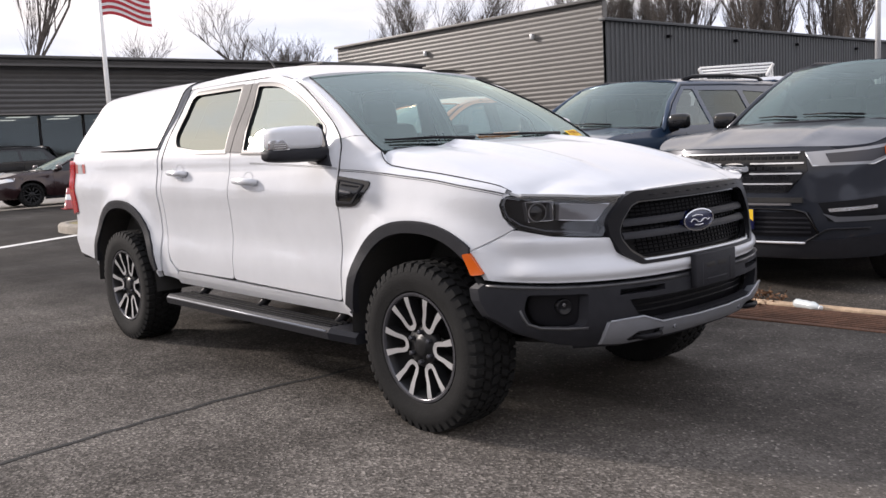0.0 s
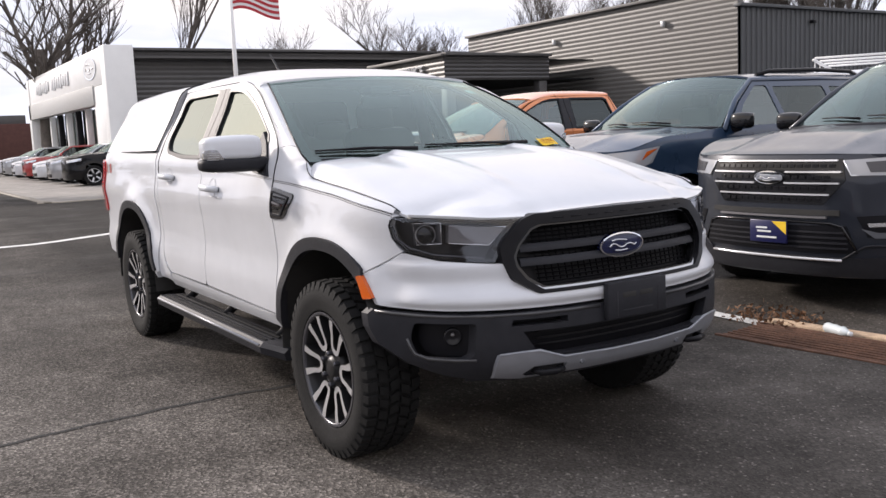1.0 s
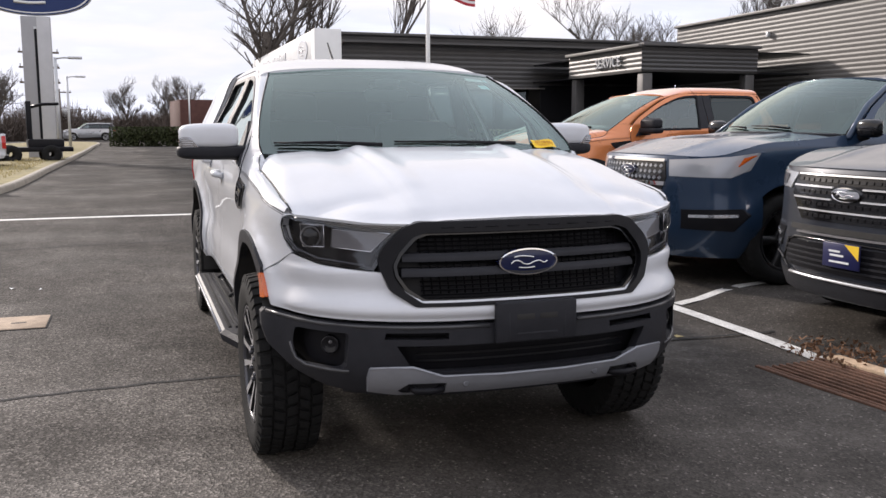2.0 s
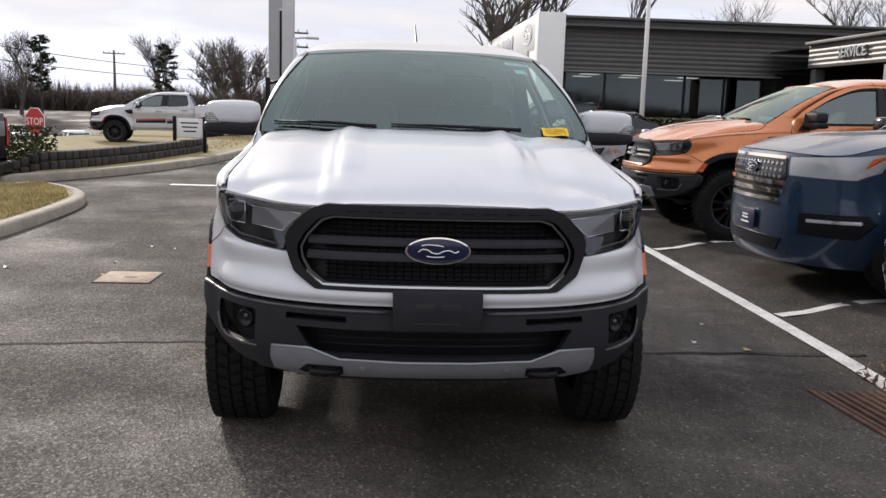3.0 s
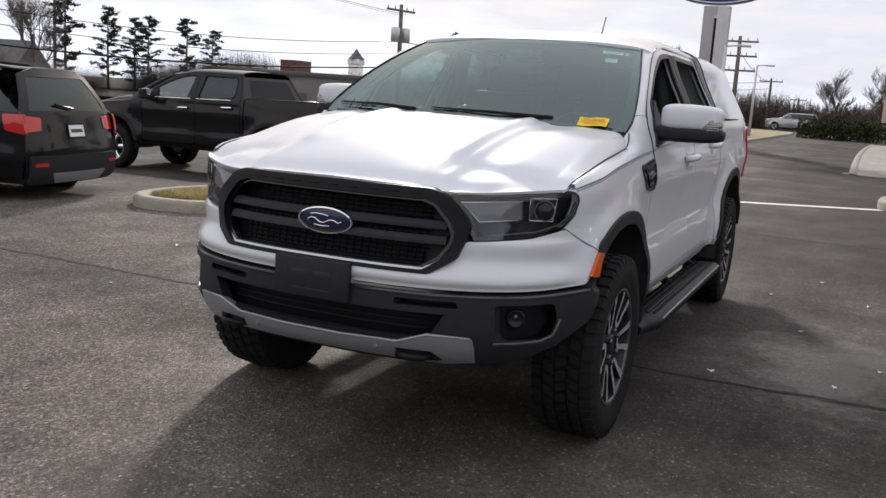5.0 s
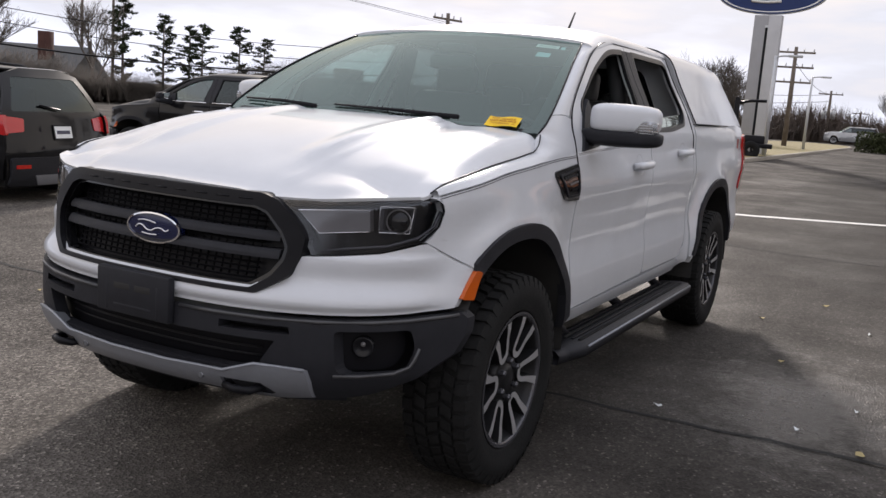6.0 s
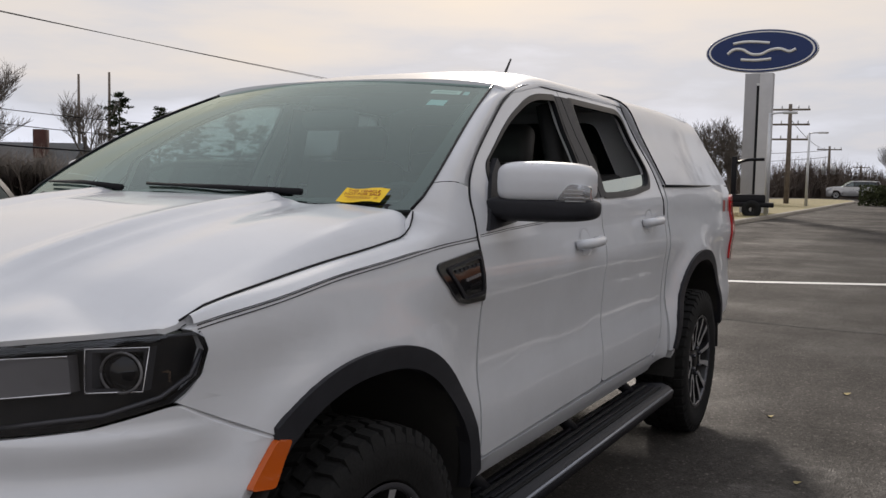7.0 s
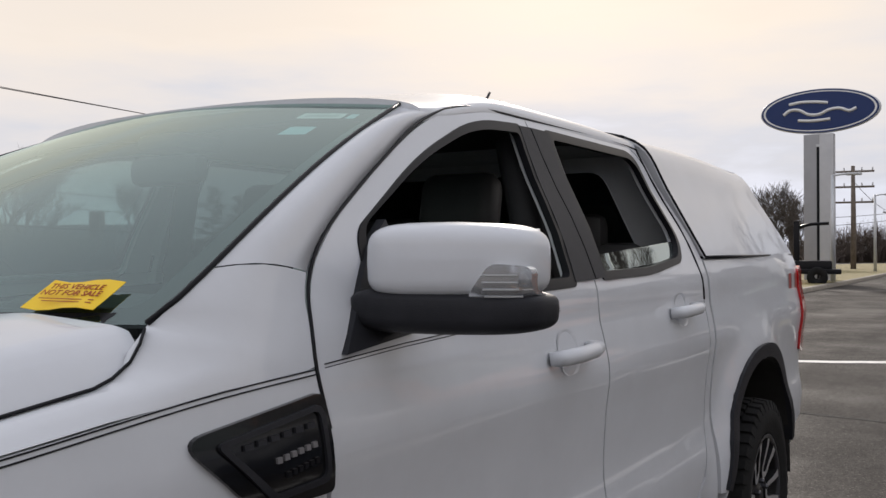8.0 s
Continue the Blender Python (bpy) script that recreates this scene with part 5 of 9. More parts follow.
def oval_emblem(parent, x, z, a, b, y0=0.0, back=False, big=False, field=None):
    """A dark blue oval with a bright ring and flowing bright strokes."""
    sx = -1 if back else 1
    em = new("emblem")
    em.parent = parent
    ringp = [(a * math.cos(t), b * math.sin(t)) for t in np.linspace(0, 2 * math.pi, 49)[:-1]]
    f = lambda k: (lambda u, v: Vector((x + sx * (0.010 + k - 0.02 * ((u / a) ** 2 + (v / b) ** 2) * 0.3), y0 + u, z + v)))
    part("plate", skin(ringp, f(0.0), (), a / 4, (-0.02 * sx, 0, 0)), field or M_EMBLEM, em, "dark blue oval")
    o_, i_ = (0.965, 0.93) if big else (1.0, 0.95)
    outr = [(u * o_, v * (o_ - (0.03 if big else 0))) for u, v in ringp]
    inr = [(u * i_, v * (i_ - (0.045 if big else 0.05))) for u, v in ringp]
    part("rim", skin(outr, f(0.004), [inr], a / 4, (-0.01 * sx, 0, 0)), M_PANELWHITE_ if big else M_CHROME, em)
    strokes = [[(-0.62, -0.10), (-0.50, 0.12), (-0.34, 0.10), (-0.18, -0.14), (0.0, -0.18), (0.18, 0.02), (0.36, 0.06), (0.52, -0.10), (0.64, 0.02)], [(-0.52, 0.42), (-0.30, 0.50), (-0.04, 0.46), (0.16, 0.38)], [(-0.36, -0.42), (-0.10, -0.48), (0.20, -0.44)]]
    for st_ in strokes:
        part("stroke", tube([f(0.005)(u * a * 0.98, v * b * 0.92) for u, v in curl(st_, 8)], a * (0.030 if big else 0.022), 5), M_PANELWHITE_ if big else M_BRIGHT, em)
    return em

# ---------------- other cars ----------------
class Shape:
    """The outer form of a car: front axle at the origin, nose towards +x."""

    def __init__(self, wb, fo, ro, hw, H, R, hood, cowl, belt, roof, tail, sill=0.30, n=2.6, side_in=0.70, archk=1.16):
        self.wb, self.fo, self.ro, self.hw, self.H, self.R = wb, fo, ro, hw, H, R
        self.hood, self.cowl, self.belt, self.roof, self.tail, self.sill, self.n = hood, cowl, belt, roof, tail, sill, n
        self.aa = R * archk
        self.rail = H - 0.10
        self.base = glide((0.2, hw * 0.88), (sill + 0.05, hw * 0.945), (sill + 0.28, hw), (0.80, hw * 0.985), (belt - 0.10, hw * 0.99), (belt, hw * 0.955), ((belt + self.rail) / 2, hw * (0.955 + side_in) / 2), (self.rail, hw * side_in), (H, hw * (side_in - 0.06)))
        f = fo - 0.2
        self.A = glide((0.15, f * 0.86), (0.28, f * 0.97), (0.48, f * 1.0), (hood * 0.80, f * 0.985), (hood, f * 0.92), (hood + 0.10, f * 0.80))
        self.tailx = glide((0.2, -wb - ro + 0.12), (0.42, -wb - ro + 0.01), (0.62, -wb - ro), (0.85, -wb - ro + 0.05), (belt, -wb - ro + 0.10), (H, tail))
        self.hz = glide((cowl[0] - 0.1, cowl[1]), (cowl[0] + 0.25, cowl[1] - 0.03), (0.2, (cowl[1] + hood) / 2 + 0.04), (fo - 0.25, hood + 0.035), (fo - 0.06, hood - 0.01), (fo, hood - 0.06))

    def arch(self, cx, x0, x1, low, n=14, k=1.0):
        a = self.aa * k
        out = []
        for i in range(n + 1):
            x = x0 + (x1 - x0) * i / n
            q = 1 - min(1, abs(x - cx) / a) ** 2.2
            out.append((x, max(low, self.R + a * 1.04 * q ** (1 / 2.2))))
        return out

    def flare(self, x, z):
        o = 0
        for cx in (0, -self.wb):
            r = ((abs(x - cx) / self.aa) ** 2.2 + (max(0, z - self.R) / self.aa) ** 2.2) ** (1 / 2.2)
            o += 0.022 * math.exp(-(((r - 1) / 0.16) ** 2)) if r > 1 else 0.022
        return o * smooth01(self.belt, self.belt - 0.25, z)

    def y(self, x, z):
        b = self.base(z)
        if x > 0.2:
            b *= (1 - min(0.999, (x - 0.2) / self.A(z)) ** self.n) ** (1 / self.n)
        q = -self.wb - 0.35
        if x < q:
            b *= 1 - 0.10 * min(1, (q - x) / (self.ro - 0.3)) ** 2.5
        return b + self.flare(x, z)

    def nose(self, th, z, proud=0.0):
        t = radians(abs(th))
        s, c = math.sin(t), math.cos(t)
        x, y = 0.2 + self.A(z) * c ** (2 / self.n), self.base(z) * s ** (2 / self.n)
        y += self.flare(x, z)
        return Vector((x + proud * c, math.copysign(y + proud * s, th), z))

    def ty(self, y, z):
        return math.copysign(math.degrees(math.asin(min(1, (abs(y) / self.base(z)) ** (self.n / 2)))), y)

    def tx(self, x, z, s=1):
        return s * math.degrees(math.acos(min(1, max(0, (x - 0.2) / self.A(z)) ** (self.n / 2))))

    def edge(self, x):
        """Height of the bonnet's side edge."""
        return min(self.hz(x) - 0.035 - 0.05 * smooth01(0.2, self.fo, x), self.belt + 0.08)

    def hood_z(self, x, y):
        w = min(1, abs(y) / max(0.2, self.y(min(x, self.fo * 0.6), self.edge(min(x, self.fo * 0.6))) - 0.01))
        return self.hz(x) - (self.hz(x) - self.edge(x)) * w**2.5 + 0.012 * math.exp(-(((abs(y) - 0.42) / 0.06) ** 2)) * smooth01(self.fo, self.fo - 0.4, x)

    def ws(self, a, v, proud=0.0):
        cx, cz = self.cowl
        rx = self.roof[0]
        yb, yt = self.base(self.belt + 0.02) * 0.93, self.base(self.rail) * 0.97
        y = a * (yb + (yt - yb) * v)
        b = Vector((cx - 0.22 * a * a, y, cz - 0.02 * a * a))
        t = Vector((rx - 0.10 * a * a, y, self.rail + 0.075 - 0.055 * a * a))
        p = b.lerp(t, v)
        q = 0.03 * math.sin(math.pi * v) + proud
        return Vector((p.x + q * 0.5, y, p.z + q * 0.85))

    def rf(self, x, ph):
        t = radians(abs(ph))
        r0, r1 = self.roof
        k = smooth01(r0, r0 - 0.6, x)
        crown = 0.075 + (self.H - self.rail - 0.075) * k - 0.03 * smooth01(r1 + 0.8, r1, x)
        return Vector((x, math.copysign(self.base(self.rail) * math.sin(t) ** (2 / 3), ph), self.rail + crown * math.cos(t) ** (2 / 2.4)))


def car(m, name, label, category, coat, S, doors, windows, style="plain", wheel="five", face=None, group="", rails=False, fine=0.10, clad=None, rear_lamp=True, black_pillars=True, lamp=True):
    T = thing(name, m, label, category, group)
    wb, hw, belt, sill, R = S.wb, S.hw, S.belt, S.sill, S.R
    xt = -wb - S.ro
    for s in (1, -1):
        side = lambda x, z: Vector((x, s * S.y(x, z), z))
        at = lambda d: (lambda x, z: Vector((x, s * (S.y(x, z) + d), z)))
        # front wing
        d0 = doors[0]
        xn = 0.30 if S.fo > 0.6 else 0.2
        top = [(x, S.edge(x)) for x in np.linspace(d0, xn + 0.12, 7)]
        out = [(d0, sill)] + [(d0, belt - 0.05)] + top + [(xn + 0.06, 0.62)] + S.arch(0, min(xn, S.aa * 0.8), -S.aa, sill)
        part("front_wing", skin(out, side, (), fine, (0, -0.03 * s, 0)), coat, T)
        # doors and rear quarter
        for i, (a, b) in enumerate(zip(doors, doors[1:])):
            top = [(x, belt + 0.0) for x in np.linspace(a - 0.006, b + 0.006, 4)]
            low_ = [(b + 0.006, sill + 0.03), (a - 0.006, sill + 0.03)]
            if b < -wb + S.aa:
                ar = [(x, z) for x, z in S.arch(-wb, b + 0.006, -wb + S.aa, sill + 0.03)]
                low_ = ar + [(a - 0.006, sill + 0.03)]
            dr = part("front_door" if i == 0 else "rear_door", skin(top + low_, side, (), fine, (0, -0.02 * s, 0)), coat, T)
            hx, hz = b + 0.16, belt - 0.13
            part("handle", tube([(hx + 0.09, s * (S.y(hx, hz) + 0.004), hz), (hx + 0.07, s * (S.y(hx, hz) + 0.035), hz), (hx - 0.07, s * (S.y(hx, hz) + 0.035), hz), (hx - 0.09, s * (S.y(hx, hz) + 0.004), hz)], 0.015, 8), coat, dr)
        b = doors[-1] - 0.006
        q = [(b, belt), (xt + 0.16, belt), (xt + 0.10, 0.9), (xt + 0.08, 0.6), (xt + 0.14, sill + 0.05)] + [p for p in S.arch(-wb, -wb - S.aa, min(b, -wb + S.aa), sill)]
        if b > -wb + S.aa:
            q += [(b, sill)]
        part("rear_quarter", skin(q, side, (), fine, (0, -0.03 * s, 0)), coat, T)
        part("sill_trim", skin([(-S.aa + 0.02, sill - 0.05), (-S.aa + 0.02, sill + 0.03), (-wb + S.aa - 0.02, sill + 0.03), (-wb + S.aa - 0.02, sill - 0.05)], at(0.004), (), 0.2, (0, -0.08 * s, 0)), M_PLASTIC, T)
        for cx in (0, -wb):
            if clad:
                o_ = S.arch(cx, cx - S.aa * 1.14, cx + S.aa * (1.14 if cx else 0.80), sill - 0.02, 16, 1.14)
                i_ = S.arch(cx, cx + S.aa * (0.98 if cx else 0.80), cx - S.aa * 0.98, sill - 0.02, 16, 0.98)
                part("wheel_arch_trim", skin(o_ + i_, at(0.010), (), 0.1, (0, -0.03 * s, 0)), clad, T)
            lin = bmesh.new()
            pr = None
            for i in range(15):
                t = math.pi * i / 14
                row = [lin.verts.new((cx + S.aa * 0.98 * math.cos(t), s * hw * 0.93, R + S.aa * 0.98 * math.sin(t))), lin.verts.new((cx + S.aa * 0.98 * math.cos(t), s * hw * 0.5, R + S.aa * 0.98 * math.sin(t)))]
                if pr:
                    lin.faces.new((pr[0], row[0], row[1], pr[1]))
                pr = row
            part("wheel_arch_liner", lin, M_UNDER, T)
        # glasshouse side
        r0, r1 = S.roof
        cxx = S.cowl[0]
        go = [(cxx - 0.22, belt), (cxx * 0.45 + r0 * 0.55 - 0.14, belt * 0.42 + S.rail * 0.58), (r0 - 0.12, S.rail), (r1 + 0.30, S.rail), (r1 + 0.08, S.rail - 0.06), (xt + 0.16, belt)]
        wins = [rounded(w, 0.035, 3) for w in windows]
        part("window_frame", skin(go, side, wins, fine * 1.3, (0, -0.02 * s, 0)), M_GLOSSBLACK if black_pillars else coat, T)
        for w in wins:
            front = max(p[0] for p in w) == max(p[0] for v in wins for p in v)
            part("side_window", skin(w, at(-0.008), (), fine * 1.3, out=(0, s, 0)), M_CARGLASS if front else M_TINT, T)
        rail_pts = [(cxx - 0.20, belt + 0.01), (cxx * 0.45 + r0 * 0.55 - 0.10, belt * 0.42 + S.rail * 0.58 + 0.01), (r0 - 0.09, S.rail + 0.005), ((r0 + r1) / 2, S.rail + 0.012), (r1 + 0.3, S.rail + 0.005)]
        part("roof_rail_panel", tube([(x, s * (S.y(x, z) - 0.012), z) for x, z in rail_pts], 0.028, 8), coat, T)
        if rails:
            part("roof_bar", tube([(r0 - 0.30, s * (S.base(S.rail) - 0.10), S.H - 0.045), (r0 - 0.48, s * (S.base(S.rail) - 0.09), S.H + 0.0), ((r0 + r1) / 2, s * (S.base(S.rail) - 0.09), S.H + 0.015), (r1 + 0.55, s * (S.base(S.rail) - 0.09), S.H - 0.005), (r1 + 0.42, s * (S.base(S.rail) - 0.10), S.H - 0.04)], 0.022, 8), M_TRIM, T)
        # mirror
        mo = new("mirror")
        mo.parent = T
        mx, mz = d0 - 0.16, belt + 0.10
        bm = bmesh.new()
        bmesh.ops.create_uvsphere(bm, u_segments=20, v_segments=12, radius=1.0)
        qq = lambda c, e: math.copysign(abs(c) ** e, c)
        for v in bm.verts:
            x, y, z = qq(v.co.x, 0.6), qq(v.co.y, 0.5), qq(v.co.z, 0.55)
            v.co = Vector((mx + x * (0.08 if x > 0 else 0.03), s * (hw + 0.045 + y * 0.115), mz + z * 0.078))
        if s < 0:
            bmesh.ops.reverse_faces(bm, faces=bm.faces[:])
        part("mirror_shell", bm, M_GLOSSBLACK if style in ("suv_new", "suv_old") else coat, mo, angle=60)
        part("mirror_arm", tube([(mx + 0.02, s * (hw - 0.10), belt + 0.01), (mx + 0.01, s * (hw + 0.02), mz - 0.06)], 0.035, 8), M_TRIM, mo)
        part("mirror_glass", cube(mx - 0.03, s * (hw + 0.045), mz, 0.004, 0.19, 0.12, 0.001), M_CHROME, mo)
        # rear lamp on the flank
        if rear_lamp:
            tl = rounded([(xt + 0.34, belt - 0.02), (xt + 0.30, belt - 0.20), (xt + 0.07, belt - 0.24), (xt + 0.09, belt - 0.02)], 0.02, 3)
            part("tail_lamp", skin(tl, lambda x, z: Vector((max(x, S.tailx(z) + 0.02), s * (S.y(x, z) + 0.008), z)), (), 0.08, (0, -0.04 * s, 0)), M_REDLENS, T, "red tail lamp")
    # bonnet, nose
    xs_ = np.linspace(S.cowl[0] - 0.02, S.fo * 0.62, 12)
    hl = [(float(x), S.y(x, S.edge(x)) - 0.004) for x in xs_]
    tip = []
    for y in np.linspace(hl[-1][1] * 0.96, -hl[-1][1] * 0.96, 19):
        k = (abs(y) / S.base(S.hood)) ** S.n
        tip.append((0.2 + S.A(S.hood) * (1 - min(0.999, k)) ** (1 / S.n), float(y)))
    part("bonnet", skin(hl + tip + [(x, -y) for x, y in reversed(hl)], lambda x, y: Vector((x, y, S.hood_z(x, y))), (), fine * 0.6, (0, 0, -0.03)), coat, T)
    th1 = S.tx(0.32, 0.6)
    ring = [(th, S.hood - 0.02 if abs(th) < 40 else max(0.62, S.edge(S.nose(th, S.hood - 0.05).x) - 0.005)) for th in np.linspace(th1, -th1, 25)]
    ring += [(-th1, 0.5), (-S.tx(0.45, 0.3), 0.24), (S.tx(0.45, 0.3), 0.24), (th1, 0.5)]
    part("nose", skin(ring, S.nose, (), (4, 0.06), (-0.03, 0, 0), out=(1, 0, 0)), coat, T)
    patch = lambda nm, pts, d, mt, rr=0.012, par=None, lab="", st=(4, 0.06): part(nm, skin(rounded(pts, rr, 3) if rr else pts, lambda a, z: S.nose(a, z, d), (), st, (-0.03, 0, 0), out=(1, 0, 0)), mt, par or T, lab)
    ty, tx, h = S.ty, S.tx, S.hood
    yb = lambda y0, y1, z, half, d, mt, par, nm="bar": patch(nm, [(ty(y, z), z - half) for y in np.linspace(y0, y1, 9)] + [(ty(y, z), z + half) for y in np.linspace(y1, y0, 9)], d, mt, 0, par)
    if style == "suv_new":
        g = new("grille")
        g.parent = T
        gt, gb = h - 0.045, h - 0.345
        part("mesh_back", skin(rounded([(ty(0.50, gt), gt), (ty(-0.50, gt), gt), (ty(-0.53, gb + 0.16), gb + 0.16), (ty(-0.40, gb), gb), (ty(0.40, gb), gb), (ty(0.53, gb + 0.16), gb + 0.16)], 0.02, 3), lambda a, z: S.nose(a, z, 0.006), (), (5, 0.06), (-0.02, 0, 0), out=(1, 0, 0)), M_GLOSSBLACK, g)
        for k, (zz, hwid) in enumerate(((gt - 0.010, 0.47), (gt - 0.085, 0.50), (gt - 0.160, 0.49), (gt - 0.235, 0.43))):
            if k in (1, 2):
                for sg in (1, -1):
                    yb(sg * 0.12, sg * hwid, zz, 0.0055, 0.018, M_BRIGHT, g, "chrome_bar")
            else:
                yb(-hwid, hwid, zz, 0.0055, 0.018, M_BRIGHT, g, "chrome_bar")
        for k in range(4):
            for j in range(17):
                y = -0.44 + 0.055 * j + (0.0275 if k % 2 else 0)
                if abs(y) < 0.46 - 0.02 * k:
                    zc = gt - 0.045 - 0.075 * k
                    patch("mesh_piece", [(ty(y - 0.020, zc), zc - 0.010), (ty(y - 0.020, zc), zc + 0.010), (ty(y + 0.020, zc), zc + 0.010), (ty(y + 0.020, zc), zc - 0.010)], 0.011, M_TRIM, 0, g, st=(9, 0.2))
        oval_emblem(g, S.nose(0, gt - 0.125).x + 0.016, gt - 0.125, 0.115, 0.047, field=M_CHROME)
        for sg in (1, -1):
            hl_ = new("headlamp")
            hl_.parent = T
            pl = [(ty(sg * 0.56, h - 0.15), h - 0.155), (ty(sg * 0.505, h - 0.06), h - 0.055), (tx(0.62, h - 0.05, sg), h - 0.030), (tx(0.40, h - 0.02, sg), h - 0.005), (tx(0.40, h - 0.1, sg), h - 0.085), (tx(0.60, h - 0.16, sg), h - 0.155)]
            patch("housing", pl, 0.004, M_LAMPLIGHT, 0.015, hl_)
            part("lamp_outline", tube([S.nose(a, z, 0.010) for a, z in (pl[1], pl[0], pl[5], pl[4])], 0.005, 6), M_BRIGHT, hl_)
            patch("reflector", [(a + (56 * sg - a) * 0.30, z + (h - 0.095 - z) * 0.34) for a, z in pl], 0.008, M_LAMPGREY, 0.015, hl_)
            patch("amber", [(tx(0.44, h - 0.1, sg), h - 0.075), (tx(0.52, h - 0.1, sg), h - 0.095), (tx(0.52, h, sg), h - 0.035), (tx(0.44, h, sg), h - 0.02)], 0.012, M_AMBER, 0.008, hl_, "amber indicator")
            patch("fog_recess", [(ty(sg * 0.60, 0.6), 0.655), (tx(0.50, 0.65, sg), 0.690), (tx(0.50, 0.55, sg), 0.54), (ty(sg * 0.66, 0.5), 0.52)], 0.004, M_TRIM)
            patch("fog_lamp", [(ty(sg * 0.66, 0.6), 0.612), (tx(0.60, 0.65, sg), 0.630), (tx(0.60, 0.6, sg), 0.605), (ty(sg * 0.67, 0.57), 0.588)], 0.012, M_CLEAR)
        patch("lower_intake", [(ty(0.54, 0.6), 0.590), (ty(-0.54, 0.6), 0.590), (ty(-0.60, 0.4), 0.41), (ty(0.60, 0.4), 0.41)], 0.008, M_TRIM)
        yb(-0.42, 0.42, 0.645, 0.007, 0.020, M_RIBBED, T, "intake_trim")
        yb(-0.50, 0.50, 0.675, 0.018, 0.012, M_UNDER, T, "upper_slot")
        for k in range(4):
            yb(-0.55, 0.55, 0.44 + 0.035 * k, 0.006, 0.014, M_PLASTIC, T, "intake_bar")
        patch("chin", [(tx(0.42, 0.4, 1), 0.42), (ty(0.62, 0.4), 0.38), (ty(-0.62, 0.4), 0.38), (tx(0.42, 0.4, -1), 0.42), (tx(0.45, 0.3, -1), 0.25), (tx(0.45, 0.3, 1), 0.25)], 0.010, M_PLASTIC, 0.01)
        part("chin_trim", tube([S.nose(ty(y, 0.4), 0.362, 0.014) for y in np.linspace(-0.52, 0.52, 15)], 0.010, 8), M_BRIGHT, T)
        for sg in (1, -1):
            part("chin_edge", tube([S.nose(ty(sg * y, 0.4), 0.366 + 0.10 * smooth01(0.50, 0.66, y), 0.010) for y in np.linspace(0.52, 0.86, 10)], 0.008, 6), M_PLASTIC, T)
            patch("bumper_blade", [(ty(sg * 0.63, 0.56), 0.575), (ty(sg * 0.70, 0.52), 0.515), (tx(0.50, 0.52, sg), 0.520), (tx(0.50, 0.55, sg), 0.548), (ty(sg * 0.71, 0.55), 0.552)], 0.010, M_STEELPAINT, 0.006)
        part("mouth_edge", tube([S.nose(ty(y, 0.6), z, 0.010) for y, z in ((-0.62, 0.43), (-0.52, 0.585), (-0.45, 0.605), (0.0, 0.612), (0.45, 0.605), (0.52, 0.585), (0.62, 0.43))], 0.010, 6), M_GLOSSBLACK, T)
        px = S.nose(0, 0.52).x + 0.03
        pl = part("front_plate", cube(px, 0.02, 0.535, 0.012, 0.30, 0.155, 0.006), stuff("navy_plate", (0.012, 0.014, 0.07), 0.35), T, "navy dealer plate with a yellow corner")
        bm = bmesh.new()
        bm.faces.new([bm.verts.new((px + 0.0085, y, z)) for y, z in ((0.165, 0.608), (0.05, 0.608), (0.165, 0.52))])
        part("yellow_corner", bm, M_SHEET_Y, pl)
        for k, (w_, z) in enumerate(((0.09, 0.56), (0.11, 0.535), (0.16, 0.495))):
            part("text_bar", cube(px + 0.008, -0.03 + 0.02 * k, z, 0.003, w_, 0.012), M_PAPER, pl)
    elif style == "suv_old":
        g = new("grille")
        g.parent = T
        gt, gb = h - 0.05, h - 0.40
        patch("mesh_back", [(ty(0.46, gt), gt), (ty(-0.46, gt), gt), (ty(-0.50, gt - 0.15), gt - 0.15), (ty(-0.42, gb), gb), (ty(0.42, gb), gb), (ty(0.50, gt - 0.15), gt - 0.15)], 0.008, M_GLOSSBLACK, 0.03, g)
        for zz, w_, hf in ((gt - 0.005, 0.46, 0.012), (gt - 0.20, 0.49, 0.016), (gt - 0.27, 0.47, 0.018), (gt - 0.335, 0.43, 0.014)):
            yb(-w_, w_, zz, hf, 0.022, M_CHROME, g, "chrome_bar")
        for k in range(3):
            for j in range(15):
                y = -0.43 + 0.0615 * j
                patch("mesh_piece", [(ty(y - 0.022, gt - 0.05), gt - 0.055 - 0.05 * k), (ty(y, gt - 0.05), gt - 0.035 - 0.05 * k), (ty(y + 0.022, gt - 0.05), gt - 0.055 - 0.05 * k), (ty(y, gt - 0.05), gt - 0.070 - 0.05 * k)], 0.014, M_STEELPAINT, 0, g, st=(9, 0.2))
        oval_emblem(g, S.nose(0, gt - 0.09).x + 0.022, gt - 0.095, 0.115, 0.047)
        for sg in (1, -1):
            hl_ = new("headlamp")
            hl_.parent = T
            pl = [(ty(sg * 0.53, h - 0.2), h - 0.185), (ty(sg * 0.50, h - 0.06), h - 0.050), (tx(0.55, h, sg), h - 0.02), (tx(0.34, h, sg), h + 0.01), (tx(0.42, h - 0.1, sg), h - 0.13), (tx(0.55, h - 0.2, sg), h - 0.19)]
            patch("housing", pl, 0.006, M_LAMPLIGHT, 0.015, hl_)
            patch("amber", [(tx(0.42, h, sg), h - 0.04), (tx(0.37, h, sg), h - 0.01), (tx(0.45, h, sg), h - 0.03), (tx(0.50, h - 0.1, sg), h - 0.10)], 0.012, M_AMBER, 0.006, hl_)
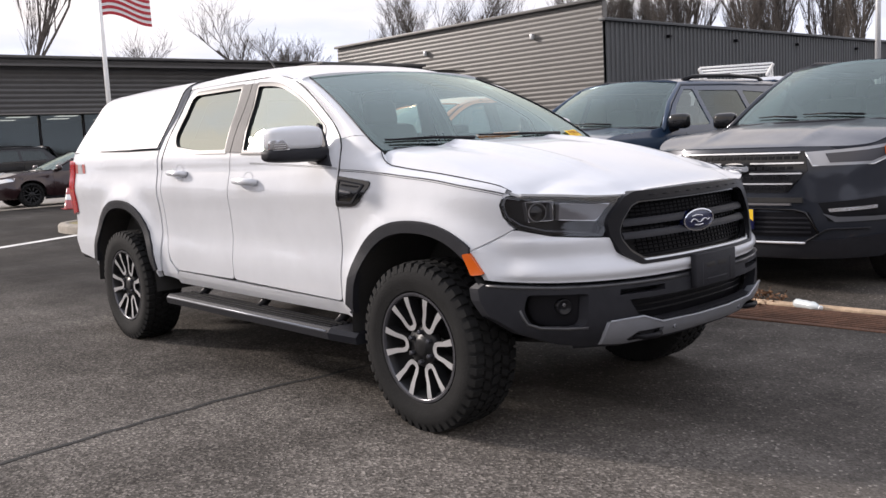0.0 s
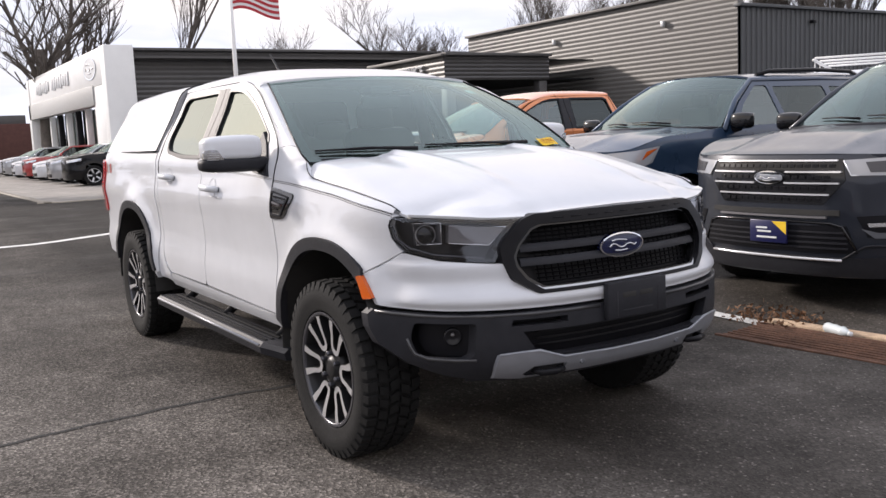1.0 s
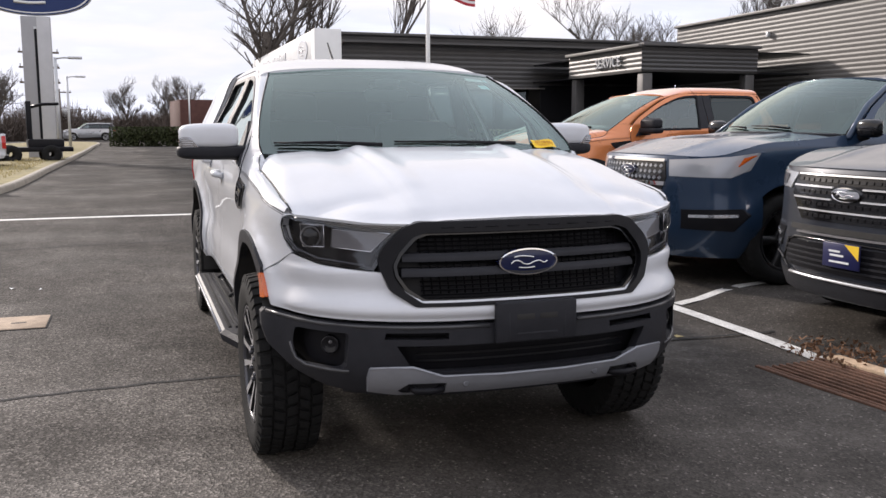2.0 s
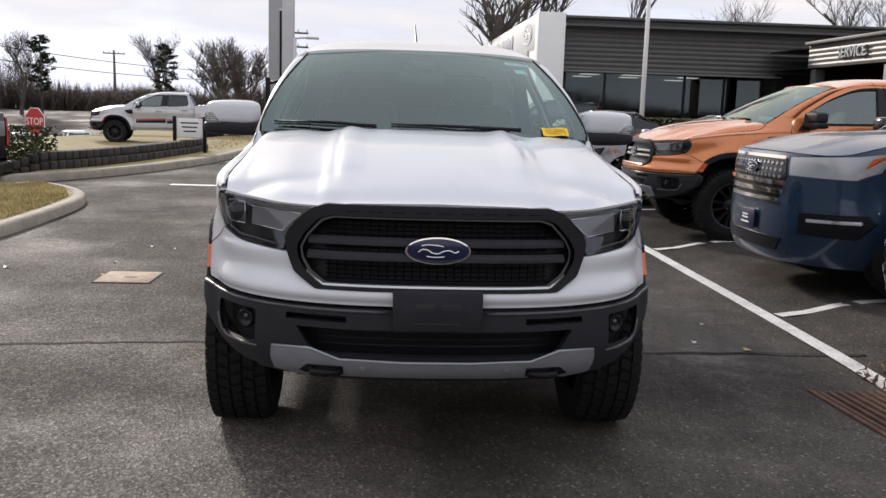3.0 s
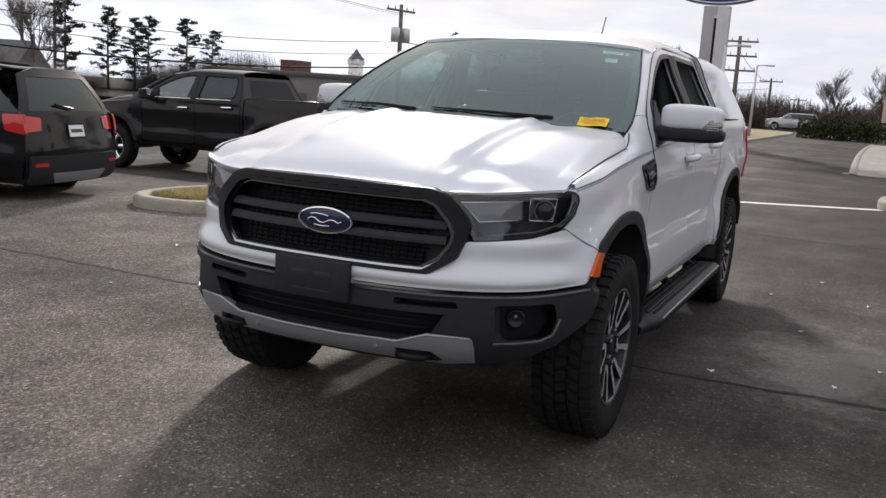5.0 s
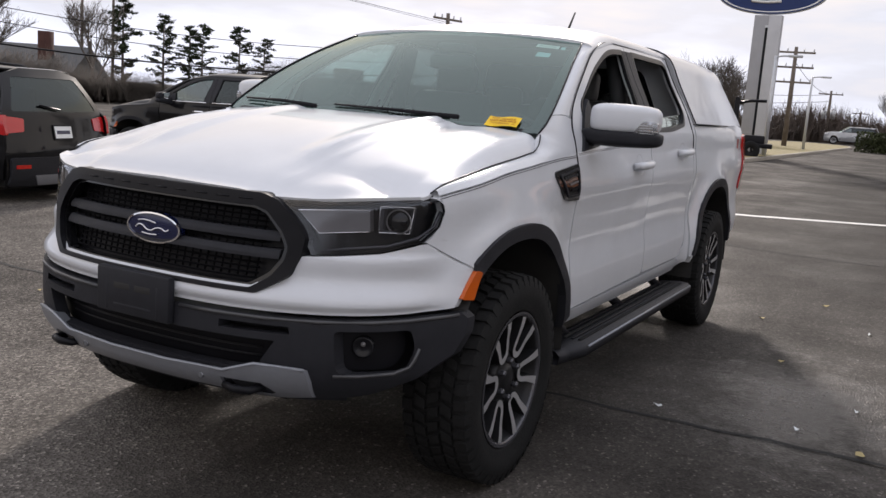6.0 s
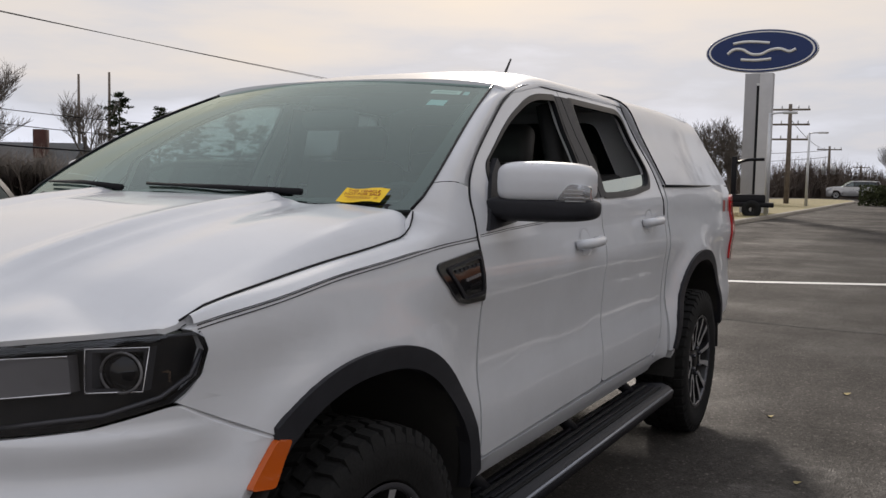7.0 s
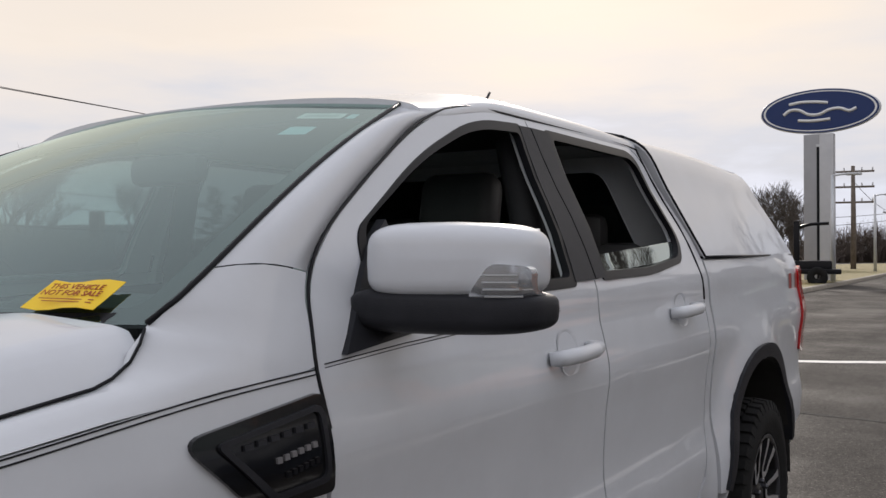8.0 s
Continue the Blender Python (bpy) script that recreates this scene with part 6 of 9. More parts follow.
            patch("fog_recess", [(ty(sg * 0.66, 0.6), 0.64), (tx(0.46, 0.65, sg), 0.655), (tx(0.42, 0.6, sg), 0.60), (tx(0.52, 0.5, sg), 0.47), (ty(sg * 0.66, 0.5), 0.48)], 0.006, M_TRIM)
            patch("fog_lamp", [(ty(sg * 0.72, 0.6), 0.60), (tx(0.50, 0.6, sg), 0.61), (tx(0.50, 0.58, sg), 0.585), (ty(sg * 0.72, 0.57), 0.575)], 0.012, M_CLEAR)
        patch("lower_intake", [(ty(0.50, 0.4), 0.42), (ty(-0.50, 0.4), 0.42), (ty(-0.44, 0.33), 0.32), (ty(0.44, 0.33), 0.32)], 0.010, M_TRIM)
        px = S.nose(0, 0.52).x + 0.02
        pl = part("front_plate", cube(px, 0.02, 0.525, 0.012, 0.30, 0.155, 0.006), stuff("dark_navy_plate", (0.010, 0.010, 0.045), 0.35), T, "dark navy dealer plate")
        for k, (w_, z) in enumerate(((0.10, 0.55), (0.12, 0.525), (0.16, 0.49))):
            part("text_bar", cube(px + 0.008, 0.0, z, 0.003, w_, 0.012), M_PAPER, pl)
    elif style == "coupe":
        g = patch("grille", [(ty(0.42, h - 0.1), h - 0.10), (ty(-0.42, h - 0.1), h - 0.10), (ty(-0.48, h - 0.2), h - 0.18), (ty(-0.38, h - 0.3), h - 0.30), (ty(0.38, h - 0.3), h - 0.30), (ty(0.48, h - 0.2), h - 0.18)], 0.008, M_TRIM)
        part("emblem", tube([S.nose(ty(-0.05, h - 0.2), h - 0.2, 0.02), S.nose(0, h - 0.18, 0.02), S.nose(ty(0.05, h - 0.2), h - 0.19, 0.02)], 0.012, 6), M_CHROME, g)
        for sg in (1, -1):
            patch("headlamp", [(ty(sg * 0.52, h - 0.15), h - 0.155), (tx(0.60, h, sg), h - 0.07), (tx(0.40, h, sg), h - 0.03), (tx(0.45, h - 0.1, sg), h - 0.13)], 0.006, M_GLOSSBLACK)
            patch("fog_recess", [(ty(sg * 0.55, 0.4), 0.42), (tx(0.55, 0.45, sg), 0.46), (tx(0.52, 0.35, sg), 0.33), (ty(sg * 0.58, 0.33), 0.32)], 0.006, M_TRIM)
        patch("lower_intake", [(ty(0.50, 0.3), 0.34), (ty(-0.50, 0.3), 0.34), (ty(-0.54, 0.22), 0.24), (ty(0.54, 0.22), 0.24)], 0.008, M_TRIM)
        yb(-0.78, 0.78, 0.20, 0.014, 0.035, M_SILVER, T, "splitter")
    else:
        patch("grille", [(ty(0.40, h - 0.1), h - 0.10), (ty(-0.40, h - 0.1), h - 0.10), (ty(-0.34, h - 0.3), h - 0.28), (ty(0.34, h - 0.3), h - 0.28)], 0.008, M_TRIM)
        for k in range(3):
            yb(-0.37, 0.37, h - 0.14 - 0.05 * k, 0.007, 0.014, M_CHROME, T, "grille_bar")
        for sg in (1, -1):
            patch("headlamp", [(ty(sg * 0.50, h - 0.2), h - 0.20), (ty(sg * 0.48, h - 0.1), h - 0.10), (tx(0.42, h, sg), h - 0.03), (tx(0.45, h - 0.1, sg), h - 0.13)], 0.006, M_CLEAR)
        patch("lower_intake", [(ty(0.50, 0.4), 0.42), (ty(-0.50, 0.4), 0.42), (ty(-0.46, 0.28), 0.28), (ty(0.46, 0.28), 0.28)], 0.008, M_TRIM)
    # windscreen, roof, back
    w = part("windscreen", skin([(-1, 0), (1, 0), (1, 1), (-1, 1)], S.ws, (), (0.2, 0.15), out=(1, 0, 1)), M_WS, T)
    w.visible_shadow = False
    fri = rounded([(-0.93, 0.06), (0.93, 0.06), (0.93, 0.95), (-0.93, 0.95)], 0.03, 3)
    part("screen_border", skin([(-1, 0), (1, 0), (1, 1), (-1, 1)], lambda a, v: S.ws(a, v, -0.006), [fri], (0.2, 0.2), out=(1, 0, 1)), M_TRIM, w)
    for y0, y1 in ((0.45, -0.15), (-0.2, -0.68)):
        part("wiper", tube([S.ws(y0, 0.03, 0.02), S.ws((y0 + y1) / 2, 0.06, 0.02), S.ws(y1, 0.07, 0.015)], [0.010, 0.008, 0.005], 6), M_TRIM, T)
    part("cowl", tube([S.ws(a, -0.02) + Vector((0.03, 0, -0.02)) for a in np.linspace(-1, 1, 9)], 0.035, 8), M_TRIM, T)
    fr_ = [(S.roof[0] - 0.10 * min(1.1, (math.sin(radians(abs(p))) ** (2 / 3) / 0.97)) ** 2, p) for p in range(-90, 91, 10)]
    part("roof", skin(fr_ + [(S.roof[1], 90), (S.roof[1], -90)], S.rf, (), (0.14, 9), (0, 0, -0.02)), coat, T)
    bo = [(S.base(z) * 0.93, z) for z in (0.26, 0.42, 0.62, 0.85, belt, (belt + S.rail) / 2, S.rail)] + [(0.5 * S.base(S.rail), S.H - 0.03)]
    bo = bo + [(-y, z) for y, z in reversed(bo)]
    rw_ = rounded([(S.base(belt) * 0.80, belt + 0.02), (-S.base(belt) * 0.80, belt + 0.02), (-S.base(S.rail) * 0.80, S.rail - 0.03), (S.base(S.rail) * 0.80, S.rail - 0.03)], 0.05, 4)
    bx = lambda d: (lambda y, z: Vector((S.tailx(z) + 0.10 * (abs(y) / hw) ** 3 - d, y, z)))
    back = part("tailgate", skin(bo, bx(0), [rw_], fine * 1.4, (0.03, 0, 0)), coat, T)
    part("rear_window", skin(rw_, bx(-0.006), (), fine * 1.4, out=(-1, 0, 0)), M_TINT, back)
    part("rear_bumper", skin(rounded([(hw * 0.88, 0.60), (-hw * 0.88, 0.60), (-hw * 0.86, 0.28), (hw * 0.86, 0.28)], 0.05, 4), bx(0.03), (), fine * 1.4, (0.08, 0, 0)), M_PLASTIC, T)
    part("bumper_plate", skin(rounded([(hw * 0.55, 0.40), (-hw * 0.55, 0.40), (-hw * 0.45, 0.28), (hw * 0.45, 0.28)], 0.03, 4), bx(0.04), (), 0.2, (0.05, 0, 0)), M_SILVER, T)
    rp = part("rear_plate", skin([(0.145, 0.945), (-0.145, 0.945), (-0.145, 0.80), (0.145, 0.80)], bx(0.012), (), 0.2, (0.02, 0, 0)), M_PAPER, back, "plate with a dark frame")
    part("plate_frame", skin([(0.160, 0.955), (-0.160, 0.955), (-0.160, 0.785), (0.160, 0.785)], bx(0.014), [[(0.142, 0.938), (-0.142, 0.938), (-0.142, 0.803), (0.142, 0.803)]], 0.2, (0.02, 0, 0)), M_TRIM, rp)
    part("plate_bar", skin([(0.11, 0.89), (-0.11, 0.89), (-0.11, 0.85), (0.11, 0.85)], bx(0.0145), (), 0.2, (0.002, 0, 0)), M_EMBLEM, rp)
    for s in (1, -1):
        if rear_lamp:
            part("tail_lamp", skin(rounded([(s * hw * 0.90, belt - 0.03), (s * hw * 0.62, belt - 0.06), (s * hw * 0.64, belt - 0.20), (s * hw * 0.90, belt - 0.22)], 0.02, 3), bx(0.010), (), 0.1, (0.03, 0, 0)), M_REDLENS, T)
        part("reflector", skin([(s * hw * 0.82, 0.52), (s * hw * 0.62, 0.52), (s * hw * 0.62, 0.48), (s * hw * 0.82, 0.48)], bx(0.036), (), 0.2, (0.02, 0, 0)), M_REDLENS, T)
    if rails:
        part("roof_spoiler", cube(S.roof[1] - 0.03, 0, S.H - 0.045, 0.22, S.base(S.rail) * 1.7, 0.03, 0.012, Matrix.Rotation(radians(-6), 4, "Y")), coat, T)
        part("rear_wiper", tube([S.tailx(belt + 0.05) * Vector((1, 0, 0)) + Vector((-0.03, 0, belt + 0.04)), S.tailx(belt + 0.1) * Vector((1, 0, 0)) + Vector((-0.02, 0.30, belt + 0.09))], 0.012, 6), M_TRIM, back)
    # inside and below
    bm = bmesh.new()
    box(bm, (S.cowl[0] + xt) / 2, 0, belt - 0.10, abs(xt - S.cowl[0]) - 0.3, hw * 1.8, 0.04)
    for sx, sy in ((S.roof[0] - 0.55, 0.38), (S.roof[0] - 0.55, -0.38), (S.roof[0] - 1.45, 0.38), (S.roof[0] - 1.45, -0.38)):
        box(bm, sx, sy, belt + 0.06, 0.16, 0.46, 0.42, 0.06)
        box(bm, sx - 0.04, sy, belt + 0.33, 0.09, 0.24, 0.16, 0.04)
    box(bm, S.cowl[0] - 0.30, 0, belt - 0.02, 0.35, hw * 1.7, 0.16, 0.05)
    part("cabin", bm, M_INTERIOR, T)
    part("underbody", cube((S.fo + xt) / 2, 0, 0.36, S.fo - xt - 0.5, hw * 1.3, 0.22), M_UNDER, T)
    for s in (1, -1):
        for x in (0, -wb):
            add_wheel(T, x, s * (hw - 0.135), R, s, R, 0.235, R * 0.665, wheel, face or M_ALU, M_POCKET)
    return T


SUV_NEW = Shape(3.025, 0.93, 1.08, 0.995, 1.79, 0.385, 1.075, (-0.42, 1.245), 1.18, (-1.28, -3.55), -3.72)
SUV_NEW_W = [[(-0.84, 1.225), (-1.52, 1.23), (-1.50, 1.63), (-1.37, 1.63), (-1.09, 1.455)], [(-1.60, 1.23), (-2.50, 1.245), (-2.47, 1.63), (-1.58, 1.635)], [(-2.60, 1.245), (-3.55, 1.29), (-3.35, 1.59), (-2.57, 1.625)]]
SUV_NEW_D = [-0.62, -1.56, -2.60]
SUV_OLD = Shape(2.865, 0.94, 1.17, 0.995, 1.79, 0.385, 1.095, (-0.40, 1.27), 1.20, (-1.18, -3.60), -3.75)
SUV_OLD_W = [[(-0.80, 1.25), (-1.50, 1.255), (-1.47, 1.64), (-1.29, 1.64), (-1.02, 1.46)], [(-1.58, 1.255), (-2.42, 1.265), (-2.38, 1.63), (-1.55, 1.63)], [(-2.52, 1.275), (-3.50, 1.30), (-3.35, 1.59), (-2.48, 1.625)]]
SUV_OLD_D = [-0.58, -1.54, -2.50]
SUV_SMALL = Shape(2.69, 0.90, 0.93, 0.92, 1.60, 0.350, 1.02, (-0.38, 1.15), 1.08, (-1.15, -3.05), -3.22)
SUV_SMALL_W = [[(-0.88, 1.12), (-1.42, 1.13), (-1.40, 1.50), (-1.26, 1.50)], [(-1.50, 1.13), (-2.25, 1.15), (-2.20, 1.50), (-1.48, 1.50)], [(-2.35, 1.16), (-3.05, 1.20), (-2.90, 1.45), (-2.30, 1.49)]]
SUV_SMALL_D = [-0.55, -1.46, -2.32]
SEDAN = Shape(2.85, 0.95, 1.07, 0.92, 1.46, 0.335, 0.86, (-0.42, 1.00), 0.94, (-1.45, -2.75), -3.20, sill=0.25, side_in=0.66)
SEDAN.tailx = glide((0.2, -3.80), (0.42, -3.91), (0.62, -3.92), (0.85, -3.88), (0.95, -3.80), (1.05, -3.50), (1.46, -2.75))
SEDAN_W = [[(-1.05, 0.985), (-1.65, 0.99), (-1.62, 1.32), (-1.52, 1.32)], [(-1.73, 0.99), (-2.65, 1.00), (-2.45, 1.30), (-1.70, 1.325)]]
SEDAN_D = [-0.60, -1.70, -2.70]
COUPE = Shape(2.72, 0.86, 1.20, 0.955, 1.38, 0.345, 0.88, (-0.55, 0.98), 0.92, (-1.50, -2.55), -3.10, sill=0.24, side_in=0.64)
COUPE.tailx = glide((0.2, -3.80), (0.42, -3.91), (0.62, -3.92), (0.85, -3.90), (0.95, -3.84), (1.05, -3.45), (1.38, -2.55))
COUPE_W = [[(-1.20, 0.965), (-2.05, 0.975), (-2.10, 1.24), (-1.62, 1.26)]]
COUPE_D = [-0.62, -1.95]

# ---------------- ground ----------------
def ground_z(x, y):
    """The lot lies level, but for a shallow dip at the drain, a rise into the bays, the low lot across the road and the lower lane beyond the island."""
    dip = -0.36 * smooth01(-6.0, -7.0, y) * smooth01(-6.9, -7.9, x) * smooth01(-15.5, -13.0, x) * smooth01(-22, -17, y)
    dip -= 0.36 * smooth01(-5.4, -8.0, y) * smooth01(-18.5, -21.0, x) * smooth01(-52, -44, x) * smooth01(-26, -20, y)
    dip -= 1.55 * smooth01(-12.5, -15.5, y) * smooth01(-34, -39, x) * smooth01(-64, -55, x) * smooth01(-38, -28, y)
    dip += 0.07 * smooth01(2.72, 3.35, y) * smooth01(-15.5, -13.5, x) * smooth01(14.0, 9.0, y)
    return dip - 0.03 * math.exp(-(((x - 0.1) / 0.9) ** 2) - ((y - 2.45) / 0.4) ** 2)


def on_ground(x, y, dz=0.0, rz=0.0):
    return pose(x, y, ground_z(x, y) + dz, 0, 0, rz)


def asphalt():
    mt = bpy.data.materials.new("worn_asphalt")
    mt.use_nodes = True
    nt, L = mt.node_tree, mt.node_tree.links
    b = nt.nodes["Principled BSDF"]
    tc = nt.nodes.new("ShaderNodeTexCoord")

    def noi(scale, detail, rough=0.6, vec=None):
        n = nt.nodes.new("ShaderNodeTexNoise")
        n.inputs["Scale"].default_value, n.inputs["Detail"].default_value, n.inputs["Roughness"].default_value = scale, detail, rough
        L.new(vec or tc.outputs["Object"], n.inputs["Vector"])
        return n.outputs["Fac"]

    def ramp(src, *stops):
        r = nt.nodes.new("ShaderNodeValToRGB")
        els = r.color_ramp.elements
        els[0].position, els[0].color = stops[0][0], (*[stops[0][1]] * 3, 1)
        els[1].position, els[1].color = stops[-1][0], (*[stops[-1][1]] * 3, 1)
        for p, c in stops[1:-1]:
            e = els.new(p)
            e.color = (c, c, c, 1)
        L.new(src, r.inputs["Fac"])
        return r.outputs["Color"]

    def mul(a, c):
        m = nt.nodes.new("ShaderNodeMix")
        m.data_type, m.blend_type = "RGBA", "MULTIPLY"
        m.inputs["Factor"].default_value = 1.0
        L.new(a, m.inputs["A"])
        L.new(c, m.inputs["B"])
        return m.outputs["Result"]

    big = ramp(noi(0.22, 5, 0.6), (0.30, 0.066), (0.52, 0.092), (0.70, 0.120))
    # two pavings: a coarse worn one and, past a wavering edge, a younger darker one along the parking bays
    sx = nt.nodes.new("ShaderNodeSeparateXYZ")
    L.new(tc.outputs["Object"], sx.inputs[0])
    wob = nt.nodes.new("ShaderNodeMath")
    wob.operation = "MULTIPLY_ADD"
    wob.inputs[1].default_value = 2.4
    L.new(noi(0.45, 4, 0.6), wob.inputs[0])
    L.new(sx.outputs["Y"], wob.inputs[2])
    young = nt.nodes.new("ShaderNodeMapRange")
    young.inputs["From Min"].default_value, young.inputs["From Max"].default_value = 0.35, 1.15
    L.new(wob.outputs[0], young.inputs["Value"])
    mid = mul(ramp(noi(2.3, 6, 0.7), (0.28, 0.74), (0.72, 1.28)), ramp(noi(0.7, 5, 0.7), (0.34, 0.72), (0.66, 1.3)))
    stone = nt.nodes.new("ShaderNodeTexVoronoi")
    stone.inputs["Scale"].default_value = 100.0
    # bend the cells, so that the stones are of uneven shape and size
    warp = nt.nodes.new("ShaderNodeTexNoise")
    warp.inputs["Scale"].default_value, warp.inputs["Detail"].default_value = 70.0, 3.0
    L.new(tc.outputs["Object"], warp.inputs["Vector"])
    bend = nt.nodes.new("ShaderNodeVectorMath")
    bend.operation = "MULTIPLY_ADD"
    bend.inputs[1].default_value = (0.008, 0.008, 0.008)
    L.new(warp.outputs["Color"], bend.inputs[0])
    L.new(tc.outputs["Object"], bend.inputs[2])
    L.new(bend.outputs[0], stone.inputs["Vector"])
    sp = nt.nodes.new("ShaderNodeSeparateColor")
    L.new(stone.outputs["Color"], sp.inputs[0])
    agg = ramp(sp.outputs[0], (0.0, 0.44), (0.30, 0.78), (0.66, 1.15), (0.86, 1.65), (1.0, 2.5))
    soft = ramp(sp.outputs[0], (0.0, 0.62), (0.75, 1.02), (0.95, 1.2), (0.975, 1.7), (1.0, 2.8))
    both = nt.nodes.new("ShaderNodeMix")
    both.data_type = "RGBA"
    L.new(young.outputs[0], both.inputs["Factor"])
    L.new(agg, both.inputs["A"])
    L.new(soft, both.inputs["B"])
    col = mul(mul(big, mid), both.outputs["Result"])
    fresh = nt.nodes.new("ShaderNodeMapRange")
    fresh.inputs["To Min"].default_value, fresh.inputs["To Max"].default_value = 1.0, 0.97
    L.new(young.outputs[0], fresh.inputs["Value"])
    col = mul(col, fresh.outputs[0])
    # damp stain by the truck's rear wheel, ragged, widened to paint the truck's shade
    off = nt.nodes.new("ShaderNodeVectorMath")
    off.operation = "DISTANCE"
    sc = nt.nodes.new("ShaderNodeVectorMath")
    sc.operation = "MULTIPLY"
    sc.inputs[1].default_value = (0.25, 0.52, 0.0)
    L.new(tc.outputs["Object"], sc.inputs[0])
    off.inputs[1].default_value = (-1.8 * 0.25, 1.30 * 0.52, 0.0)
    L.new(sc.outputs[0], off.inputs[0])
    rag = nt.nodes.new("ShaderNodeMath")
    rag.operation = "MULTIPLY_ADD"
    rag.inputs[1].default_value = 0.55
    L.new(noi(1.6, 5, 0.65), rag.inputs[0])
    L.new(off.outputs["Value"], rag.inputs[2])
    stain_shade = ramp(rag.outputs[0], (0.60, 0.62), (0.84, 1.0))
    col = mul(col, stain_shade)
    # the asphalt darkens towards -x over a wavering edge, with long worn streaks
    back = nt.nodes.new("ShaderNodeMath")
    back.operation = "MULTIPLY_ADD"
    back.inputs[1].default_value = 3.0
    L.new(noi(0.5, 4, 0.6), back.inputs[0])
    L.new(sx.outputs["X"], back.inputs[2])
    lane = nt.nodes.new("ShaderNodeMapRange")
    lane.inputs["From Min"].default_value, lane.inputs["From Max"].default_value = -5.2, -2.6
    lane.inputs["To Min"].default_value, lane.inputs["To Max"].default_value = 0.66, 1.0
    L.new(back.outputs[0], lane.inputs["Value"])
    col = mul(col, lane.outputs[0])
    # on the younger paving the colour darkens further towards -x
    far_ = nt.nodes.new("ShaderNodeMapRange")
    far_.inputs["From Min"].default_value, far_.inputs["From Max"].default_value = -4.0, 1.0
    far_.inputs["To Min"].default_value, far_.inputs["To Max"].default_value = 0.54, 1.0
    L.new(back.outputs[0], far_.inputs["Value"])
    rear_tone = nt.nodes.new("ShaderNodeMix")
    rear_tone.data_type = "RGBA"
    L.new(young.outputs[0], rear_tone.inputs["Factor"])
    rear_tone.inputs["A"].default_value = (1, 1, 1, 1)
    L.new(far_.outputs[0], rear_tone.inputs["B"])
    col = mul(col, rear_tone.outputs["Result"])
    long = nt.nodes.new("ShaderNodeMapping")
    long.inputs["Scale"].default_value = (0.10, 0.9, 1.0)
    L.new(tc.outputs["Object"], long.inputs["Vector"])
    col = mul(col, ramp(noi(1.6, 5, 0.65, long.outputs[0]), (0.32, 0.80), (0.66, 1.18)))
    tint = nt.nodes.new("ShaderNodeMix")
    tint.data_type, tint.blend_type = "RGBA", "MULTIPLY"
    tint.inputs["Factor"].default_value = 1.0
    tint.inputs["B"].default_value = (1.0, 0.90, 0.80, 1)
    L.new(col, tint.inputs["A"])
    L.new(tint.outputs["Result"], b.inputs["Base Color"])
    # damp patches shine more
    wet = ramp(noi(0.55, 4, 0.55), (0.46, 0.90), (0.66, 0.62))
    # the younger paving is smoother and holds the damp
    even = nt.nodes.new("ShaderNodeMapRange")
    even.inputs["To Min"].default_value, even.inputs["To Max"].default_value = 1.0, 0.88
    L.new(young.outputs[0], even.inputs["Value"])
    wet = mul(wet, even.outputs[0])
    # rain water lies in a thin film beside the truck
    pool = nt.nodes.new("ShaderNodeVectorMath")
    pool.operation = "DISTANCE"
    ps = nt.nodes.new("ShaderNodeVectorMath")
    ps.operation = "MULTIPLY"
    ps.inputs[1].default_value = (0.42, 0.75, 0.0)
    L.new(tc.outputs["Object"], ps.inputs[0])
    pool.inputs[1].default_value = (-1.7 * 0.42, 1.75 * 0.75, 0.0)
    L.new(ps.outputs[0], pool.inputs[0])
    pr_ = nt.nodes.new("ShaderNodeMath")
    pr_.operation = "MULTIPLY_ADD"
    pr_.inputs[1].default_value = 1.1
    L.new(noi(2.6, 5, 0.7), pr_.inputs[0])
    L.new(pool.outputs["Value"], pr_.inputs[2])
    wet = mul(wet, ramp(pr_.outputs[0], (0.70, 0.42), (1.15, 1.0)))
    gl = nt.nodes.new("ShaderNodeMapRange")
    gl.inputs["From Min"].default_value, gl.inputs["From Max"].default_value = 0.75, 1.15
    gl.inputs["To Min"].default_value, gl.inputs["To Max"].default_value = 0.16, 0.07
    L.new(pr_.outputs[0], gl.inputs["Value"])
    L.new(gl.outputs[0], b.inputs["Specular IOR Level"])
    rr = mul(wet, ramp(noi(30, 3), (0.3, 0.85), (0.7, 1.1)))
    L.new(rr, b.inputs["Roughness"])
    bp = nt.nodes.new("ShaderNodeBump")
    bp.inputs["Strength"].default_value, bp.inputs["Distance"].default_value = 0.7, 0.005
    L.new(stone.outputs["Distance"], bp.inputs["Height"])
    bp2 = nt.nodes.new("ShaderNodeBump")
    bp2.inputs["Strength"].default_value, bp2.inputs["Distance"].default_value = 0.35, 0.02
    L.new(noi(14, 5), bp2.inputs["Height"])
    L.new(bp.outputs[0], bp2.inputs["Normal"])
    L.new(bp2.outputs[0], b.inputs["Normal"])
    return mt


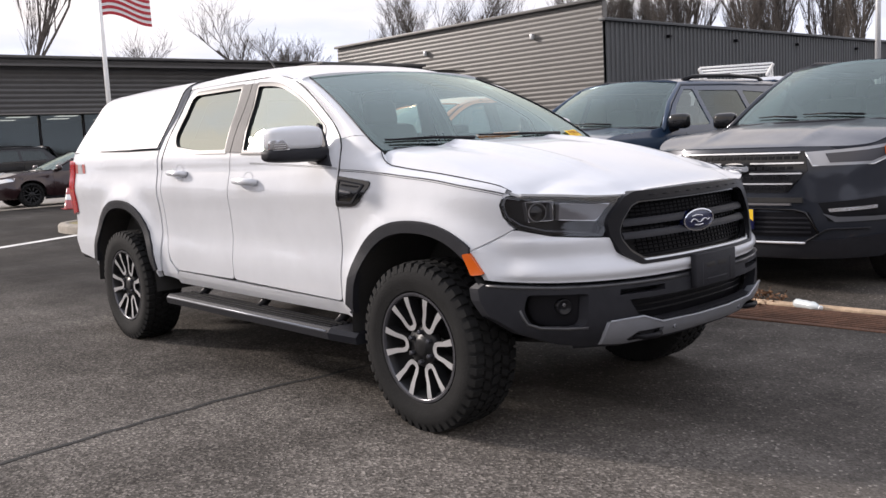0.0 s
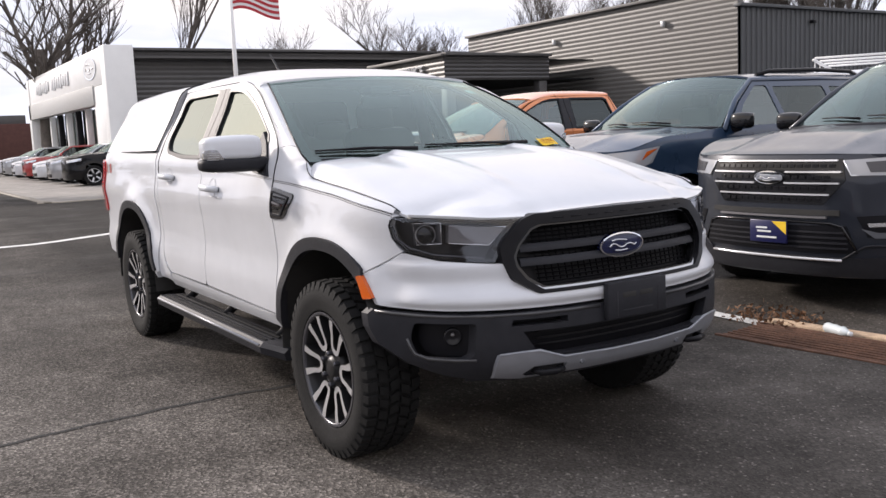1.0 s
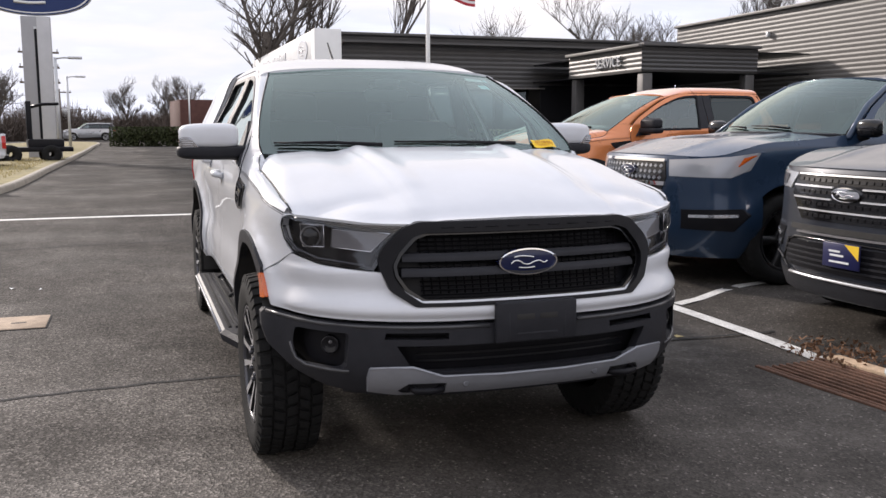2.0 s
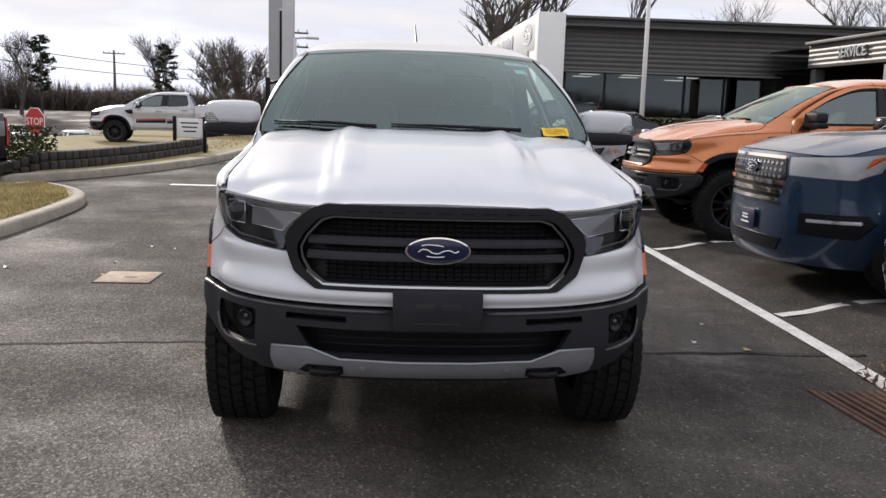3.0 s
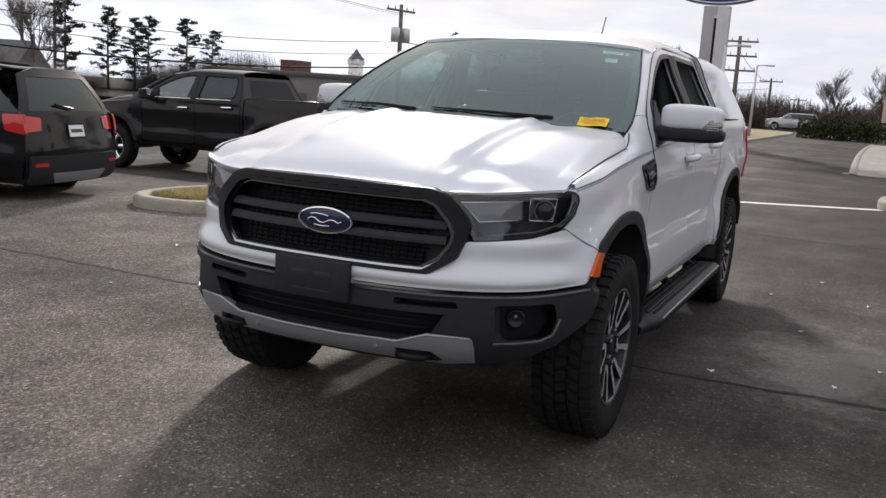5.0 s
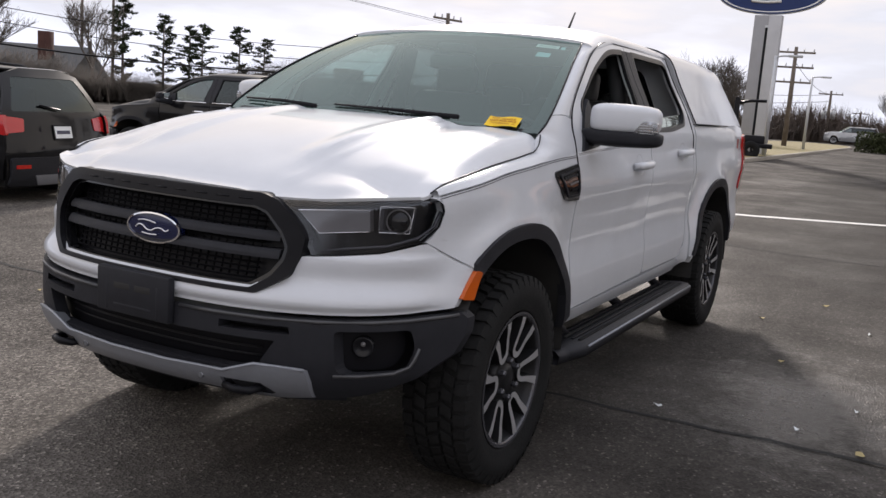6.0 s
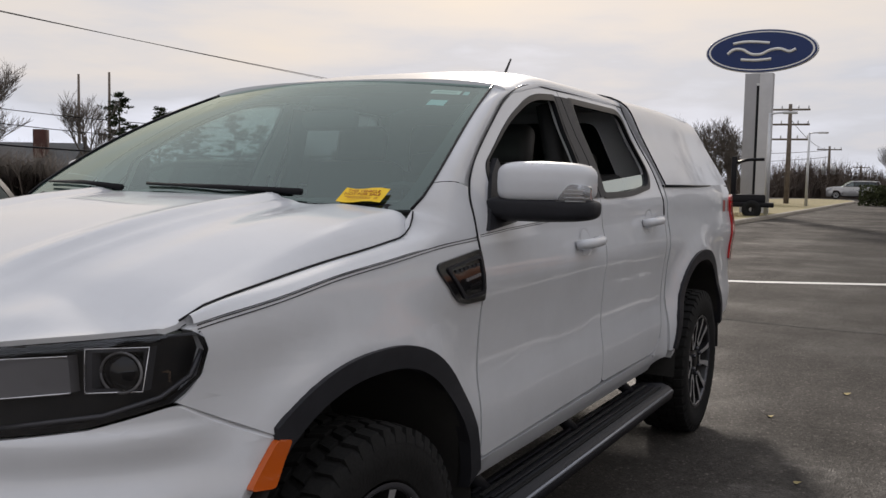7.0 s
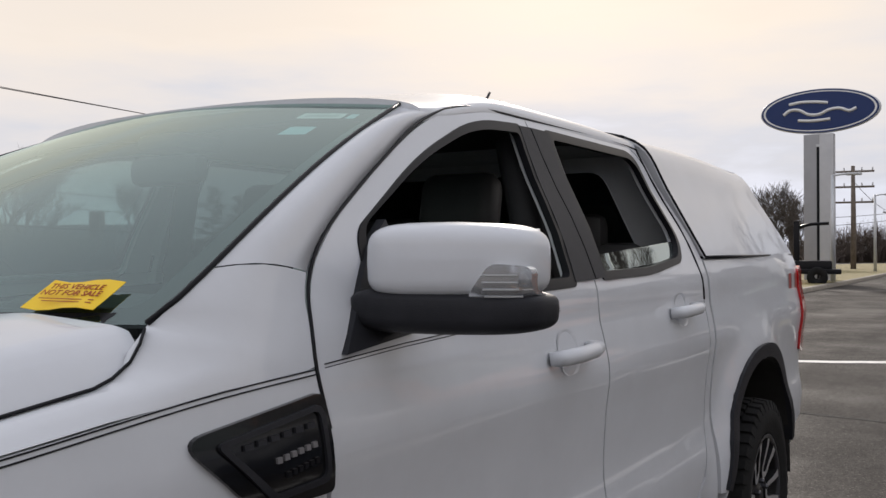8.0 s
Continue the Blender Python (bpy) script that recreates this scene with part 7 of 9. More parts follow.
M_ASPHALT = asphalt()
M_LINE = stuff("worn_road_paint", (0.62, 0.61, 0.58), 0.7, var=0.22, scale=5, fine=0.25, bump=0.2, bscale=90)
M_CONCRETE = stuff("kerb_concrete", (0.27, 0.24, 0.195), 0.85, var=0.25, scale=4, fine=0.15, bump=0.3, bscale=60)
M_DRYGRASS = stuff("dry_grass_soil", (0.23, 0.19, 0.085), 0.95, var=0.35, scale=3, fine=0.3, bump=0.6, bscale=40)
M_SIDING = stuff("grey_steel_siding", (0.085, 0.082, 0.080), 0.5, 0.2, var=0.08, scale=1.5, fine=0.04)
M_SIDING_L = stuff("taupe_steel_siding", (0.13, 0.124, 0.115), 0.5, 0.1, var=0.06, scale=1.5, fine=0.04)
M_SIDING_V = stuff("slate_steel_siding", (0.070, 0.074, 0.078), 0.5, 0.2, var=0.06, scale=1.5, fine=0.04)
M_PANELWHITE = stuff("white_facade_panel", (0.78, 0.78, 0.76), 0.4, var=0.04, scale=1.2)
M_SHOPGLASS = stuff("dark_shop_glass", (0.015, 0.016, 0.017), 0.06, spec=0.6)
M_GALV = stuff("galvanised_pole", (0.50, 0.51, 0.52), 0.45, 0.4, var=0.08, scale=6)
M_WOODPOLE = stuff("weathered_pole", (0.13, 0.105, 0.085), 0.9, var=0.3, scale=5, fine=0.2)
M_BARK = stuff("bark", (0.105, 0.090, 0.078), 0.95, var=0.35, scale=3, fine=0.25)
M_BRICK = stuff("dark_brick", (0.095, 0.040, 0.032), 0.85, var=0.2, scale=2, fine=0.2)

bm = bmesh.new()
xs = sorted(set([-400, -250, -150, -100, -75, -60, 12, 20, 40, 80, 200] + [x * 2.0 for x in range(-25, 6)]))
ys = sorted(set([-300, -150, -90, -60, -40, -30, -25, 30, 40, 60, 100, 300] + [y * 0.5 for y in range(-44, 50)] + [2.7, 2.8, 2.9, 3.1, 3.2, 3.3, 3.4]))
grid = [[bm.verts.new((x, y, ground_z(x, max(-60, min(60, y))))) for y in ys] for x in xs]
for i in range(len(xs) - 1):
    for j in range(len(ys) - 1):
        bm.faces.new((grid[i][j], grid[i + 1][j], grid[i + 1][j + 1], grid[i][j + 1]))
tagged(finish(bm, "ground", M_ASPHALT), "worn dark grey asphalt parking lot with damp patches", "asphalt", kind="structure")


def strip(name, pts, w, mat, label, lift=0.004, category="road marking"):
    """A painted band along points on the ground."""
    bm = bmesh.new()
    dense = []
    for a, b in zip(pts, pts[1:]):
        n = max(1, int((Vector(b) - Vector(a)).length / 0.25))
        dense += [Vector(a).lerp(Vector(b), i / n) for i in range(n)]
    dense.append(Vector(pts[-1]))
    pr = None
    for i, p in enumerate(dense):
        d = (dense[min(i + 1, len(dense) - 1)] - dense[max(i - 1, 0)]).normalized()
        s = Vector((-d.y, d.x))
        jit = 0.006 * noise.noise(Vector((p.x * 9, p.y * 9, 3)))
        row = [bm.verts.new((q.x, q.y, ground_z(q.x, q.y) + lift)) for q in (p + s * (w / 2 + jit), p - s * (w / 2 - jit))]
        if pr:
            bm.faces.new((pr[0], row[0], row[1], pr[1]))
        pr = row
    return tagged(finish(bm, name, mat), label, category, kind="structure")


strip("road_line", [(-12.3, 2.53), (-5.0, 2.58), (-0.4, 2.56)], 0.115, M_LINE, "long worn white painted parking line")
for x in (-11.1, -8.17, -5.15, -2.15):
    strip("bay_line", [(x, 2.66), (x - 1.2, 7.4)], 0.10, M_LINE, "worn white painted bay line")
strip("stop_line", [(-11.15, -3.72), (-11.15, -1.6), (-11.1, -0.5), (-11.25, -0.1), (-12.5, 2.25)], 0.22, M_LINE, "broad white painted line across the lane")

# ---------------- the white pickup ----------------
truck = pickup(LOT @ pose(0, 0, 0), "white four-door pickup truck with bed cap and lowered windows", M_WHITE, cap=True, hero=True)

# ---------------- parked cars ----------------
ROW = "cars parked in the row"
car(pose(-0.57, 3.70, 0.065, 0, 0, -89), "suv", "dark grey metallic SUV with chrome grille bars in a bay", "car", M_GREYPAINT, SUV_NEW, SUV_NEW_D, SUV_NEW_W, "suv_new", "five", M_POCKET, ROW, True, 0.08, M_PLASTIC)
car(pose(-3.20, 3.76, 0.07, 0, 0, -90), "suv", "dark blue metallic SUV with a chrome mesh grille", "car", M_BLUEPAINT, SUV_OLD, SUV_OLD_D, SUV_OLD_W, "suv_old", "five", M_POCKET, ROW, True, 0.08, black_pillars=False)
pickup(pose(-6.28, 3.56, 0.07, 0, 0, -90), "orange four-door pickup truck with a dark plastic front bumper", M_ORANGEPAINT, group=ROW, face=M_POCKET)
car(pose(-9.65, 3.33, 0.06, 0, 0, -90), "coupe", "steel grey low coupe with a black grille", "car", M_STEELPAINT, COUPE, COUPE_D, COUPE_W, "coupe", "ten", M_POCKET, ROW, False, 0.10, None, False)
FAR = "cars before the showroom"
car(on_ground(-23.4, 4.55, 0.018, -90), "sedan", "dark maroon sedan parked before the showroom", "car", M_MAROON, SEDAN, SEDAN_D, SEDAN_W, "plain", "ten", M_POCKET, FAR, False, 0.16, None, False)
car(on_ground(-33.0, 4.75, 0.018, -90), "suv", "black SUV with bright wheels before the showroom", "car", M_BLACKPAINT, SUV_NEW, SUV_NEW_D, SUV_NEW_W, "plain", "five", M_ALU, FAR, True, 0.16)
for k, (x, mt, nm) in enumerate(((-36.6, M_SILVERPAINT, "silver"), (-40.0, M_WHITE, "white"), (-43.4, M_REDPAINT, "red"), (-46.8, M_WHITE, "white"), (-51.0, M_SILVERPAINT, "silver"), (-56.0, M_WHITE, "white"))):
    car(on_ground(x, 4.75, 0.018, -90), "sedan" if k % 2 else "suv", nm + " car in the far row by the white portal", "car", mt, SEDAN if k % 2 else SUV_SMALL, SEDAN_D if k % 2 else SUV_SMALL_D, SEDAN_W if k % 2 else SUV_SMALL_W, "plain", "plain", M_ALU, FAR, False, 0.3)
pickup(pose(-10.19, -11.18, -0.365, 0, 0, -90.5) @ Matrix.Diagonal((1.142, 1.08, 1.09, 1)), "large black four-door pickup truck with chrome wheels", M_BLACKPAINT, wheel="six", face=M_CHROME)
car(pose(-3.05, -9.51, -0.08, 0, 0, -78) @ Matrix.Scale(0.94, 4), "suv", "black compact SUV with roof bars parked beside the island", "car", M_BLACKPAINT, SUV_SMALL, SUV_SMALL_D, SUV_SMALL_W, "plain", "five", M_ALU, "", True, 0.10, M_PLASTIC)
pickup(pose(-28.8, -9.6, -0.16, 0, 0, -82), "silver four-door pickup truck with red stripes on a grass mound", paint("display_silver_paint", (0.46, 0.47, 0.50), metal=0.3), face=M_POCKET, stripe=True)
car(pose(-93, -6.9, 0.05, 0, 0, -85), "suv", "silver SUV on the far lane", "car", M_SILVERPAINT, SUV_NEW, SUV_NEW_D, SUV_NEW_W, "plain", "plain", M_ALU, "", True, 0.3)
for k, (x, y, mt, nm) in enumerate(((-46, -22.5, M_WHITE, "white"), (-49, -21.0, M_SILVERPAINT, "silver"), (-52, -19.2, M_WHITE, "white"), (-52.7, -25.8, M_BLACKPAINT, "black"), (-56, -17.5, M_SILVERPAINT, "silver"))):
    car(on_ground(4 + (x - 4) * 0.9, y * 0.9, 0, -152), "sedan", nm + " sedan in the lot across the road", "car", mt, SEDAN, SEDAN_D, SEDAN_W, "plain", "plain", M_ALU, "cars across the road", False, 0.3)

# ---------------- dealership ----------------
dealer = thing("dealership_building", pose(0, 0, 0), "low dealership building in grey steel siding with a white portal", "building")


def siding(name, a, b, z0, z1, pitch, depth, mat, parent, upright=False, thick=0.3):
    """A corrugated steel wall from a to b (plan points), facing the right-hand side of the way from a to b."""
    a, b = Vector(a), Vector(b)
    d = (b - a).normalized()
    nrm = Vector((d.y, -d.x))
    L = (b - a).length
    bm = bmesh.new()
    prof = []
    if upright:
        n = int(L / pitch)
        for i in range(n):
            u = i * pitch
            prof += [(u, 0), (u + pitch * 0.55, 0), (u + pitch * 0.65, depth), (u + pitch * 0.9, depth)]
        prof.append((L, 0))
        rows = [[bm.verts.new((*(a + d * u + nrm * q), z)) for u, q in prof] for z in (z0, z1)]
    else:
        n = int((z1 - z0) / pitch)
        p = (z1 - z0) / n
        for i in range(n):
            z = z0 + i * p
            prof += [(z, 0), (z + p * 0.50, depth), (z + p * 0.62, depth), (z + p * 0.98, 0)]
        prof.append((z1, 0))
        rows = [[bm.verts.new((*(e + nrm * q), z)) for z, q in prof] for e in (a, b)]
    for i in range(len(prof) - 1):
        bm.faces.new((rows[0][i], rows[0][i + 1], rows[1][i + 1], rows[1][i]))
    part(name, bm, mat, parent, smooth=False)
    bm = bmesh.new()
    q = [a - nrm * 0.02, b - nrm * 0.02, b - nrm * thick, a - nrm * thick]
    lo, hi = [bm.verts.new((*p, z0)) for p in q], [bm.verts.new((*p, z1)) for p in q]
    bm.faces.new(hi)
    bm.faces.new(lo[::-1])
    for i in range(4):
        bm.faces.new((lo[i], lo[(i + 1) % 4], hi[(i + 1) % 4], hi[i]))
    part(name + "_core", bm, mat, parent, smooth=False)
    c = (a + b) / 2 + nrm * 0.02
    ang = math.atan2(d.y, d.x)
    part("coping", cube(c.x, c.y, z1 + 0.06, L + 0.1, 0.36, 0.12, 0.01, Matrix.Rotation(ang, 4, "Z")), mat, parent)


XF = -37.9
siding("showroom_siding", (XF, 8.0), (XF, 26.0), 3.24, 5.62, 0.20, 0.028, M_SIDING, dealer)
siding("service_siding", (XF, 26.05), (-19.8, 26.05), 0.0, 6.45, 0.19, 0.016, M_SIDING_L, dealer)
siding("side_siding", (-19.8, 26.05), (-19.8, 75.0), 0.0, 5.66, 0.30, 0.05, M_SIDING_V, dealer, upright=True)
siding("canopy_siding_front", (-33.6, 17.6), (-27.4, 17.6), 3.50, 4.45, 0.16, 0.022, M_SIDING_L, dealer)
siding("canopy_siding_side", (-27.4, 17.6), (-27.4, 23.0), 3.50, 4.48, 0.16, 0.04, M_SIDING, dealer)
part("canopy_ceiling", cube(-32.6, 21.7, 3.53, 10.2, 8.0, 0.05), M_TRIM, dealer)
part("canopy_roof", cube(-32.6, 21.7, 4.36, 10.2, 8.0, 0.05), M_TRIM, dealer)
for px, py in ((-27.65, 17.9), (-27.65, 22.7), (-33.3, 17.9)):
    part("canopy_post", cube(px, py, 1.75, 0.42, 0.42, 3.4, 0.01), M_SIDING, dealer)
part("service_door_wall", cube(-37.6, 22.0, 1.7, 0.2, 8.0, 3.4), M_TRIM, dealer)
part("showroom_roof", cube(-45.0, 17.5, 5.30, 15.2, 19.0, 0.1), M_SIDING, dealer)
part("main_roof", cube(-28.6, 50.0, 5.55, 17.0, 47.0, 0.1), M_SIDING, dealer)
part("showroom_side", cube(-43.2, 18.2, 1.7, 10.8, 0.2, 3.3), M_TRIM, dealer)
part("showroom_floor", cube(-43.0, 13.0, 0.10, 11.2, 10.4, 0.1), M_CONCRETE, dealer)
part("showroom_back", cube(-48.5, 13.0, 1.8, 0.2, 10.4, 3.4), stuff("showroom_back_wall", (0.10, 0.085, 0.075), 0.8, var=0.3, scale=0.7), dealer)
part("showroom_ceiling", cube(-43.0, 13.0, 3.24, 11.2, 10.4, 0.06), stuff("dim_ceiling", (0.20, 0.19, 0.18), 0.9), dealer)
M_SHOP = pane("shop_glass", (0.30, 0.32, 0.32))
for k in range(5):
    y = 8.1 + 1.9 * k
    part("mullion", cube(XF - 0.12, y, 1.7, 0.12, 0.10, 3.1, 0.005), M_TRIM, dealer)
    part("shop_pane", cube(XF - 0.13, y + 0.95, 1.7, 0.02, 1.78, 3.0), M_SHOP, dealer)
part("mullion", cube(XF - 0.12, 17.5, 1.7, 0.12, 0.10, 3.1, 0.005), M_TRIM, dealer)
M_LAMP = bpy.data.materials.new("ceiling_lamp")
M_LAMP.use_nodes = True
M_LAMP.node_tree.nodes["Principled BSDF"].inputs["Emission Color"].default_value = (1, 0.95, 0.85, 1)
M_LAMP.node_tree.nodes["Principled BSDF"].inputs["Emission Strength"].default_value = 3.0
for k, (x, y) in enumerate(((-39.5, 9.6), (-39.2, 11.6), (-42.0, 12.2), (-40.0, 14.6), (-42.5, 9.9), (-44, 15.2))):
    part("ceiling_lamp", cube(x, y, 3.19, 0.5, 0.9, 0.03, 0.005), M_LAMP, dealer)
# white portal
M_GREYBAND = stuff("portal_grey_band", (0.38, 0.38, 0.37), 0.5, var=0.05)
part("portal_end", cube(-37.55, 7.25, 2.87, 0.75, 1.25, 5.84, 0.02), M_PANELWHITE, dealer)
part("portal_header", cube(-48.2, 6.95, 4.97, 20.6, 0.6, 1.6, 0.02), M_PANELWHITE, dealer)
part("portal_band", cube(-49.2, 6.85, 3.80, 18.6, 0.5, 0.9, 0.01), M_GREYBAND, dealer)
part("portal_pier", cube(-39.0, 6.95, 2.1, 2.1, 0.55, 4.3, 0.02), M_PANELWHITE, dealer)
part("portal_far_end", cube(-58.3, 6.95, 2.87, 0.7, 0.7, 5.84, 0.02), M_PANELWHITE, dealer)
for k in range(7):
    part("portal_column", cube(-42.0 - 2.55 * k, 7.3, 1.7, 0.30, 0.30, 3.4, 0.01), M_PANELWHITE if k % 2 else M_TRIM, dealer)
    part("shop_pane", cube(-43.3 - 2.55 * k, 7.5, 1.7, 2.3, 0.02, 3.3), M_SHOP, dealer)
for k in range(15):
    part("sign_bar", cube(-45.5 - 0.62 * k - (0.8 if k > 7 else 0), 6.62, 4.97, 0.42, 0.06, 0.70 - 0.1 * (k % 3), 0.01), M_GALV, dealer)
em = oval_emblem(dealer, 0, 0, 1.25, 0.50, field=M_GALV)
em.matrix_basis = pose(-40.2, 6.62, 5.0, 0, 0, -90)
# lettering over the service lane
words("SERVICE", 0.58, pose(-29.9, 17.5, 3.97, 90, 0, 0), M_GALV, dealer, depth=0.04)
# wall lamps on the sidings
for x in (-23.5, -30.5):
    part("wall_lamp", cube(x, 25.93, 5.45, 0.16, 0.16, 0.24, 0.03), M_GALV, dealer)
for y in (30.5, 36.0, 42.0, 49.0):
    part("wall_lamp", cube(-19.68, y, 5.2, 0.2, 0.22, 0.14, 0.03), M_TRIM, dealer)
part("roof_unit", cube(-33.5, 28.5, 6.6, 0.9, 0.5, 0.35, 0.03), M_GALV, dealer)


def leafy(name, boxes, n, size, mat, label, category, seed=3, kind="stuff"):
    """A clipped hedge or shrub as many small leaves."""
    rg = random.Random(seed)
    bm = bmesh.new()
    for (cx, cy, cz, sx, sy, sz) in boxes:
        for _ in range(n):
            p = Vector((rg.gauss(0, 0.42), rg.gauss(0, 0.42), rg.gauss(0, 0.36)))
            p = Vector((cx + max(-0.55, min(0.55, p.x)) * sx, cy + max(-0.55, min(0.55, p.y)) * sy, cz + max(-0.55, min(0.55, p.z)) * sz))
            a, b = Vector((rg.uniform(-1, 1), rg.uniform(-1, 1), rg.uniform(-1, 1))).normalized() * size, Vector((rg.uniform(-1, 1), rg.uniform(-1, 1), rg.uniform(-1, 1))).normalized() * size * 0.6
            bm.faces.new([bm.verts.new(p - a), bm.verts.new(p + b), bm.verts.new(p + a), bm.verts.new(p - b)])
    return tagged(finish(bm, name, mat, smooth=False), label, category, kind=kind)


M_LEAF = stuff("evergreen_leaf", (0.046, 0.054, 0.024), 0.8, var=0.4, scale=1.2, spec=0.12)
M_NEEDLE = stuff("pine_needles", (0.030, 0.040, 0.020), 0.8, var=0.4, scale=0.5, spec=0.12)
M_TWIG = stuff("winter_twigs", (0.11, 0.085, 0.070), 0.95, var=0.3, scale=0.3)
leafy("hedge", [(-26.4, 9.2 + 1.3 * k, 0.68, 1.3, 1.7, 1.05) for k in range(8)], 900, 0.055, stuff("hedge_leaf", (0.085, 0.092, 0.035), 0.7, var=0.45, scale=1.5), "clipped evergreen hedge below the showroom windows", "hedge")
leafy("hedge", [(-66, 2.0 - 1.3 * k, 0.65, 1.5, 1.7, 1.3) for k in range(4)], 1300, 0.12, M_LEAF, "dark clipped hedge at the end of the lane", "hedge", 8)
post = thing("marker_post", on_ground(-20.6, 5.35), "short white plastic marker post before the sedan", "post")
part("shaft", lathe([(0.0005, 0), (0.16, 0.0), (0.16, 0.04), (0.10, 0.06), (0.10, 0.66), (0.08, 0.70), (0.0005, 0.70)], 14, "z"), M_PANELWHITE, post)
cone = thing("traffic_cone", on_ground(-20.5, 4.8), "faded red traffic cone with a pale band", "cone")
part("foot", cube(0, 0, 0.02, 0.34, 0.34, 0.04, 0.008), M_REDPAINT, cone)
part("body", lathe([(0.14, 0.04), (0.09, 0.24), (0.0005, 0.24)], 16, "z"), M_REDPAINT, cone)
part("band", lathe([(0.092, 0.24), (0.062, 0.38), (0.0005, 0.38)], 16, "z"), M_PANELWHITE, cone)
part("tip", lathe([(0.060, 0.38), (0.032, 0.54), (0.0005, 0.545)], 16, "z"), M_REDPAINT, cone)
leafy("shrub", [(-12.3, -6.75, 0.42, 1.0, 1.1, 0.75)], 3200, 0.042, M_LEAF, "low dark evergreen shrub beneath the stop sign", "shrub", 11)

# flag on its pole
pole = thing("flagpole", on_ground(-27.0, 8.7), "tall white flagpole with a striped flag", "flagpole")
part("pole", tube([(0, 0, 0), (0, 0, 4), (0, 0, 8.6)], [0.085, 0.075, 0.05], 12), M_PANELWHITE, pole)
part("base_collar", lathe([(0.2, 0), (0.2, 0.08), (0.1, 0.14)], 16, "z"), M_GALV, pole)
bm = bmesh.new()
bmesh.ops.create_uvsphere(bm, u_segments=12, v_segments=8, radius=0.09)
for v in bm.verts:
    v.co.z += 8.68
part("finial", bm, M_CHROME, pole)
M_FLAGRED = stuff("flag_red", (0.42, 0.03, 0.04), 0.8)
M_FLAGWHITE = stuff("flag_white", (0.75, 0.73, 0.72), 0.8)
M_FLAGBLUE = stuff("flag_blue", (0.02, 0.03, 0.14), 0.8)
flag_pt = lambda u, v: Vector((-0.22 * u - 0.16 * math.sin(2.6 * u + 0.7) + 0.05 * v, 0.06 + 0.92 * u, 7.22 - 0.10 * u * u * 0.6 - v + 0.10 * math.sin(3.1 * u)))
flag = part("flag", skin([(0, 0), (2.0, 0), (2.0, 1.30), (0, 1.30)], flag_pt, (), (0.12, 0.3)), M_FLAGWHITE, pole, "red and white striped flag with a blue corner")
for k in range(7):
    part("stripe", skin([(0, 0.2 * k), (2.0, 0.2 * k), (2.0, 0.2 * k + 0.1), (0, 0.2 * k + 0.1)], lambda u, v: flag_pt(u, v) + Vector((0.012, 0, 0)), (), (0.12, 0.3), (-0.024, 0, 0)), M_FLAGRED, flag)
part("canton", skin([(0, 0), (0.8, 0), (0.8, 0.7), (0, 0.7)], lambda u, v: flag_pt(u, v) + Vector((0.02, 0, 0)), (), (0.12, 0.3), (-0.04, 0, 0)), M_FLAGBLUE, flag)

# pylon sign
sgn = thing("pylon_sign", on_ground(-38.35, -4.95), "tall grey pylon carrying a blue oval sign", "sign")
part("pylon", cube(0, 0, 3.0, 0.4, 1.14, 6.0, 0.02), stuff("pylon_grey", (0.30, 0.30, 0.31), 0.5, var=0.08, scale=1.0), sgn)
part("pylon_return", cube(0.21, 0.30, 3.0, 0.05, 0.52, 6.0, 0.01), stuff("pylon_pale", (0.46, 0.46, 0.47), 0.5, var=0.08, scale=1.0), sgn)
part("pylon_slot", cube(0.205, -0.02, 2.75, 0.02, 0.10, 5.5), M_TRIM, sgn)
part("pylon_band", cube(0.215, -0.02, 5.53, 0.02, 0.13, 0.10), M_GALV, sgn)
oval_emblem(sgn, 0.12, 6.94, 2.22, 0.87, big=True, field=stuff("sign_blue", (0.012, 0.030, 0.115), 0.35, spec=0.3))
cas = part("casing", lathe([(0.0005, -0.12), (1.0, -0.12), (1.02, 0.0), (1.0, 0.11), (0.0005, 0.11)], 48, "x"), M_GALV, sgn)
cas.matrix_basis = Matrix.Translation((0, 0, 6.94)) @ Matrix.Diagonal((1, 2.24, 0.89, 1))
# black tow rig by the pylon
rig = thing("tow_rig", on_ground(-34.6, -4.9, 0, 10), "black towing trailer with an upright mast and arm", "trailer")
part("frame", cube(0, 0, 0.55, 1.2, 2.6, 0.18, 0.03), M_TRIM, rig)
part("winch_body", cube(0, 0.35, 0.72, 0.8, 1.3, 0.45, 0.06), M_TRIM, rig)
part("mast", cube(0.1, -0.2, 1.45, 0.16, 0.20, 1.9, 0.02), M_TRIM, rig)
part("arm", tube([(0.1, -0.2, 2.15), (0.1, 0.3, 2.28), (0.1, 0.9, 2.30)], 0.06, 8), M_TRIM, rig)
for y in (-0.9, 0.5):
    for x in (-0.6, 0.6):
        bm = lathe([(0.10, -0.1), (0.33, -0.1), (0.36, -0.06), (0.36, 0.06), (0.33, 0.1), (0.10, 0.1)], 24, "x", closed=True)
        for v in bm.verts:
            v.co += Vector((x, y, 0.36))
        part("wheel", bm, M_RUBBER, rig)

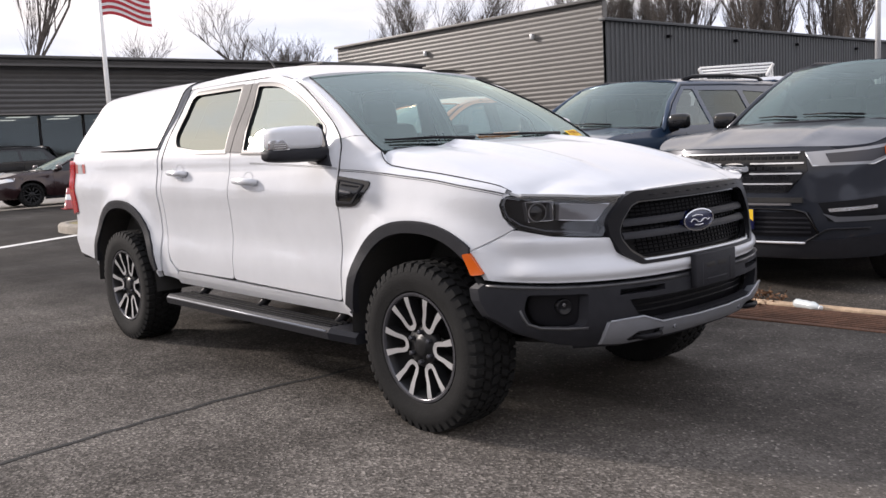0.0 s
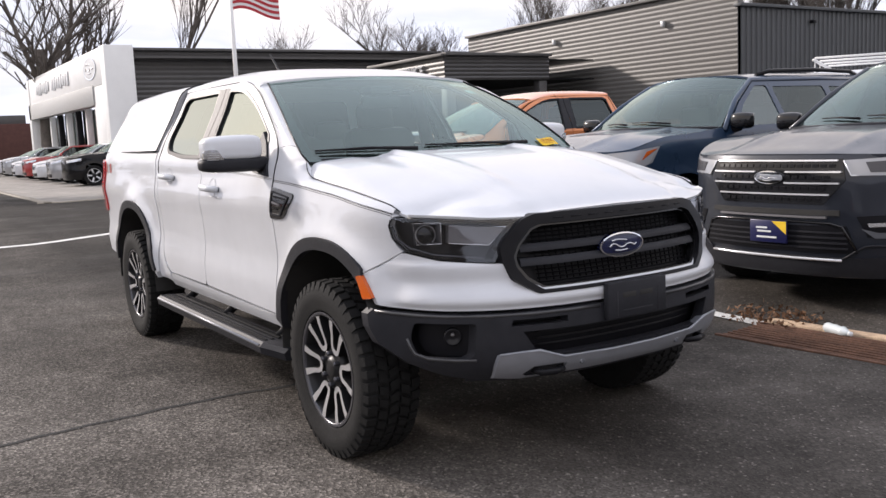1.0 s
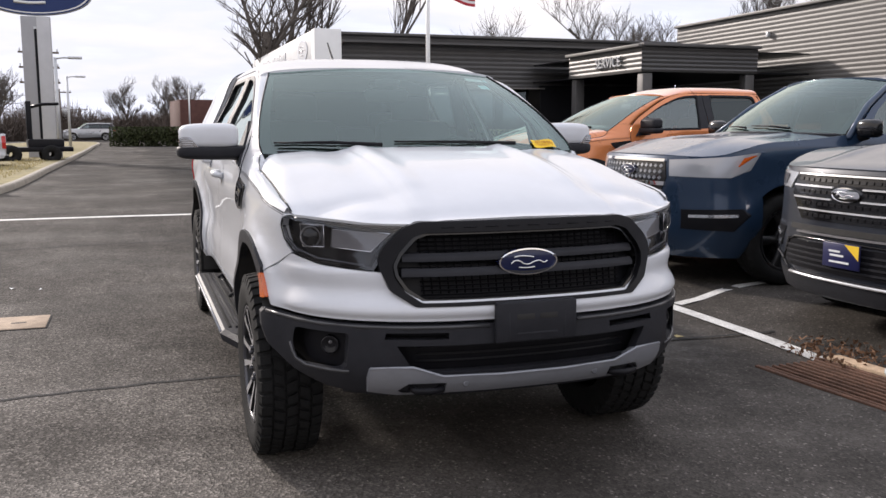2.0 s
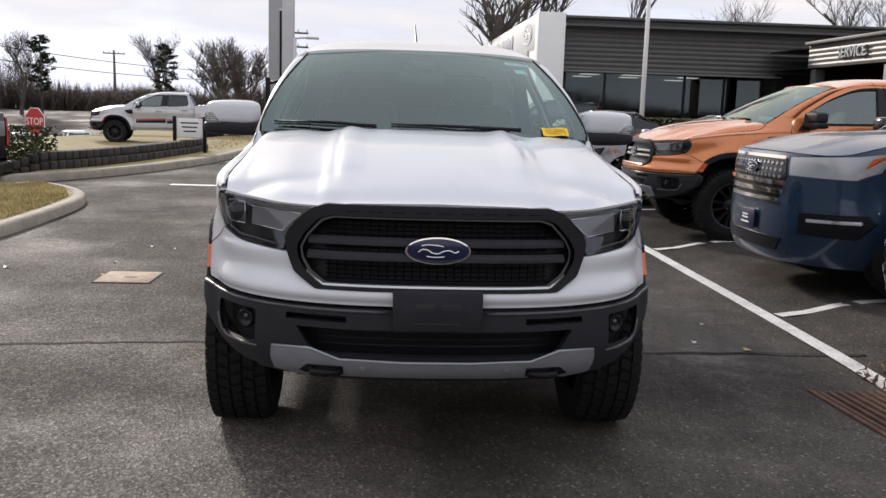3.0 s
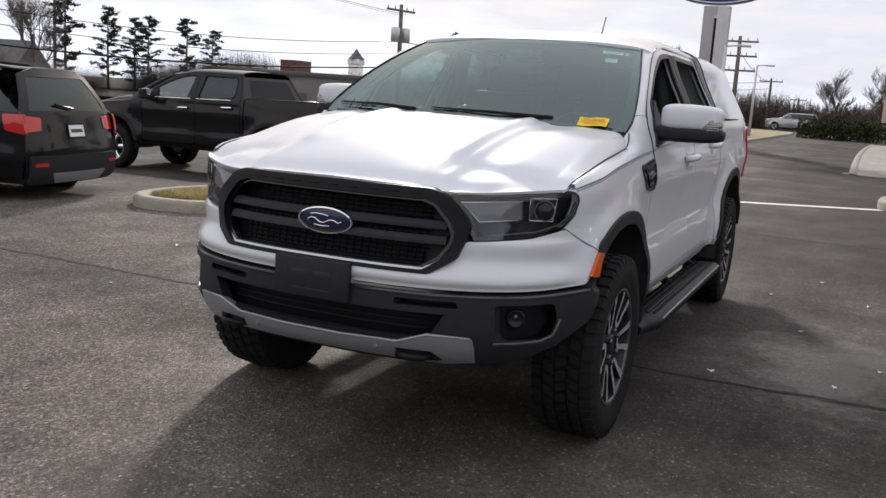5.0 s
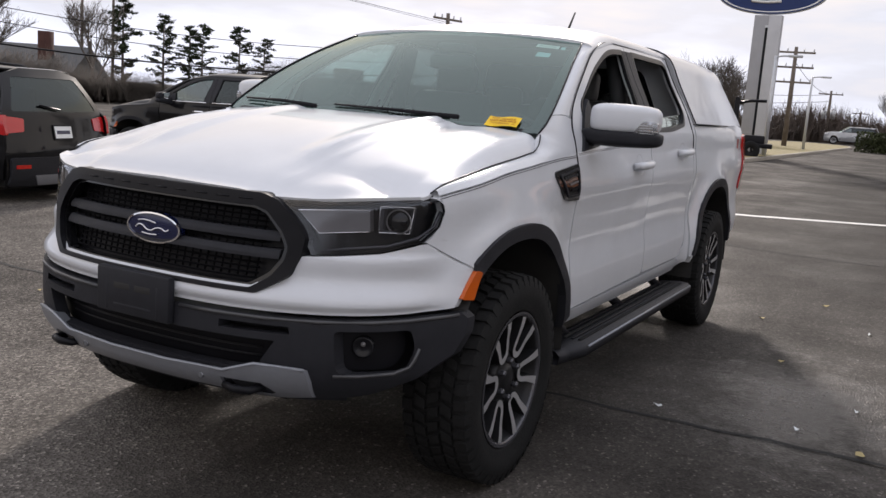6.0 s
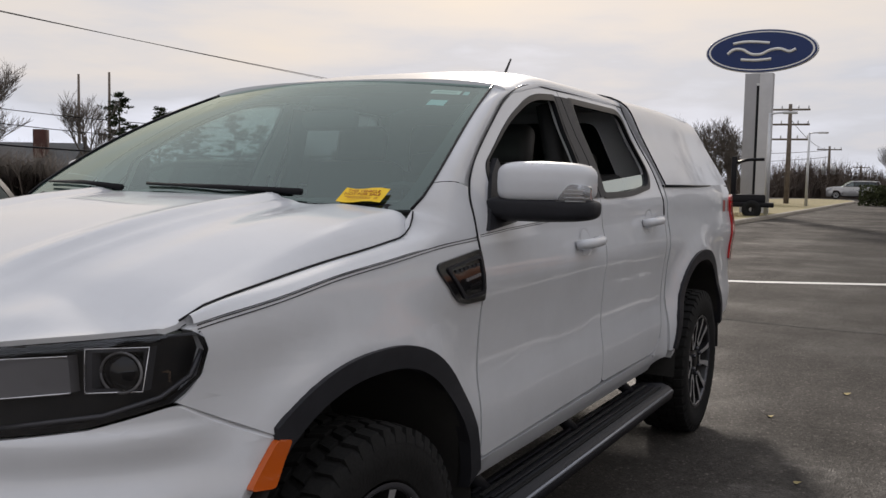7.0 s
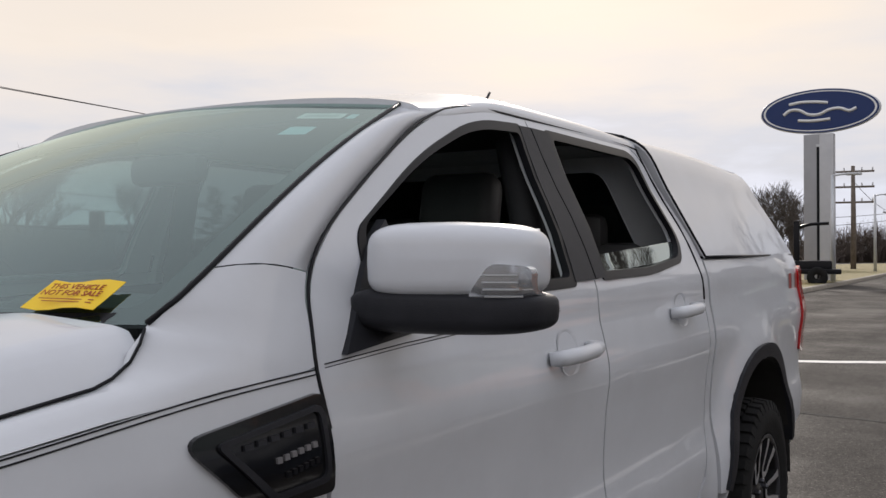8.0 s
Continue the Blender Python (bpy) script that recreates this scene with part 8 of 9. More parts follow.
# ---------------- kerbs, island, drain, cover ----------------
def kerb_ring(name, pts, w, h, label, fill=None, fill_label="", closed=True, inner=0.0):
    """A kerb with a rounded top along points, as separate kerb stones, and what it encloses."""
    k = thing(name, Matrix.Identity(4), label, "kerb", kind="structure")
    n = len(pts)
    segs = range(n if closed else n - 1)
    dense = []
    for i in segs:
        p0, p1, p2, p3 = (Vector(pts[(i + j) % n]) if closed else Vector(pts[max(0, min(n - 1, i + j))]) for j in (-1, 0, 1, 2))
        for q in range(5):
            t = q / 5
            dense.append(0.5 * (2 * p1 + (p2 - p0) * t + (2 * p0 - 5 * p1 + 4 * p2 - p3) * t**2 + (3 * p1 - p0 - 3 * p2 + p3) * t**3))
    if not closed:
        dense.append(Vector(pts[-1]))
    m = len(dense)
    cen = sum(dense, Vector((0, 0))) / m
    rows = []
    for i, p in enumerate(dense):
        d = (dense[(i + 1) % m if closed else min(i + 1, m - 1)] - dense[i - 1 if closed else max(0, i - 1)]).normalized()
        s = Vector((-d.y, d.x))
        if closed and s.dot(cen - p) < 0:
            s = -s
        g = ground_z(p.x, p.y)
        rows.append([(p.x, p.y, g - 0.05), (p.x, p.y, g + h * 0.75), (p.x + s.x * 0.03, p.y + s.y * 0.03, g + h), (p.x + s.x * w, p.y + s.y * w, g + h), (p.x + s.x * (w + 0.01), p.y + s.y * (w + 0.01), g - 0.05)])
    for i in range(0, m if closed else m - 1, 5):
        bm = bmesh.new()
        ring = [[bm.verts.new(q) for q in rows[(i + j) % m if closed else min(i + j, m - 1)]] for j in range(6)]
        for a, b in zip(ring, ring[1:]):
            for j in range(4):
                bm.faces.new((a[j], b[j], b[j + 1], a[j + 1]))
        part("kerb_stone", bm, M_CONCRETE, k, angle=50)
    if fill:
        part(fill_label, skin([(r[3][0], r[3][1]) for r in rows], lambda x, y: Vector((x, y, ground_z(x, y) + h - 0.012)), (), 1.5, out=(0, 0, 1)), fill, k)
    return k


ISL = [(-4.0, -5.55), (-3.62, -5.2), (-3.66, -4.65), (-4.15, -4.08), (-5.1, -3.97), (-6.8, -3.98), (-8.0, -4.1), (-8.9, -4.45), (-9.7, -5.1), (-9.7, -5.6), (-9.0, -5.55), (-8.0, -5.25), (-6.8, -5.2), (-5.6, -5.35), (-4.7, -5.6)]
M_PAD = stuff("stained_concrete_pad", (0.23, 0.21, 0.185), 0.85, var=0.3, scale=1.2, fine=0.15, bump=0.2, bscale=50)
kerb_ring("kerb", ISL, 0.15, 0.12, "worn pale concrete kerb round a grass island", M_DRYGRASS, "island_soil")
kerb_ring("kerb", [(-12.6, 2.05), (-12.15, 2.35), (-12.1, 3.2), (-12.6, 4.6), (-14.4, 4.6), (-14.3, 3.2), (-13.7, 2.2)], 0.18, 0.15, "rounded pale concrete kerb at the end of the row", M_DRYGRASS, "island_soil")
kerb_ring("kerb", [(-22.6, 1.55), (-22.1, 2.0), (-22.4, 4.0), (-22.6, 8.0), (-24.0, 8.3), (-40.0, 8.4), (-58.0, 8.4), (-58.6, 7.0), (-58.4, 2.6), (-57.0, 1.9), (-41.0, 1.45), (-24.0, 1.4)], 0.2, 0.03, "wide pale concrete apron before the showroom", M_PAD, "apron_pad")
kerb_ring("kerb", [(-10.6, -7.2), (-10.6, -6.2), (-11.5, -5.55), (-13.0, -4.92), (-15.6, -4.25), (-19.3, -3.9), (-28.0, -3.85), (-41.0, -3.75), (-60.0, -3.8), (-80.0, -4.4), (-80.0, -10.0), (-40.0, -13.0), (-22.0, -12.5), (-14.0, -10.0), (-12.0, -8.8)], 0.18, 0.14, "long kerb round the roadside grass", M_DRYGRASS, "grass_verge")
# the mound under the displayed truck, with its low stone edge
bm = bmesh.new()
mg = [[bm.verts.new((-19.0 - 1.0 * i, -4.6 - 0.6 * j, ground_z(-19.0 - 1.0 * i, -4.6 - 0.6 * j) + 0.10 + 0.12 * smooth01(0, 4, i) * smooth01(17, 13, i) * smooth01(0, 3, j) * smooth01(15, 11, j))) for j in range(16)] for i in range(18)]
for i in range(17):
    for j in range(15):
        bm.faces.new((mg[i][j], mg[i + 1][j], mg[i + 1][j + 1], mg[i][j + 1]))
tagged(finish(bm, "grass_mound", M_DRYGRASS), "low mound of dry yellow winter grass", "grass", kind="structure")
M_STONE = stuff("dark_edging_stone", (0.040, 0.034, 0.030), 0.9, var=0.3, scale=5, fine=0.2, bump=0.3, bscale=30)
wall_ = thing("stone_edging", Matrix.Identity(4), "low wall of dark stacked stones edging the mound", "wall", kind="structure")
rg = random.Random(4)
edge_ = curl([(-11.5, -6.7), (-12.1, -6.0), (-13.4, -5.55), (-15.3, -5.2), (-17.4, -4.95), (-19.4, -4.8)], 7)
for k, q in enumerate(edge_):
    d = edge_[min(k + 1, len(edge_) - 1)] - edge_[max(k - 1, 0)]
    for r in range(2):
        m = pose(q.x + rg.uniform(-0.02, 0.02), q.y - 0.06 * r, ground_z(q.x, q.y) + 0.20 + 0.16 * r, 0, 0, math.degrees(math.atan2(d.y, d.x)) + rg.uniform(-3, 3))
        part("stone", cube(0.06 * r, 0, 0, d.length * 0.5 * rg.uniform(0.90, 0.99), 0.26, 0.155, 0.03), M_STONE if (k + r) % 3 else M_UNDER, wall_).matrix_basis = m
brd = thing("small_notice", on_ground(-18.3, -4.9, 0.1), "small white notice board on two dark posts", "sign")
part("board", cube(0, 0, 0.62, 0.03, 0.62, 0.45, 0.01), M_PAPER, brd)
for y in (-0.36, 0.36):
    part("post", cube(0, y, 0.45, 0.08, 0.08, 0.9, 0.01), M_TRIM, brd)
for k in range(3):
    part("text_bar", cube(0.018, 0, 0.74 - 0.1 * k, 0.006, 0.42 - 0.06 * k, 0.03), M_TRIM, brd)
# dry grass tufts
def tufts(name, region, n, hgt, label, seed):
    rg = random.Random(seed)
    bm = bmesh.new()
    for _ in range(n):
        x, y, z = region(rg)
        a = rg.uniform(0, 6.28)
        w, h = rg.uniform(0.006, 0.016), rg.uniform(0.4, 1.0) * hgt
        l = rg.uniform(-0.6, 0.6) * h
        bm.faces.new([bm.verts.new((x - w * math.cos(a), y - w * math.sin(a), z)), bm.verts.new((x + w * math.cos(a), y + w * math.sin(a), z)), bm.verts.new((x + l * math.sin(a), y - l * math.cos(a), z + h))])
    return tagged(finish(bm, name, M_STRAW, smooth=False), label, "grass", kind="stuff")


M_STRAW = stuff("straw", (0.42, 0.34, 0.16), 0.9, var=0.35, scale=2.0)


def strip_region(rg):
    t = rg.random() * 7.5
    i = int(t)
    a, b = Vector(ISL[1 + i]), Vector(ISL[2 + i])
    p = a.lerp(b, t - i)
    d = (b - a).normalized()
    s = Vector((-d.y, d.x))
    if s.dot(Vector((-7.5, -5.2)) - p) < 0:
        s = -s
    q = p + s * (0.20 + 0.85 * rg.random() ** 1.3)
    return q.x, q.y, ground_z(q.x, q.y) + 0.115


tufts("dry_grass", strip_region, 14000, 0.055, "strip of short dry yellow grass behind the kerb", 2)
tufts("dry_grass", lambda rg: ((lambda x, y: (x, y, ground_z(x, y) + 0.12))(-20 - 17 * rg.random(), -4.4 - 8 * rg.random())), 9000, 0.10, "dry yellow grass on the roadside mound", 6)

M_RUST = stuff("rusted_iron", (0.115, 0.058, 0.036), 0.9, 0.1, var=0.4, scale=7, fine=0.3, bump=0.3, bscale=80)
drain = thing("drain_grate", pose(0.22, 2.34, ground_z(0.22, 2.4) + 0.006, 0, 0, 4), "long rusty iron drain grate in broken concrete", "drain", kind="structure")
part("frame", cube(0, 0, 0.0, 1.30, 0.46, 0.02, 0.004), M_UNDER, drain)
for y in (-0.23, 0.23):
    part("edge_bar", cube(0, y, 0.016, 1.32, 0.03, 0.02, 0.004), M_RUST, drain)
for k in range(8):
    part("grate_bar", cube(0, -0.19 + 0.054 * k, 0.015, 1.26, 0.022, 0.018, 0.004), M_RUST, drain)
part("edge_kerb", cube(0.12, 0.33, 0.02, 1.5, 0.10, 0.03, 0.01), stuff("ochre_concrete", (0.46, 0.33, 0.22), 0.85, var=0.3, scale=9, fine=0.2), drain)
btl = thing("plastic_bottle", pose(0.10, 2.60, ground_z(0.1, 2.6) + 0.045, 90, 0, 72), "crumpled clear plastic bottle beside the drain", "bottle")
part("bottle_body", lathe([(0.0005, -0.11), (0.030, -0.11), (0.036, -0.09), (0.032, -0.05), (0.036, -0.02), (0.031, 0.02), (0.036, 0.05), (0.020, 0.09), (0.013, 0.105), (0.0005, 0.105)], 14, "z"), stuff("clear_plastic", (0.62, 0.66, 0.66), 0.12, spec=0.7), btl)
part("bottle_cap", lathe([(0.0005, 0.104), (0.015, 0.104), (0.015, 0.122), (0.0005, 0.122)], 12, "z"), M_PAPER, btl)
cov = thing("utility_cover", pose(-3.12, -2.19, 0.004, 0, 0, 0), "square rusty concrete cover set in the asphalt", "cover", kind="structure")
part("frame", cube(0, 0, -0.002, 0.46, 0.44, 0.008, 0.002), M_UNDER, cov)
part("lid", cube(0, 0, 0.000, 0.44, 0.42, 0.012, 0.004), stuff("cover_concrete", (0.36, 0.27, 0.19), 0.85, var=0.3, scale=9, fine=0.2, bump=0.3, bscale=60), cov)
part("lift_hole", cube(0.02, 0.02, 0.006, 0.03, 0.10, 0.002), M_UNDER, cov)
# paving joint across the lot and a wandering crack
M_CRACK = stuff("crack", (0.012, 0.012, 0.012), 0.95)
rg = random.Random(9)
jp = [(-1.10 + 0.03 * math.sin(2.1 * y) + rg.uniform(-0.012, 0.012) - 0.10 * math.exp(-((y + 1.4) ** 2)), y) for y in np.arange(-9, 2.8, 0.12)]
strip("paving_joint", jp, 0.030, M_CRACK, "long open joint in the asphalt", 0.003, "crack")
jp = [(-7.5 + 0.12 * math.sin(1.3 * y) + rg.uniform(-0.02, 0.02), y) for y in np.arange(-3.5, 2.4, 0.12)]
strip("paving_joint", jp, 0.035, M_CRACK, "long open joint in the asphalt", 0.003, "crack")
# litter
for k in range(26):
    x, y = rg.uniform(-5, 2.0), rg.uniform(1.1, 2.9) if k % 3 else rg.uniform(-3.5, -1.4)
    a = rg.uniform(0, 6.3)
    bm = bmesh.new()
    r = rg.uniform(0.012, 0.035)
    bm.faces.new([bm.verts.new((r * math.cos(t) * (1 + 0.4 * math.sin(3 * t + k)), 0.6 * r * math.sin(t), 0.004 + 0.006 * math.cos(2 * t))) for t in np.linspace(0, 6.28, 9)[:-1]])
    ob = finish(bm, "leaf", M_STRAW if k % 2 else M_PAPER)
    ob.matrix_world = pose(x, y, ground_z(x, y) + 0.004, 0, 0, math.degrees(a))
    tagged(ob, "small dry leaf lying on the asphalt", "leaf", "leaves on the asphalt")
leafy("dead_leaves", [(-0.45, 2.72, 0.02, 0.5, 0.4, 0.06)], 260, 0.022, stuff("dead_leaf", (0.16, 0.085, 0.045), 0.9, var=0.4, scale=8), "heap of brown leaves beside the drain", "leaves", 21)

# stop sign
st = thing("stop_sign", pose(-21.2, -9.6, -0.62, 0, 0, -30), "red eight-sided stop sign on a dark post", "sign")
part("post", tube([(0, 0, 0), (0, 0, 1.55)], 0.035, 8), M_TRIM, st)
oc = [(0.38 * math.cos(radians(22.5 + 45 * i)), 0.38 * math.sin(radians(22.5 + 45 * i))) for i in range(8)]
pl = part("plate", skin([(u * 1.06, v * 1.06) for u, v in oc], lambda u, v: Vector((0.042, u, 1.30 + v)), (), 1, (-0.01, 0, 0)), M_PAPER, st)
part("face", skin(oc, lambda u, v: Vector((0.047, u, 1.30 + v)), (), 1, (-0.004, 0, 0)), stuff("stop_red", (0.42, 0.02, 0.03), 0.5), pl)
words("STOP", 0.27, pose(0.053, 0, 1.30, 90, 0, 90), M_PAPER, st)

# ---------------- poles and wires ----------------
def power_pole(x, y, h, arms, yaw, label, boxes=0):
    P = thing("power_pole", on_ground(x, y, 0, yaw), label, "power pole", "power poles")
    part("pole", tube([(0, 0, -0.2), (0.03, 0.02, h / 2), (0, 0, h)], [0.17, 0.15, 0.11], 10), M_WOODPOLE, P)
    for k in range(arms):
        z = h - 0.35 - 0.95 * k
        part("crossarm", cube(0, 0, z, 0.11, 2.4, 0.12, 0.01), M_WOODPOLE, P)
        for q in (-1.1, -0.5, 0.5, 1.1):
            part("insulator", lathe([(0.02, 0), (0.05, 0.05), (0.03, 0.12), (0.05, 0.18), (0.0005, 0.2)], 8, "z"), M_GALV, P).matrix_basis = Matrix.Translation((0, q, z + 0.06))
    for k in range(boxes):
        part("transformer", lathe([(0.0005, 0), (0.26, 0), (0.26, 0.8), (0.18, 0.86), (0.0005, 0.86)], 16, "z"), M_GALV, P).matrix_basis = Matrix.Translation((0.05, -0.45 + 0.9 * k, h - (2.2 if h > 6 else 2.9)))
    return P


power_pole(-45.0, -24.3, 8.15, 1, 75, "wooden power pole with a crossarm and two transformers", 2)
power_pole(-60.0, -6.75, 6.5, 3, 8, "wooden power pole with three crossarms")
power_pole(-100.0, -8.4, 5.4, 1, 8, "wooden power pole with a transformer", 2)
power_pole(-150.0, -8.9, 4.5, 1, 8, "wooden power pole with one crossarm")
power_pole(-100.0, -30.3, 6.5, 1, 30, "wooden power pole with one crossarm")
for x, y, h in ((-60.0, -74.0, 11.0), (-60.0, -69.6, 11.0)):
    power_pole(x, y, h, 0, 0, "plain tall wooden pole")


def street_lamp(x, y, h, yaw):
    P = thing("street_lamp", on_ground(x, y, 0, yaw), "pale steel lot lamp on a slim pole", "lamp", "lot lamps")
    part("pole", tube([(0, 0, 0), (0, 0, h)], [0.09, 0.06], 10), M_GALV, P)
    part("arm", tube([(0, 0, h - 0.05), (0.3, 0, h), (0.6, 0, h)], 0.035, 8), M_GALV, P)
    part("head", cube(0.75, 0, h, 0.55, 0.28, 0.10, 0.03), M_GALV, P)


street_lamp(-8.4, 24.4, 9.0, 90)
van = thing("van", pose(-6.85, 13.7, 0, 0, 0, 120), "white van with a ladder rack on its roof", "van")
bm = bmesh.new()
box(bm, 0, 0, 1.25, 5.0, 1.95, 1.75, 0.22, seg=4)
box(bm, 2.7, 0, 0.85, 0.9, 1.85, 0.9, 0.2, seg=4)
part("body", bm, M_WHITE, van)
part("windscreen", cube(2.42, 0, 1.62, 0.12, 1.6, 0.66, 0.05, Matrix.Rotation(radians(-24), 4, "Y")), M_SHOPGLASS, van)
for s in (1, -1):
    part("side_window", cube(1.75, s * 0.97, 1.60, 0.9, 0.04, 0.5, 0.02), M_SHOPGLASS, van)
    part("rack_rail", tube([(-2.2, s * 0.64, 2.34), (1.4, s * 0.64, 2.34)], 0.03, 6), M_PANELWHITE, van)
    for x in (-1.4, 2.0):
        bm = lathe([(0.10, -0.1), (0.32, -0.1), (0.35, -0.06), (0.35, 0.06), (0.32, 0.1), (0.10, 0.1)], 24, "y", closed=True)
        for v in bm.verts:
            v.co += Vector((x, s * 0.86, 0.35))
        part("wheel", bm, M_RUBBER, van)
for x in (-2.0, -1.0, 0.0, 1.0):
    part("rack_bar", tube([(x, -0.64, 2.12), (x, -0.64, 2.38), (x, 0.64, 2.38), (x, 0.64, 2.12)], 0.020, 6), M_PANELWHITE, van)
street_lamp(-54.0, -4.8, 4.35, 100)
street_lamp(-36.4, -4.15, 4.2, 90)
street_lamp(-85.0, 3.9, 5.0, 90)


def wire(a, b, sag, r=0.02, label="thin black overhead cable between poles"):
    a, b = Vector(a), Vector(b)
    pts = [a.lerp(b, t) - Vector((0, 0, sag * 4 * t * (1 - t))) for t in np.linspace(0, 1, 17)]
    tagged(finish(tube(pts, r, 5), "overhead_cable", M_TRIM), label, "cable", "overhead cables")


wire((-45, -24.3, 4.4), (-100, -8.4, 5.0), 0.9, 0.025)
wire((-45, -24.3, 3.6), (-100, -8.4, 4.3), 0.9, 0.025)
wire((-45, -24.3, 4.4), (-25, -37.6, 4.3), 0.6, 0.02)
wire((-45, -24.3, 3.7), (-25, -37.6, 3.6), 0.6, 0.02)
wire((-45, -24.3, 2.9), (-22, -39.0, 2.8), 0.6, 0.045)
wire((-45.0, -24.0, 5.95), (10.0, -21.3, 6.6), 0.30, 0.013)
wire((-45.0, -24.6, 5.95), (10.0, -22.0, 6.9), 0.30, 0.010)
wire((-60, -6.75, 5.6), (-100, -8.4, 5.0), 0.5, 0.02)

# ---------------- trees ----------------
def bare_tree(x, y, h, seed, spread=0.5, label="tall leafless winter tree with fine twigs", trunk=None, z=None, depth_most=5):
    rg = random.Random(seed)
    P = thing("tree", on_ground(x, y) if z is None else pose(x, y, z), label, "tree", "bare trees")
    bt, bc = bmesh.new(), bmesh.new()
    r0 = trunk or h * 0.016
    crown = []

    def grow(p, d, ln, r, depth):
        pts = [p]
        q = p.copy()
        dd = d.copy()
        k = 4 if depth < 2 else 3
        for i in range(k):
            dd = (dd + Vector((rg.gauss(0, 0.10), rg.gauss(0, 0.10), 0.05))).normalized()
            q = q + dd * ln / k
            pts.append(q.copy())
        tube(pts, [r * (1 - 0.45 * i / k) for i in range(k + 1)], 6 if depth < 2 else 3, bt if depth < 2 else bc, False)
        if depth >= depth_most:
            return
        n = (5, 4, 4, 4, 4)[depth]
        for j in range(n):
            f = 0.35 + 0.65 * (j + rg.random()) / n
            s = pts[min(k, int(f * k))]
            ang = rg.uniform(0, 6.28)
            side = Vector((math.cos(ang), math.sin(ang), 0))
            nd = (dd * rg.uniform(0.7, 1.0) + side * rg.uniform(0.35, 0.8) * spread * 1.9 + Vector((0, 0, 0.16))).normalized()
            grow(s, nd, ln * rg.uniform(0.55, 0.78), max(0.008, r * rg.uniform(0.36, 0.52)), depth + 1)

    grow(Vector((0, 0, -0.2)), Vector((0, 0, 1)), h * 0.34, r0, 0)
    k = h / max(v.co.z for v in bc.verts)
    for v in bt.verts[:] + bc.verts[:]:
        v.co = v.co * k
    part("trunk", bt, M_BARK, P)
    part("crown", bc, M_BARK, P, "bare twigs")
    return P


def pine(x, y, h, seed, bare=0.3, label="tall dark green pine tree"):
    rg = random.Random(seed)
    P = thing("pine_tree", on_ground(x, y), label, "tree", "pine trees")
    part("trunk", tube([(0, 0, -0.2), (0.1, 0.05, h * 0.5), (0, 0, h)], [h * 0.018, h * 0.013, 0.03], 8), M_BARK, P)
    bm = bmesh.new()
    for i in range(44):
        f = bare + (1 - bare) * (i / 43) ** 0.85
        L = h * 0.25 * min(1.0, 0.45 + 1.6 * (f - bare)) * (1 - f) ** 0.34 * rg.uniform(0.3, 1.2) + 0.2
        a = rg.uniform(0, 6.28)
        base = Vector((0, 0, h * f))
        tip = base + Vector((math.cos(a) * L, math.sin(a) * L, rg.uniform(-0.05, 0.30) * L))
        tube([base, base.lerp(tip, 0.5), tip], [0.05, 0.03, 0.01], 4, bm, False)
        for k in range(46):
            c = base.lerp(tip, rg.uniform(0.42, 1.05)) + Vector((rg.gauss(0, 1), rg.gauss(0, 1), rg.gauss(0, 0.45))) * 0.040 * h * 0.5
            s = rg.uniform(0.016, 0.032) * h
            u, v = Vector((rg.gauss(0, 1), rg.gauss(0, 1), rg.gauss(0, 0.6))).normalized() * s, Vector((rg.gauss(0, 1), rg.gauss(0, 1), rg.gauss(0, 0.6))).normalized() * s * 0.45
            bm.faces.new([bm.verts.new(c - u), bm.verts.new(c + v), bm.verts.new(c + u), bm.verts.new(c - v)])
    part("crown", bm, M_NEEDLE, P, "dark needle clumps", smooth=False)
    return P


# behind the dealership
bare_tree(-62.0, 35.0, 13.4, 1, 0.55)
bare_tree(-66.0, 28.8, 10.8, 2, 0.6)
bare_tree(-70.0, 31.6, 10.0, 15, 0.6)
bare_tree(-70.0, 42.5, 10.5, 16, 0.6)
bare_tree(-64.0, 40.0, 11.0, 9, 0.6)
bare_tree(-60.0, 46.0, 15.5, 3, 0.35)
bare_tree(-60.0, 51.5, 17.0, 4, 0.45)
bare_tree(-50.0, 50.0, 15.0, 5)
bare_tree(-57.0, 7.2, 14.0, 7, 0.7, trunk=0.30, depth_most=4)
bare_tree(-58.0, 9.0, 14.5, 12, 0.45, trunk=0.26, depth_most=4)
bare_tree(-61.0, 14.9, 25.0, 8, 0.09, trunk=0.15)
for k in range(17):
    bare_tree(-76.0 + 2.45 * k + (k % 3), 80.0 + 0.3 * k + 3 * (k % 4), 18 + (k * 7) % 5, 20 + k, 0.17, "slender leafless tree in the wood behind the building")
